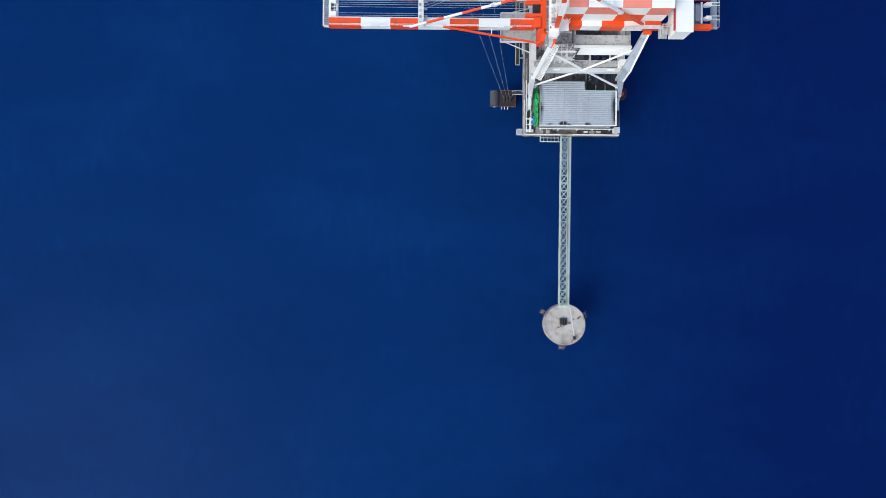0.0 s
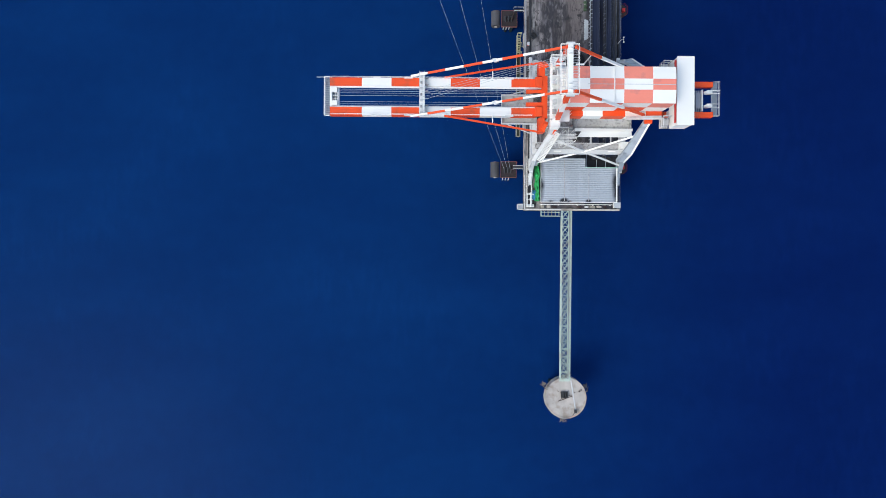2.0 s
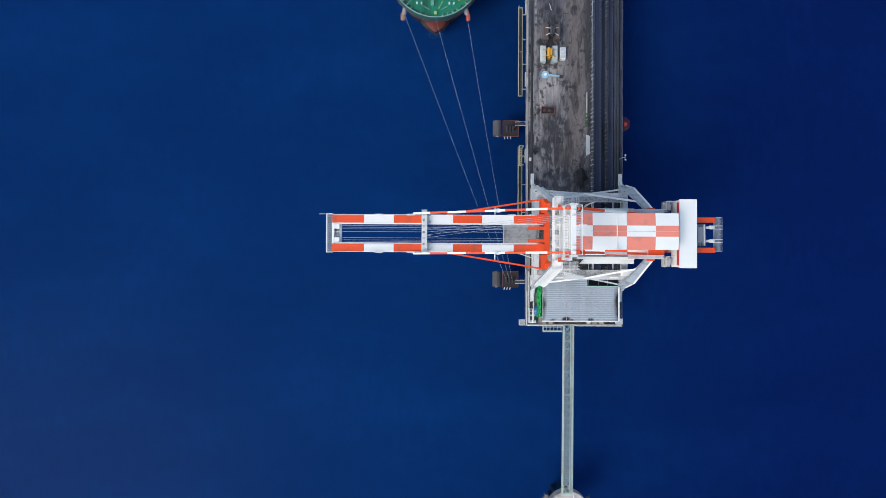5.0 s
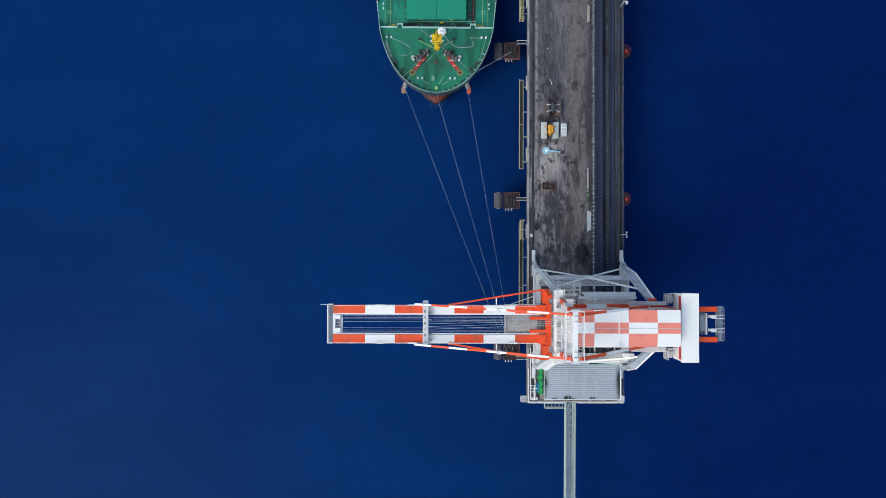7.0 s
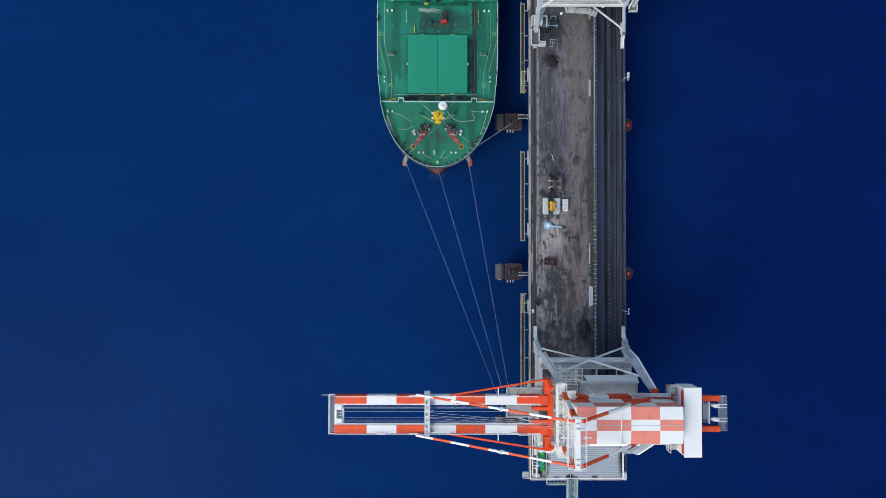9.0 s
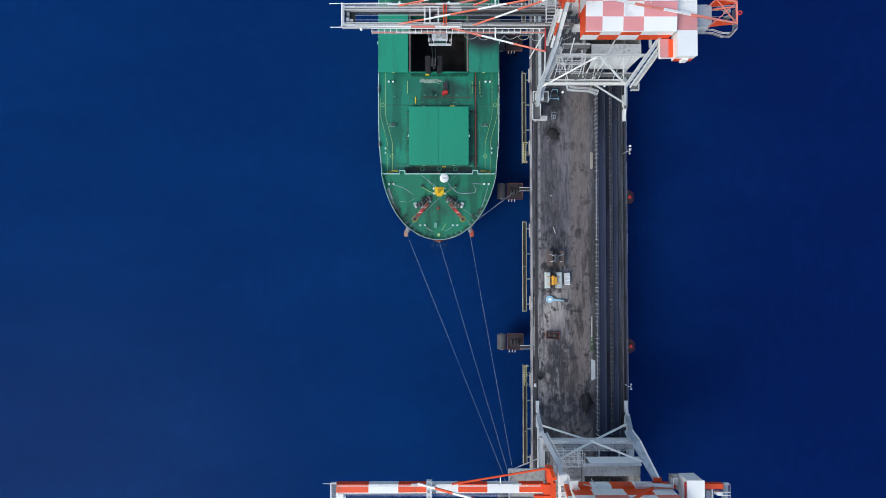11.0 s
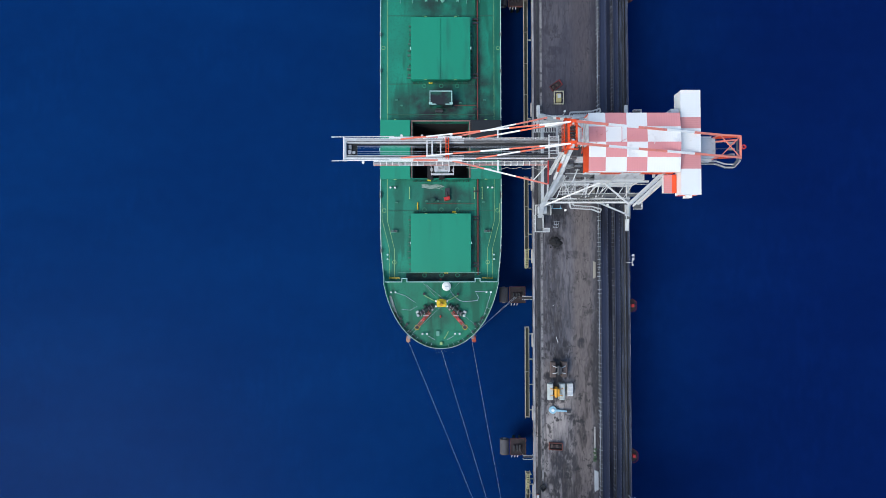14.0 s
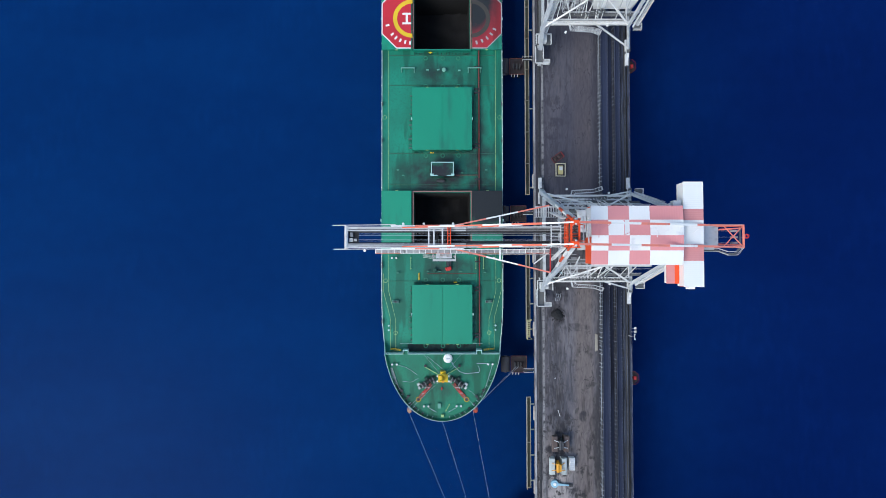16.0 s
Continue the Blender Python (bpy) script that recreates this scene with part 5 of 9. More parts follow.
def build_ship():
    ship = thing("cargo_ship", (KEEL_X, 220, SEA), "green-decked bulk carrier moored at the pier with two holds open", "ship")
    back = 128.8  # the forecastle's after bulkhead

    # hull: rings of the waterline, the deck and the bulwark
    ys = [BOW + (150 - BOW) * (i / 24) ** 2.0 for i in range(25)] + [200.0, 260.0, 315.0, STERN]
    s = Shape()
    levels = ((SEA - 7.5, 0.80, 3.2), (SEA + 1.2, 0.88, 2.4), (DECK - 0.02, 1.0, 0.0))
    rows = []
    for z, k, shift in levels:
        row = []
        for y in ys:
            w = half_beam(y)
            fade = max(0.0, 1 - (y - BOW) / 60)
            tail = 1.0 - 0.35 * max(0.0, (y - 300) / 40) ** 2
            row.append((w * (1 - (1 - k) * fade) * tail, y + shift * max(0.0, 1 - (y - BOW) / 25), z))
        rows.append([(KEEL_X + w, y, z) for w, y, z in row] + [(KEEL_X - w, y, z) for w, y, z in reversed(row)])
    n = len(rows[0])
    v = [p for r in rows for p in r]
    f, slots = [], []
    for k in range(2):
        for i in range(n):
            f.append((k * n + i, k * n + (i + 1) % n, (k + 1) * n + (i + 1) % n, (k + 1) * n + i))
    s.add(v, f[:n], 1).add(v, f[n:], 0)
    part("hull", s, [hull_dark, hull_red], ship, "dark hull plating with red antifouling below")
    part("bulb", Shape().loft([[(KEEL_X + w * math.cos(a), y, SEA - 0.9 + 1.3 * k * math.sin(a)) for a in (2 * math.pi * i / 18 for i in range(18))] for y, w, k in ((BOW + 7, 5.2, 1.0), (BOW + 2, 3.9, 1.0), (BOW + 1.0, 3.0, 0.95), (BOW + 0.2, 1.8, 0.87), (BOW - 0.35, 0.75, 0.8), (BOW - 0.55, 0.25, 0.72))]), hull_red, ship, "red bulbous bow at the surface")

    # main deck, cut by the open holds
    holds = [(131.72, 146.7), (156.7, 171.8), (183.5, 199.6), (210.6, 226.6)]
    hx0, hx1 = -9.6, 5.5
    opened = (holds[1], holds[3])
    edge = [back - 0.2 + (150.0 - back + 0.2) * i / 12 for i in range(13)]
    stops = sorted(edge + [opened[0][0], opened[0][1], opened[1][0], opened[1][1], 300.0, STERN])
    v, f = [], []
    for y in stops:
        w = half_beam(y) * (1.0 if y <= 300 else 0.65)
        v += [(KEEL_X - w, y), (hx0, y), (hx1, y), (KEEL_X + w, y)]
    m = len(v)
    for k in range(len(stops) - 1):
        for i in range(3):
            if i == 1 and any(a == stops[k] for a, b in opened):
                continue
            f.append((4 * k + i, 4 * k + i + 1, 4 * k + 5 + i, 4 * k + 4 + i))
    s = Shape().add([(x, y, DECK) for x, y in v], f)
    s.add([(x, y, DECK - 0.3) for x, y in v], f)
    s.m = [0] * len(s.f)
    # close the plate along its outer edge
    n4 = 4 * (len(stops) - 1)
    for k in range(len(stops) - 1):
        for i in (0, 3):
            s.f.append((4 * k + i, 4 * k + 4 + i, m + 4 * k + 4 + i, m + 4 * k + i))
            s.m.append(0)
    for i in range(3):
        for k in (0, n4):
            s.f.append((k + i, k + i + 1, m + k + i + 1, m + k + i))
            s.m.append(0)
    part("main_deck", s, deck_green, ship, "green main deck dulled by coal dust")
    part("forecastle_deck", Shape().prism(sheer_outline(BOW + 0.06, back, 0.06), FORE - 0.2, FORE), fore_green, ship, "green forecastle deck")
    part("forecastle_side", Shape().hexa([(x, y, DECK - 0.02) for x, y in sheer_outline(BOW + 0.02, back, 0.0)], [(x, y, FORE - 0.21) for x, y in sheer_outline(BOW + 0.02, back, 0.0)]), hull_dark, ship)
    # bulwark round the bow, with frames inside
    rim = sheer_outline(BOW + 0.02, back, 0.0, 30)
    rim = rim[len(rim) // 2:] + rim[:len(rim) // 2]
    s = Shape()
    for a, b in zip(rim, rim[1:]):
        s.hexa([(*a, FORE - 0.2), (*b, FORE - 0.2), (*b, FORE + 1.0), (*a, FORE + 1.0)],
               [(KEEL_X + (p[0] - KEEL_X) * 0.985, p[1] + 0.1, z) for p, z in ((a, FORE - 0.2), (b, FORE - 0.2), (b, FORE + 1.0), (a, FORE + 1.0))])
    part("bulwark", s, [fore_green], ship, "green bow bulwark")
    s = Shape()
    for a, b in zip(rim, rim[1:]):
        s.beam((*a, FORE + 1.03), (*b, FORE + 1.03), 0.13, 0.1)
    part("cap_rail", s, mat("white_green_cap_paint", (0.38, 0.52, 0.5), 0.5), ship, "pale bulwark cap rail")
    for i, (x, y) in enumerate(rim[6:-6]):
        if abs(x - KEEL_X) < 13.6 and y > BOW + 0.1:
            c = Vector((KEEL_X, y + 6, 0)) - Vector((x, y, 0))
            c.normalize()
            part("bulwark_frame", Shape().beam((x + c.x * 0.2, y + c.y * 0.2, FORE + 0.4), (x + c.x * 0.9, y + c.y * 0.9, FORE + 0.15), 0.09, 0.5), light_cyan if i % 2 else fore_green, ship)
    # after edge of the forecastle with its two raised steps
    s = Shape()
    for x0, x1 in ((KEEL_X - 15.2, -12.35), (-11.2, 7.1), (8.25, KEEL_X + 15.2)):
        s.box(x0, x1, back - 0.02, back + 0.16, DECK, FORE + 0.75)
    for x in (-11.77, 7.67):
        s.box(x - 0.56, x + 0.56, back + 0.9, back + 1.06, DECK, FORE + 0.75)
        s.box(x - 0.72, x - 0.57, back - 0.02, back + 1.06, DECK, FORE + 0.75).box(x + 0.57, x + 0.72, back - 0.02, back + 1.06, DECK, FORE + 0.75)
        s.box(x - 0.56, x + 0.56, back - 0.02, back + 0.89, DECK, FORE - 0.1, 1)
    part("bulkhead", s, [light_cyan, fore_green], ship, "pale turquoise forecastle bulkhead edge")
    for side in (-1, 1):
        x = KEEL_X + side * 12.6
        st = Shape()
        for k in (0.85, 1.2):
            st.beam((x - side * 1.6, back + k, FORE - 0.2), (x + side * 1.3, back + k, DECK + 0.1), 0.07, 0.2)
        for k in range(8):
            q = k / 7
            st.beam((x - side * (1.6 - 2.9 * q), back + 0.85, FORE - 0.2 - (FORE - DECK - 0.3) * q), (x - side * (1.6 - 2.9 * q), back + 1.2, FORE - 0.2 - (FORE - DECK - 0.3) * q), 0.07, 0.05)
        part("stairway", st, yellow, ship, "yellow inclined ladder")

    # hatches one to four
    def coaming(y0, y1):
        s = Shape()
        for a in ((hx0 - 0.35, hx0 - 0.02, y0 - 0.3, y1 + 0.3), (hx1 + 0.02, hx1 + 0.35, y0 - 0.3, y1 + 0.3), (hx0, hx1, y0 - 0.35, y0 - 0.02), (hx0, hx1, y1 + 0.02, y1 + 0.35)):
            s.box(*a, DECK, HATCH - 0.65)
        part("hatch_coaming", s, deck_green, ship, "green steel hatch coaming")
        stays = Shape().box(-0.1, 0.1, -0.06, 0.06, 0, 1.3).hexa([(0, -0.06, 0), (0.75, -0.06, 0), (0.75, 0.06, 0), (0, 0.06, 0)], [(0, -0.06, 1.3), (0.1, -0.06, 1.3), (0.1, 0.06, 1.3), (0, 0.06, 1.3)])
        stays = stays.mesh("coaming_stay", deck_green, (0, 0, 0))
        k = 0
        yy = y0 + 0.6
        while yy < y1:
            piece("coaming_stay", stays, ship, (hx1 + 0.4, yy, DECK))
            ob = piece("coaming_stay", stays, ship, (hx0 - 0.4, yy, DECK))
            ob.scale = (-1, 1, 1)
            yy += 1.75

    def cover(x0, x1, y0, y1, m, label):
        c = part("hatch_cover", Shape().box(x0, x1, y0, y1, HATCH - 0.6, HATCH), m, ship, label)
        for a, b in ((x0 - 0.06, x0 - 0.003), (x1 + 0.003, x1 + 0.06)):
            part("side_flange", Shape().box(a, b, y0, y1, HATCH - 0.55, HATCH - 0.1), m, c)
        for yy in (y0 - 0.14, y1 + 0.03):
            xm = (x0 + x1) / 2
            part("cleat", Shape().box(xm - 0.35, xm + 0.35, yy, yy + 0.11, HATCH - 0.4, HATCH + 0.06), line_yellow, c, "small yellow cleat")
        side_x = x0 - 0.3 if x0 < -6 else x1 + 0.063
        part("cleat", Shape().box(side_x, side_x + 0.24, (y0 + y1) / 2 - 0.3, (y0 + y1) / 2 + 0.3, HATCH - 0.4, HATCH + 0.06), light_cyan, c, "small pale cleat")
        return c

    mid = -2.05
    for k, (y0, y1) in enumerate(holds):
        coaming(y0, y1)
        if k in (0, 2):
            cover(hx0 - 0.4, mid - 0.05, y0 - 0.35, y1 + 0.35, hatch_green, "closed green steel hatch cover")
            cover(mid + 0.05, hx1 + 0.4, y0 - 0.35, y1 + 0.35, hatch_green, "closed green steel hatch cover")
        else:
            cover(-18.2, -10.3, y0 - 0.35, y1 + 0.35, hatch_green, "green hatch cover rolled open to the side")
            cover(6.05, 14.0, y0 - 0.35, y1 + 0.35, hatch_spilled if k == 1 else cover_dusted, "coal-dusted hatch cover rolled open to the side")
            for x0, x1 in ((-18.3, -10.4), (6.2, 14.1)):
                for yy in (y0 + 0.6, y1 - 0.9):
                    part("rolling_rail", Shape().box(x0, x1, yy, yy + 0.2, HATCH - 0.85, HATCH - 0.6).box((x0 + x1) / 2 - 0.15, (x0 + x1) / 2 + 0.15, yy, yy + 0.2, DECK, HATCH - 0.85), deck_green, ship)
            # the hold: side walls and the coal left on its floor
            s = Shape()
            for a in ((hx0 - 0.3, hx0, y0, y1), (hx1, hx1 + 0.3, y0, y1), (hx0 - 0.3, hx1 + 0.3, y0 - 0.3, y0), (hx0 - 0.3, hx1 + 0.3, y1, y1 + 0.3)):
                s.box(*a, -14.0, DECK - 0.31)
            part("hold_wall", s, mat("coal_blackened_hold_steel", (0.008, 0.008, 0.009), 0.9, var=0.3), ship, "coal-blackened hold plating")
            g = 14
            top = [(hx0 + (hx1 - hx0) * i / g, y0 + (y1 - y0) * j / g, -12.5 + 1.6 * noise.noise(Vector((i * 0.4, j * 0.4, k)))) for j in range(g + 1) for i in range(g + 1)]
            s = Shape().add(top, [(j * (g + 1) + i, j * (g + 1) + i + 1, (j + 1) * (g + 1) + i + 1, (j + 1) * (g + 1) + i) for j in range(g) for i in range(g)])
            tagged(smooth(part("coal_cargo", s, coal, ship, "black coal left in the hold")), kind="stuff")
            part("coaming_edge", Shape().box(hx0 - 0.4, hx1 + 0.4, y1 + 0.1, y1 + 0.38, HATCH - 0.64, HATCH - 0.55).box(hx0 - 0.38, hx0 - 0.1, y0, y1, HATCH - 0.64, HATCH - 0.55).box(hx1 + 0.1, hx1 + 0.38, y0, y1, HATCH - 0.64, HATCH - 0.55),
                 mat("worn_red_brown_edge", (0.3, 0.16, 0.14), 0.7), ship, "worn red-brown coaming edge")
    # helicopter mark on the last pair of covers
    y0, y1 = holds[3]
    cy, z = (y0 + y1) / 2, HATCH + 0.004
    for x_out, x_in, red, stroke, faint in ((-18.15, -10.35, helideck_red, white, yellow), (13.95, 6.1, helideck_dusted, mat("coal_dusted_white_paint", (0.35, 0.33, 0.35), 0.7), mat("coal_dusted_yellow_paint", (0.05, 0.045, 0.04), 0.8))):
        d = 1 if x_out < x_in else -1
        cut = 3.9
        poly = [(x_out, cy - 8.0 + cut), (x_out + d * cut, cy - 8.0), (x_in, cy - 8.0), (x_in, cy + 8.0), (x_out + d * cut, cy + 8.0), (x_out, cy + 8.0 - cut)]
        part("helideck_patch", Shape().prism(poly, z, z + 0.012), red, ship, "red painted half octagon of the landing mark")
        s = Shape()
        for a, b in zip(poly, poly[1:]):
            if abs(a[0] - x_in) + abs(b[0] - x_in) > 0.1:
                s.beam((*a, z + 0.022), (*b, z + 0.022), 0.28, 0.012)
        s.beam((*poly[5], z + 0.022), (*poly[0], z + 0.022), 0.28, 0.012)
        part("helideck_border", s, stroke, ship, "pale border line")
        s = Shape()
        c_x, m = x_in + d * 0.35, 26
        arc = [math.pi / 2 + math.pi * i / m for i in range(m + 1)]
        s.loft([[(c_x + d * r * math.cos(a), cy + r * math.sin(a), h) for r, h in ((4.1, z + 0.016), (5.2, z + 0.016), (5.2, z + 0.026), (4.1, z + 0.026))] for a in arc])
        part("helideck_ring", s, faint, ship, "yellow ring of the landing mark")
        if d == 1:
            s = Shape()
            for yy in (cy - 1.3, cy + 1.3):
                s.box(x_in - 2.35, x_in - 0.02, yy - 0.27, yy + 0.27, z + 0.016, z + 0.026)
            s.box(x_in - 1.45, x_in - 0.85, cy - 1.07, cy + 1.07, z + 0.016, z + 0.026)
            part("letter_h", s, white, ship, "white letter H of the landing mark")
        # painted name along the rim, as plain bars
        for k in (0, 2, 3, 4, 5, 6) if d == 1 else range(5):
            a = radians(196 + 12 * k) if d == 1 else radians(206 + 13.5 * k)
            x, y = x_in + d * 6.6 * math.cos(a), cy + 6.6 * math.sin(a)
            part("name_bar", Shape().turned(x, y, z + 0.016, z + 0.026, 1.0, 0.5, math.degrees(a) if d == 1 else 180 - math.degrees(a)), stroke, ship)

    # painted lines along the deck edges
    s = Shape()
    for side in (-1, 1):
        def X(v, side=side):
            return KEEL_X + side * v
        strip(s, [(X(15.9), 150, DECK + 0.01), (X(15.9), 145.5, DECK + 0.01), (X(13.95), 137.8, DECK + 0.01), (X(13.95), 129.8, DECK + 0.01)], 0.085, 0.016)
        strip(s, [(X(14.55), 235, DECK + 0.01), (X(14.45), 145.2, DECK + 0.01), (X(12.55), 137.6, DECK + 0.01), (X(12.55), 129.8, DECK + 0.01)], 0.085, 0.016)
        for x, y in ((15.3, 148.1), (12.6, 134.1), (15.6, 192.4)):
            s.ring(X(x), y, DECK + 0.004, 0.44, 0.54, 0.012, 20)
    part("deck_line", s, line_yellow, ship, "thin yellow-green walkway lines")
    dull_bar = mat("dull_green_bar", (0.03, 0.12, 0.08), 0.6)
    for y in (148.0, 174.2, 182.5, 201.2, 209.4):
        part("deck_coaming", Shape().box(KEEL_X - 14.5, KEEL_X + 14.5, y - 0.06, y + 0.06, DECK, DECK + 0.14), dull_bar, ship)
    # gunwale: bar and rails
    for side in (-1, 1):
        s = Shape()
        pts = [(KEEL_X + side * (half_beam(y) - 0.12), y) for y in (131, 134, 138, 142, 146, 150, 170, 200, 235)]
        for a, b in zip(pts, pts[1:]):
            s.beam((*a, DECK + 0.06), (*b, DECK + 0.06), 0.14, 0.16)
        part("gunwale_bar", s, mat("pale_edge_paint", (0.4, 0.52, 0.5), 0.5), ship, "pale deck edge bar")
        s = Shape().rail([(*p, DECK + 0.1) for p in pts], r=0.03, pitch=2.3)
        part("guard_rail", s, light_cyan, ship)
        s = Shape()
        for k in range(44):
            y = 134.0 + 2.3 * k
            s.tube((KEEL_X + side * (half_beam(y) - 0.12), y, DECK + 1.22), (KEEL_X + side * (half_beam(y) - 0.12), y, DECK + 1.34), 0.12, 8)
        tagged(part("rail_knob", s, white, ship, "white knobs on the rail posts"), kind="stuff")
        # slanted plate from bulkhead to the gunwale
        x = KEEL_X + side * 15.2
        part("wing_plate", Shape().hexa([(x - 0.05, back + 0.2, DECK), (x + 0.08, back + 0.2, DECK), (x + side * 0.45 + 0.08, back + 3.2, DECK), (x + side * 0.45 - 0.05, back + 3.2, DECK)],
                                        [(x - 0.05, back + 0.2, FORE + 0.7), (x + 0.08, back + 0.2, FORE + 0.7), (x + side * 0.45 + 0.08, back + 3.2, DECK + 0.4), (x + side * 0.45 - 0.05, back + 3.2, DECK + 0.4)]), light_cyan, ship)
        for y, k in ((137.2, 0.5), (152.3, 0.9), (186.0, 0.4), (196.0, 0.4)):
            part("fairlead", Shape().box(KEEL_X + side * (half_beam(y) - 0.1) - 0.25, KEEL_X + side * (half_beam(y) - 0.1) + 0.25, y - k, y + k, DECK, DECK + 0.75), dark_steel if k == 0.9 else hull_dark, ship)
    # dark sheet added for the shade between the bulkhead and the first hatch
    w = part("bulkhead_shade_sheet", Shape().box(-11.4, 7.0, back + 0.3, back + 2.3, DECK + 0.004, DECK + 0.07), mat("bulkhead_shade_green", (0.012, 0.042, 0.038), 0.75, var=0.4, fine=5, bump=0.5, dirt=(0.006, 0.012, 0.012), dirty=0.5, dirt_scale=0.7), ship, "dark sheet in place of the shade behind the bulkhead")
    part("guard_rail", Shape().beam((-13.4, back + 2.5, DECK + 1.0), (8.6, back + 2.5, DECK + 1.0), 0.05, 0.05).beam((-13.4, back + 2.5, DECK + 0.1), (-13.4, back + 2.5, DECK + 1.0), 0.06, 0.06).beam((8.6, back + 2.5, DECK + 0.1), (8.6, back + 2.5, DECK + 1.0), 0.06, 0.06), light_cyan, w)
    # pipes down the eastern side
    for x, z, r, m in ((7.95, 0.55, 0.17, red_pipe), (7.3, 0.45, 0.1, deck_green), (7.55, 0.35, 0.07, deck_green)):
        part("deck_pipe", Shape().tube((x, 130.6, DECK + z), (x, 240, DECK + z), r, 10), m, ship, "red fire main pipe" if r > 0.15 else "")
    hanger = Shape().box(-0.95, 0.75, -0.12, 0.12, 0, 0.25).box(-0.85, 0.6, -0.2, 0.2, 0.62, 0.74).mesh("pipe_clamp", dark_steel, (0, 0, 0))
    for y in (133.0, 133.9, 145.5, 146.3, 153.2, 160, 175.5, 184.0, 185.0, 199.0, 200, 206, 213):
        piece("pipe_clamp", hanger, ship, (7.6, y, DECK))
    part("branch_pipe", Shape().tube((1.6, 176.6, DECK + 0.5), (7.9, 176.6, DECK + 0.5), 0.1, 8), red_pipe, ship)
    part("branch_pipe", Shape().tube((-6.0, 150.0, DECK + 0.2), (7.3, 150.0, DECK + 0.2), 0.05, 8), red_pipe, ship)

    # fittings on the cross decks: manholes, bollards, mushroom vents
    def manhole(x, y, m):
        part("manhole", Shape().ring(x, y, DECK, 0.38, 0.6, 0.2, 20), m, ship)

    def bollards(x, y, m, z=DECK, along=True):
        b = part("bollard_base", Shape().box(x - (0.9 if along else 0.3), x + (0.9 if along else 0.3), y - (0.3 if along else 0.9), y + (0.3 if along else 0.9), z, z + 0.12), deck_green, ship)
        for k in (-0.6, 0.6):
            px, py = (x + k, y) if along else (x, y + k)
            part("bollard", Shape().tube((px, py, z + 0.12), (px, py, z + 0.85), 0.19, 12).tube((px, py, z + 0.85), (px, py, z + 0.95), 0.25, 12), m, b)
    for y in (148.3, 200.9, 208.6, 182.0, 130.6):
        for x in (-6.5, -1.9, 2.4):
            manhole(x, y, mat("dull_ring_green", (0.05, 0.25, 0.15) if y == 148.3 else (0.03, 0.22, 0.13), 0.6))
    for x in (-15.0, 11.2):
        bollards(x, 154.2, white)
    for x, s_ in ((-16.4, 0), (12.2, 0)):
        bollards(x, 135.5, light_cyan, along=False)
    for x in (-14.6, 10.4):
        b = part("ventilator", Shape().box(x - 0.85, x + 0.85, 142.1, 142.8, DECK, DECK + 0.9), davit_green, ship, "pale green louvred ventilator")
        for k in range(5):
            part("louvre", Shape().box(x - 0.75 + 0.33 * k, x - 0.55 + 0.33 * k, 142.15, 142.75, DECK + 0.905, DECK + 1.0), dark_steel, b)
    for x in (-11.3, 6.8):
        c = part("davit", Shape().tube((x - 1.8, 205.7, DECK + 0.9), (x + 1.8, 205.7, DECK + 0.9), 0.16, 10), davit_green, ship, "dull pale green pipe davit")
        for k in (-1.7, 1.7):
            part("foot", Shape().tube((x + k, 205.7, DECK), (x + k, 205.7, DECK + 0.95), 0.18, 10).tube((x + k, 205.7, DECK), (x + k, 204.6, DECK + 0.3), 0.12, 8), davit_green, c)
    for x, y, r in ((-1.5, 205.2, 0.6), (-4.0, 150.9, 0.62)):
        part("mushroom_vent", Shape().tube((x, y, DECK), (x, y, DECK + 0.9), r * 0.6, 14).tube((x, y, DECK + 0.9), (x, y, DECK + 1.15), r, 18, r2=r * 0.6), davit_green if r < 0.61 else deck_green, ship)
    for x, y in ((-6.0, 205.2), (-3.1, 205.3), (2.6, 205.1), (-5.9, 150.6), (-2.85, 150.6), (2.86, 150.6), (-14.0, 150.2), (9.4, 150.3), (-14.0, 178.0), (-5.0, 177.0), (3.3, 177.2), (-12.6, 176.5), (9.8, 178.0)):
        part("air_pipe", Shape().tube((x - 0.18, y, DECK), (x - 0.18, y, DECK + 0.7), 0.13, 8).tube((x + 0.22, y, DECK), (x + 0.22, y, DECK + 0.6), 0.12, 8).box(x - 0.32, x + 0.36, y - 0.16, y + 0.16, DECK + 0.6, DECK + 0.75), mat("dull_pipe_green", (0.05, 0.2, 0.14), 0.6) if y < 200 else davit_green, ship)
    for x in (-10.5, 7.0, 9.1):
        part("stanchion_bar", Shape().beam((x, 151.2, DECK + 0.5), (x, 154.4, DECK + 0.5), 0.1, 0.12).box(x - 0.1, x + 0.1, 151.2, 151.4, DECK, DECK + 0.5).box(x - 0.1, x + 0.1, 154.2, 154.4, DECK, DECK + 0.5), line_yellow, ship)
    part("stores_bar", Shape().box(-8.45, -8.2, 148.3, 150.2, DECK, DECK + 0.4), yellow, ship, "yellow bar on the deck")
    part("stores_bar", Shape().box(-5.7, -4.7, 156.05, 156.35, DECK, DECK + 0.5), yellow, ship)
    for x, y in ((-4.8, 182.7), (-5.2, 210.0), (1.5, 147.65), (-0.7, 131.2)):
        part("stores_bar", Shape().box(x - 0.5, x + 0.5, y - 0.16, y + 0.16, DECK, DECK + 0.5), yellow, ship)
    # row of small brackets along the hatch ends
    random.seed(6)
    s = Shape()
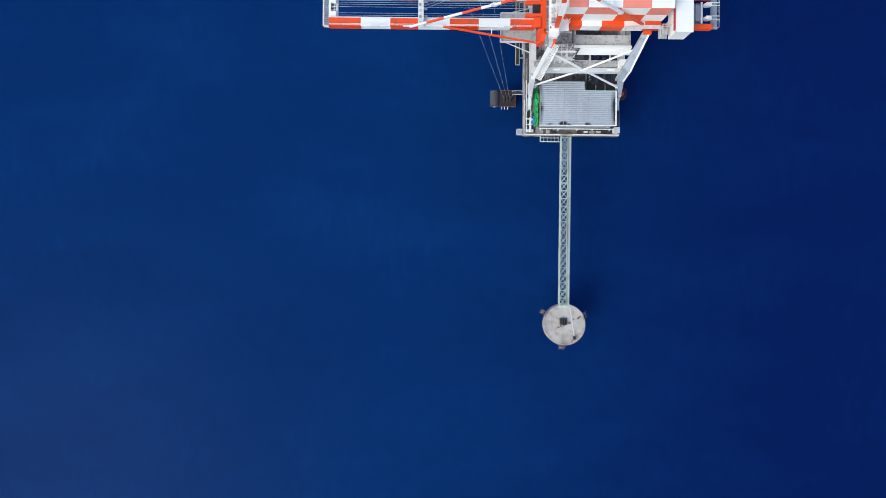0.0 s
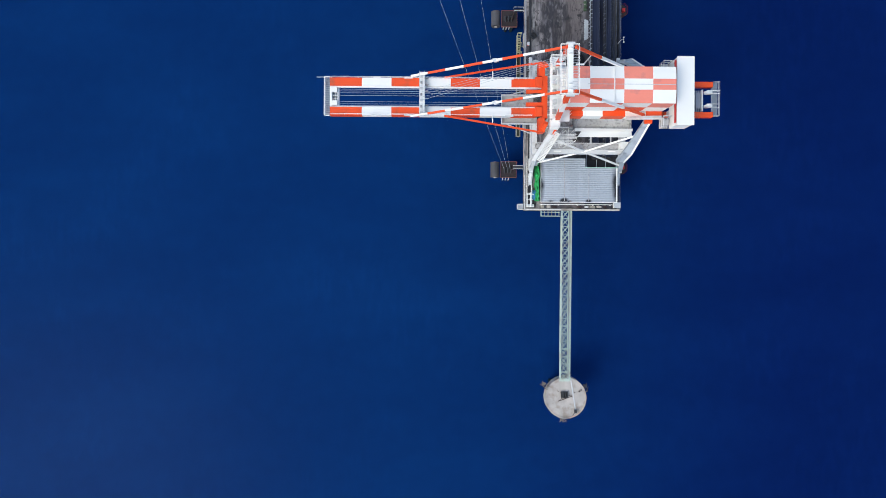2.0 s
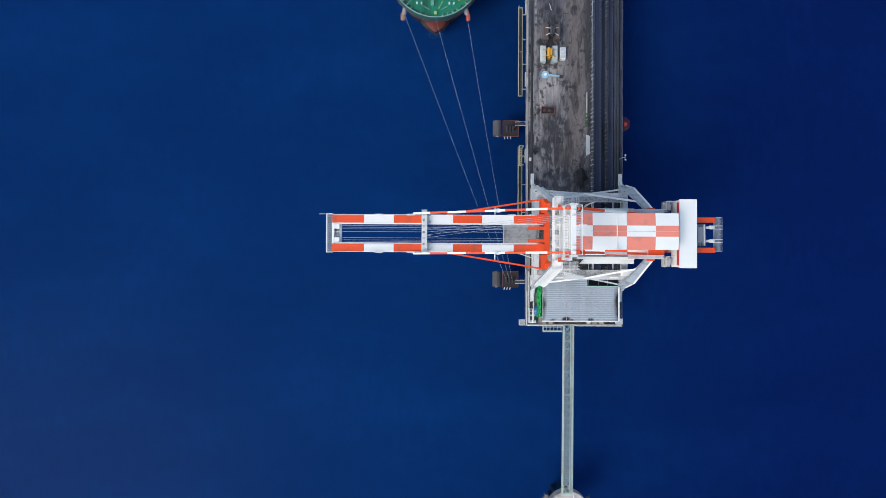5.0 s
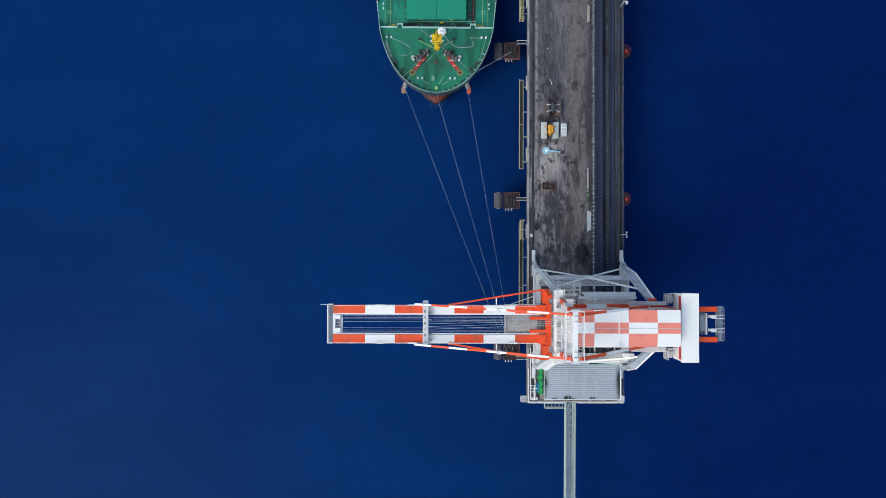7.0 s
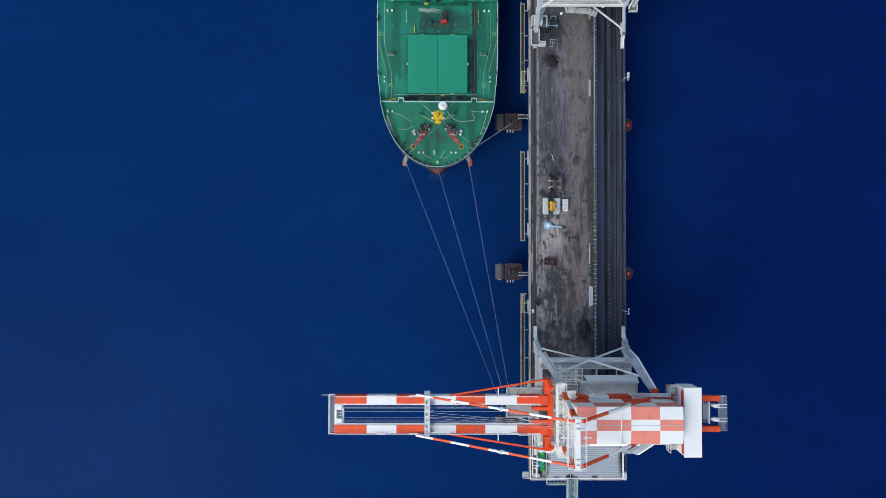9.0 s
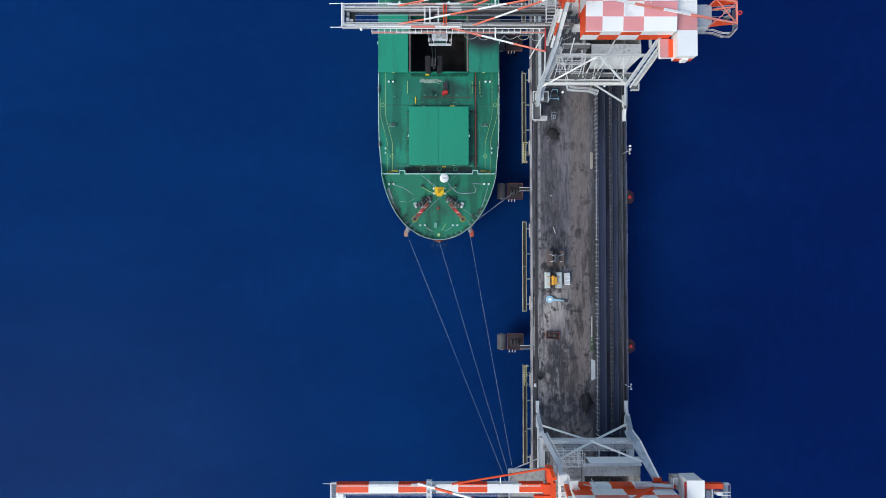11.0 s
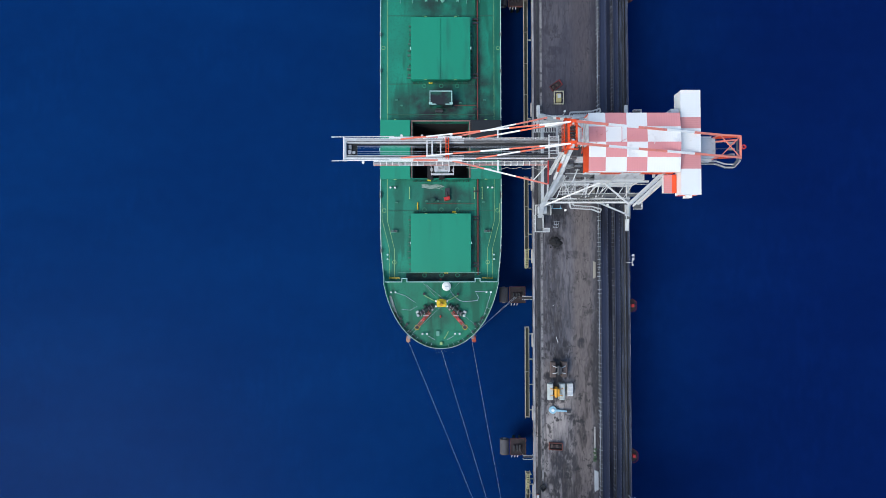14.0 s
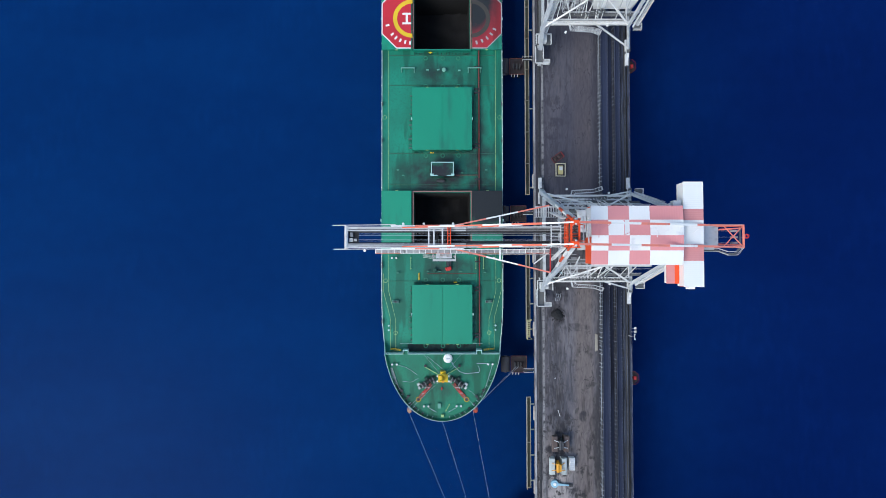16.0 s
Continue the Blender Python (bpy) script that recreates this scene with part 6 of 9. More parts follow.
    for y in (131.0, 147.55, 155.9, 172.6, 182.7, 200.4, 209.7):
        x = hx0
        while x < hx1:
            s.box(x, x + random.uniform(0.1, 0.35), y - 0.1, y + random.uniform(0.05, 0.3), DECK, DECK + random.uniform(0.4, 0.9))
            x += random.uniform(0.35, 1.0)
    tagged(part("hatch_cleat", s, mat("grimy_green_cleat", (0.02, 0.085, 0.06), 0.7, var=0.4, fine=5), ship, "grimy green wedges and cleats along the hatch ends"), kind="stuff")
    s = Shape()
    for y0, y1 in (holds[0], holds[2]):
        for x, d in ((hx0 - 0.5, -1), (hx1 + 0.5, 1)):
            y = y0 + 0.3
            while y < y1:
                s.box(min(x, x + d * random.uniform(0.3, 1.0)), max(x, x + d * 0.3), y, y + random.uniform(0.15, 0.45), DECK + 0.4, DECK + random.uniform(0.9, 1.6))
                y += random.uniform(0.7, 1.9)
    tagged(part("hatch_cleat", s, mat("grey_green_cleat", (0.06, 0.15, 0.12), 0.6), ship, "grey-green cleats along the hatch sides"), kind="stuff")
    # raised stores platform with a pale rim
    p = part("stores_platform", Shape().box(-4.95, 0.95, 176.0, 179.5, DECK, DECK + 3.6), deck_green, ship, "square raised deck house with a pale turquoise rim")
    z = DECK + 3.605
    part("rim", Shape().box(-5.0, 1.0, 179.40, 179.60, z, z + 0.3).box(-5.0, -3.2, 175.90, 176.10, z, z + 0.3).box(-0.8, 1.0, 175.90, 176.10, z, z + 0.3).box(-5.0, -4.8, 176.12, 179.38, z, z + 0.3).box(0.8, 1.0, 176.12, 179.38, z, z + 0.3).box(-5.2, -4.3, 176.00, 176.50, z, z + 0.2).box(0.3, 1.2, 176.00, 176.50, z, z + 0.2), light_cyan, p)
    part("winch", Shape().box(-3.3, -1.7, 174.6, 175.6, DECK, DECK + 0.9).tube((-3.6, 175.0, DECK + 0.7), (-1.4, 175.0, DECK + 0.7), 0.4, 12), dark_steel, ship, "dark winch before the deck house")
    # coiled ropes in front of the open hold
    rnd = random.Random(5)
    for k in range(9):
        y, ph = 154.1 + 0.11 * k, rnd.uniform(0, 0.9)
        pts = [(-7.3 + 0.3 * i + rnd.uniform(0, 0.1), y + 0.13 * math.sin(i * 0.55 + ph) + 0.1 * math.sin(i * 0.21 + 2 * ph), DECK + 0.08) for i in range(18 + rnd.randint(-3, 4))]
        solo("slack_rope", Shape().line(pts, 0.06, 5), mat("grey_green_rope", (0.3, 0.4, 0.35), 0.9), pts[0], "slack grey rope lying in loops on the ship's deck", "rope", "slack ropes")
    t = thing("red_pump", (-0.4, 151.6, DECK), "red portable pump with a dark base on the ship's deck", "pump")
    part("body", Shape().turned(-0.35, 151.3, DECK + 0.004, DECK + 1.0, 1.7, 1.1, 15, taper=0.8), red_paint, t)
    part("base", Shape().box(-1.0, 0.3, 152.1, 154.0, DECK + 0.004, DECK + 0.9), dark_steel, t)
    part("hose", Shape().tube((-0.4, 153.0, DECK + 0.95), (-0.4, 151.7, DECK + 0.95), 0.25, 10), dark_steel, t)

    # ---- forecastle gear ----
    z = FORE
    m = part("foremast", Shape().tube((-1.9, 123.6, z), (-1.9, 123.6, z + 10.5), 0.5, 14, r2=0.3), yellow, ship, "yellow foremast with a lamp platform")
    part("mast_house", Shape().box(-2.6, -1.2, 122.9, 124.4, z, z + 1.6), yellow, m)
    part("mast_bracket", Shape().beam((-3.2, 123.3, z + 4.0), (-0.6, 123.3, z + 4.0), 0.3, 0.3).beam((-1.9, 122.6, z + 4.0), (-1.9, 124.1, z + 4.0), 0.35, 0.3), yellow, m)
    part("lamp_platform", Shape().box(-3.1, -0.7, 122.7, 124.6, z + 6.6, z + 6.75), yellow, m)
    for x0 in (-3.0, -1.5):
        part("lamp_box", Shape().box(x0, x0 + 0.75, 122.8, 124.4, z + 6.755, z + 7.6), yellow, m)
    for x, y in ((-3.35, 124.2), (-0.45, 124.2), (-3.35, 122.9), (-0.45, 122.9)):
        part("lamp", Shape().tube((x, y, z + 6.5), (x, y, z + 7.0), 0.22, 10), white, m, "small white lamp")
    part("mast_top", Shape().tube((-1.9, 123.6, z + 10.505), (-1.9, 123.6, z + 11.0), 0.33, 12), amber, m)
    part("mast_fork", Shape().beam((-1.9, 123.6, z + 8.0), (-2.8, 123.6, z + 9.6), 0.2, 0.2).beam((-1.9, 123.6, z + 8.0), (-1.0, 123.6, z + 9.6), 0.2, 0.2), yellow, m)
    for side in (-1, 1):
        part("mast_stay", Shape().beam((KEEL_X + side * 0.6, 123.2, z + 0.6), (KEEL_X + side * 4.6, 125.4, z + 0.4), 0.14, 0.2), line_yellow, m)
        part("stay_wire", Shape().tube((KEEL_X + side * 0.4, 124.1, z + 4.6), (KEEL_X + side * 5.3, 129.2, z + 0.8), 0.03, 5).tube((KEEL_X + side * 0.4, 123.5, z + 4.6), (KEEL_X + side * 9.4, 114.6, z + 0.9), 0.03, 5), wire_mat, m)
    d = part("round_cover", Shape().tube((-0.6, 127.7, z), (-0.6, 127.7, z + 0.7), 1.0, 22, r2=1.2).tube((-0.6, 127.7, z + 0.7), (-0.6, 127.7, z + 1.0), 1.2, 22, r2=0.8), white, ship, "round white covered drum")
    part("plate", Shape().box(-1.0, 0.0, 127.5, 127.9, z + 1.005, z + 1.03), grey_paint, d)
    for side in (-1, 1):
        c, s_ = math.cos(radians(-33 * side)), math.sin(radians(-33 * side))
        wx, wy = KEEL_X + side * 4.0, 121.45

        def along(k, q=0.0, wx=wx, wy=wy, c=c, s_=s_, side=side):
            """A place on the windlass: k metres outward along its shaft, q metres forward of it."""
            return wx + side * c * k + s_ * q, wy + side * s_ * k - c * q
        w = part("windlass", Shape().turned(wx, wy, z, z + 0.35, 4.9, 1.2, -33 * side), winch_green, ship, "dark windlass with chain gypsy and rope drums")
        for k, r, l, m in ((-2.1, 0.4, 0.45, winch_green), (-1.75, 0.58, 0.1, plate), (-1.3, 0.42, 0.6, dark_steel), (-0.9, 0.6, 0.1, plate), (-0.35, 0.62, 0.3, dark_steel), (0.15, 0.4, 0.4, winch_green),
                           (0.55, 0.6, 0.1, plate), (1.05, 0.44, 0.7, dark_steel), (1.5, 0.6, 0.1, plate), (1.95, 0.36, 0.5, winch_green), (2.5, 0.42, 0.55, grab_white)):
            (x0, y0), (x1, y1) = along(k - l / 2), along(k + l / 2)
            part("drum", Shape().tube((x0, y0, z + 0.9), (x1, y1, z + 0.9), r, 14), m, w)
        for k, q, lx, ly, h, m in ((2.2, -0.8, 0.9, 0.6, 1.0, grab_white), (-0.3, -1.0, 0.8, 0.7, 1.2, winch_green), (-1.5, 0.9, 0.5, 0.5, 0.8, plate), (1.2, 0.95, 0.35, 0.35, 1.0, light_cyan), (0.4, 0.8, 0.6, 0.3, 0.9, dark_steel)):
            x, y = along(k, q)
            part("gearbox", Shape().turned(x, y, z, z + h, lx, ly, -33 * side, taper=0.85), m, w)
        for k in (-1.9, -0.6, 0.8, 1.8):
            (x0, y0), (x1, y1) = along(k, -0.7), along(k, 0.8)
            part("bed_rail", Shape().beam((x0, y0, z + 0.42), (x1, y1, z + 0.42), 0.09, 0.12), grey_paint if k > 0 else winch_green, w)
        # chain in its red stopper and the hawse pipe
        a, b = Vector((KEEL_X + side * 2.9, 121.0, z + 0.5)), Vector((KEEL_X + side * 6.2, 117.1, z + 0.2))
        across = (b - a).cross(Vector((0, 0, 1))).normalized()
        for k in (-0.34, 0.34):
            part("chain_guard", Shape().beam(a + across * k, b.lerp(a, 0.12) + across * k, 0.13, 0.4), bright_red, ship, "red chain guard")
        link = Shape()
        for i in range(12):
            p, q = a.lerp(b, i / 12), a.lerp(b, (i + 0.8) / 12)
            link.beam(p, q, 0.4 if i % 2 else 0.14, 0.14 if i % 2 else 0.4)
        part("anchor_chain", link, mat("red_brown_chain", (0.3, 0.07, 0.055), 0.7, dirt=(0.5, 0.42, 0.38), dirty=0.3, dirt_scale=2.0), ship, "red-brown anchor chain")
        part("chain_stopper", Shape().turned(KEEL_X + side * 4.6, 119.0, z, z + 0.9, 0.9, 0.4, -50 * side), bright_red, ship)
        for k in (0.25, 0.62):
            p = a.lerp(b, k)
            part("guard_pin", Shape().tube((p.x - 0.45, p.y, z + 0.62), (p.x + 0.45, p.y, z + 0.62), 0.07, 8), white, ship)
        part("hawse_ring", Shape().ring(KEEL_X + side * 6.35, 116.85, z + 0.004, 0.55, 0.66, 0.25, 20), yellow, ship, "yellow hawse pipe ring")
        part("hawse_pipe", Shape().tube((KEEL_X + side * 6.35, 116.85, z + 0.004), (KEEL_X + side * 6.35, 116.85, z + 0.12), 0.54, 16), dark_steel, ship)
        x, y = KEEL_X + side * 8.7, 113.4
        an = part("anchor", Shape().beam((x, y + 0.9, 1.4), (x + side * 0.35, y - 0.9, -0.4), 0.5, 0.5).beam((x - side * 0.3, y - 0.7, -0.2), (x + side * 0.7, y - 0.6, -0.3), 0.45, 0.7).beam((x - side * 0.25, y - 0.8, -0.2), (x - side * 0.1, y + 0.3, 0.8), 0.22, 0.4).beam((x + side * 0.7, y - 0.7, -0.3), (x + side * 0.6, y + 0.5, 0.7), 0.22, 0.4), mat("red_oxide", (0.4, 0.07, 0.035), 0.7) if side > 0 else mat("worn_brown_oxide", (0.3, 0.17, 0.12), 0.7), ship, "red oxide anchor hung at the bow")
        part("hawse_bolster", Shape().tube((x - side * 0.5, y + 1.6, 2.0), (x - side * 0.15, y + 0.5, 0.6), 0.5, 16, r2=0.65), mat("grey_hull_bolster", (0.22, 0.22, 0.23), 0.7), ship)
        bollards(KEEL_X + side * 12.6, 126.15, white if side > 0 else white_old, z)
        bollards(KEEL_X + side * 4.3, 115.2, white_old, z)
        part("rope_line", Shape().tube((KEEL_X + side * 3.4, 114.6, z + 0.4), (KEEL_X + side * 1.6, 113.6, z + 0.4), 0.05, 6), rope_mat, ship)
        for dx, y in ((4.5, 125.7), (10.7, 119.2), (9.0, 117.7)):
            part("roller_fairlead", Shape().tube((KEEL_X + side * dx, y, z), (KEEL_X + side * dx, y, z + 0.7), 0.36, 12), dark_steel, ship)
        for k in range(6):
            y = 113.0 + 1.25 * k
            x = KEEL_X + side * (half_beam(y) - 0.75)
            part("fairlead", Shape().turned(x, y + 0.3, z, z + 0.6, 0.35, 0.5, 40 * side), dark_steel, ship)
    part("vent_hatch", Shape().box(-3.3, -2.5, 114.6, 115.9, z, z + 0.7), davit_green, ship, "dull pale green hatch box")
    part("vent_hatch", Shape().box(-2.4, -1.7, 112.3, 113.0, z, z + 0.8), line_yellow, ship)
    part("jack_staff", Shape().box(-1.25, -1.0, 113.9, 114.15, z, z + 0.55).box(-0.4, -0.2, 115.4, 115.6, z, z + 0.6).beam((-1.15, 113.9, z + 0.6), (-0.1, 115.8, z + 0.65), 0.11, 0.11), line_yellow, ship, "yellow stowed staff")
    part("red_box", Shape().box(-2.4, -2.05, 119.4, 120.0, z, z + 0.5), red_paint, ship)
    part("red_box", Shape().box(-2.4, -1.9, 129.25, 129.65, DECK + 0.08, DECK + 0.7), red_paint, ship)
    for pts, r in (([(0.2, 127.0), (1.0, 125.6), (2.6, 124.1), (4.0, 123.6), (7.6, 123.9), (7.9, 124.7), (7.0, 126.3), (10.4, 126.2)], 0.07), ([(11.2, 126.0), (9.9, 121.6), (8.2, 117.0)], 0.045),
                   ([(-14.0, 126.0), (-11.5, 125.2), (-8.8, 123.4)], 0.045), ([(-6.1, 128.2), (0.0, 123.2), (3.6, 120.3), (7.3, 117.4)], 0.03), ([(-9.9, 114.9), (-5.6, 119.0), (-2.4, 122.0), (1.4, 125.7)], 0.03), ([(-12.5, 121.6), (-10.2, 121.4), (-8.4, 122.4)], 0.035)):
        solo("deck_line_hose", Shape().line([(x, y, z + 0.08) for x, y in pts], r), rope_mat, (*pts[0], z), "pale hose or line lying loose on the forecastle", "hose", "loose lines")
    s = Shape()
    random.seed(3)
    for k in range(9):
        off = random.uniform(-0.5, 0.5)
        strip(s, [(-15.5 + off * 0.5, 125.2, z + 0.1), (-14.9 + off, 123.0, z + 0.15), (-14.2 + off * 0.7, 121.0, z + 0.1), (-13.7 + off * 0.5, 119.8, z + 0.1)], 0.14, 0.16)
    solo("rope_bundle", s, mat("faded_rope", (0.36, 0.42, 0.38), 0.9), (-14.5, 122.5, z), "long bundle of faded grey mooring rope on the forecastle", "rope")


def build_mooring():
    def line(a, b, sag, group, r=0.024):
        pts = [Vector(a).lerp(Vector(b), i / 14) - Vector((0, 0, sag * 4 * (i / 14) * (1 - i / 14))) for i in range(15)]
        s = Shape().line(pts, r)
        solo("mooring_line", s, rope_mat, a, "taut pale mooring line from the bow to a dolphin", "rope", group)
    hook = -2.4 + 0.6
    for x, y, hx, k in ((-10.8, 113.55, 18.0, 0), (-2.0, 111.1, 18.8, 2), (6.0, 113.8, 19.4, 4)):
        line((x, y, FORE + 0.9), (hx, 41.0 + 0.1 * k, hook), 1.4, "bow lines", 0.022)
    for k in (0, 0.7):
        line((8.5 + k, 116.8 + k, FORE + 0.9), (18.3 + 0.9 * k, 124.6, hook), 0.3, "breast lines", 0.04)


def build_foam():
    s = Shape()
    rnd = random.Random(21)
    for k in range(90):
        x, y = -2.0 + rnd.gauss(0, 1.4), 110.4 + rnd.gauss(0, 0.8)
        q = rnd.uniform(0.03, 0.1)
        s.turned(x, y, SEA + 0.012, SEA + 0.03, q * rnd.uniform(1.0, 3.5), q, rnd.uniform(0, 180))
    solo("foam", s, mat("thin_foam", (0.06, 0.12, 0.2), 0.8), (-2, 109.6, SEA), "thin specks of foam on the water at the bow", "foam", kind="stuff")


build_ship()
build_mooring()
build_foam()


# ---- ship unloaders ----
streaked_grey = mat("streaked_dark_grey_paint", (0.2, 0.195, 0.195), 0.7, var=0.45, stretch=(0.25, 3, 1), dirt=(0.06, 0.057, 0.058), dirty=0.55, dirt_scale=0.8)
bright_wire = mat("bright_steel_wire", (0.45, 0.49, 0.54), 0.5, 0.3)
# the rear leg's shaded side face, its shade put into the colour
leg_shade_grey = mat("shaded_leg_paint", (0.36, 0.4, 0.45), 0.6, var=0.12, dirt=(0.22, 0.25, 0.28), dirty=0.35, dirt_scale=0.8, stretch=(1, 1, 0.3))
stay_red = mat("sun_faded_orange_paint", (0.78, 0.16, 0.09), 0.55, var=0.1)
dusty_pale = mat("dusty_pale_hopper_plate", (0.62, 0.62, 0.62), 0.75, dirt=(0.4, 0.39, 0.38), dirty=0.4, dirt_scale=1.5)


def bogies(crane, yc, reach, x_west, x_east):
    for x in (x_west, x_east):
        for side in (-1, 1):
            y = yc + side * reach
            b = part("bogie", Shape().box(x - 0.42, x + 0.42, y - 3.4, y - 0.45, PIER + 0.9, PIER + 1.45).box(x - 0.42, x + 0.42, y + 0.45, y + 3.4, PIER + 0.9, PIER + 1.45).hexa([(x - 0.3, y - 2.4, PIER + 1.452), (x + 0.3, y - 2.4, PIER + 1.452), (x + 0.3, y + 2.4, PIER + 1.452), (x - 0.3, y + 2.4, PIER + 1.452)], [(x - 0.3, y - 0.8, PIER + 2.4), (x + 0.3, y - 0.8, PIER + 2.4), (x + 0.3, y + 0.8, PIER + 2.4), (x - 0.3, y + 0.8, PIER + 2.4)]), white_old, crane, "weathered white wheel bogie")
            for k in (-2.8, -1.4, 0.0, 1.4, 2.8):
                part("wheel", Shape().tube((x - 0.15, y + k, PIER + 0.58), (x + 0.15, y + k, PIER + 0.58), 0.375, 14), dark_steel, b)
            part("buffer", Shape().box(x - 0.2, x + 0.2, y + side * 3.42 - 0.25 * (side < 0), y + side * 3.42 + 0.25 * (side > 0), PIER + 1.0, PIER + 1.5), rubber, b)


def stair(crane, p, q, width, m, label="", rails=True):
    """A flight of open steel steps between two points, with treads and a guard rail."""
    p, q = Vector(p), Vector(q)
    way = q - p
    flat = Vector((way.x, way.y, 0))
    across = Vector((-flat.y, flat.x, 0)).normalized() * width / 2
    s = Shape()
    for k in (-1, 1):
        s.beam(p + across * k, q + across * k, 0.1, 0.25)
        if rails:
            s.beam(p + across * k + Vector((0, 0, 1)), q + across * k + Vector((0, 0, 1)), 0.08, 0.08)
    n = max(3, int(abs(way.z) / 0.45))
    for i in range(n + 1):
        c = p.lerp(q, i / n)
        s.beam(c - across, c + across, 0.28, 0.06)
    return part("stair", s, m, crane, label)


def gallery(crane, points, width, m, side=1, label=""):
    """A walkway with a guard rail on its outer side."""
    s = Shape()
    for a, b in zip(points, points[1:]):
        s.beam(a, b, width, 0.08)
    g = part("walkway", s, m, crane, label)
    r = Shape()
    for a, b in zip(points, points[1:]):
        a, b = Vector(a), Vector(b)
        w = b - a
        out = Vector((-w.y, w.x, 0)).normalized() * width / 2 * side
        r.rail([a + out, b + out], r=0.035, pitch=1.8)
    part("guard_rail", r, white_old, g)
    return g


def hopper(crane, x0, x1, y0, y1, z1, z0, m):
    cx, cy = (x0 + x1) / 2, (y0 + y1) / 2
    t = 0.25
    h = part("hopper", Shape().box(x0, x1, y0, y0 + t, z1, z1 + 2.4).box(x0, x1, y1 - t, y1, z1, z1 + 2.4).box(x0, x0 + t, y0 + t, y1 - t, z1, z1 + 2.4).box(x1 - t, x1, y0 + t, y1 - t, z1, z1 + 2.4), m, crane, "grey steel receiving hopper")
    s = Shape()
    lo = [(cx - 1.6, cy - 1.4, z0), (cx + 1.6, cy - 1.4, z0), (cx + 1.6, cy + 1.4, z0), (cx - 1.6, cy + 1.4, z0)]
    hi = [(x0, y0, z1), (x1, y0, z1), (x1, y1, z1), (x0, y1, z1)]
    s.add([*lo, *hi], [(i, (i + 1) % 4, 4 + (i + 1) % 4, 4 + i) for i in range(4)])
    part("chute", s, plate, h)
    part("grizzly", Shape().box(x0 + 1.0, x1 - 1.0, cy - 0.15, cy + 0.15, z1 + 0.5, z1 + 0.8).box(cx - 0.15, cx + 0.15, y0 + 0.5, y1 - 0.5, z1 + 0.3, z1 + 0.49), dark_steel, h)
    for x in (x0 + 0.3, x1 - 0.3):
        for y in (y0 + 0.3, y1 - 0.3):
            part("hopper_leg", Shape().box(x - 0.25, x + 0.25, y - 0.25, y + 0.25, 13.0, z1), grey_paint, h)


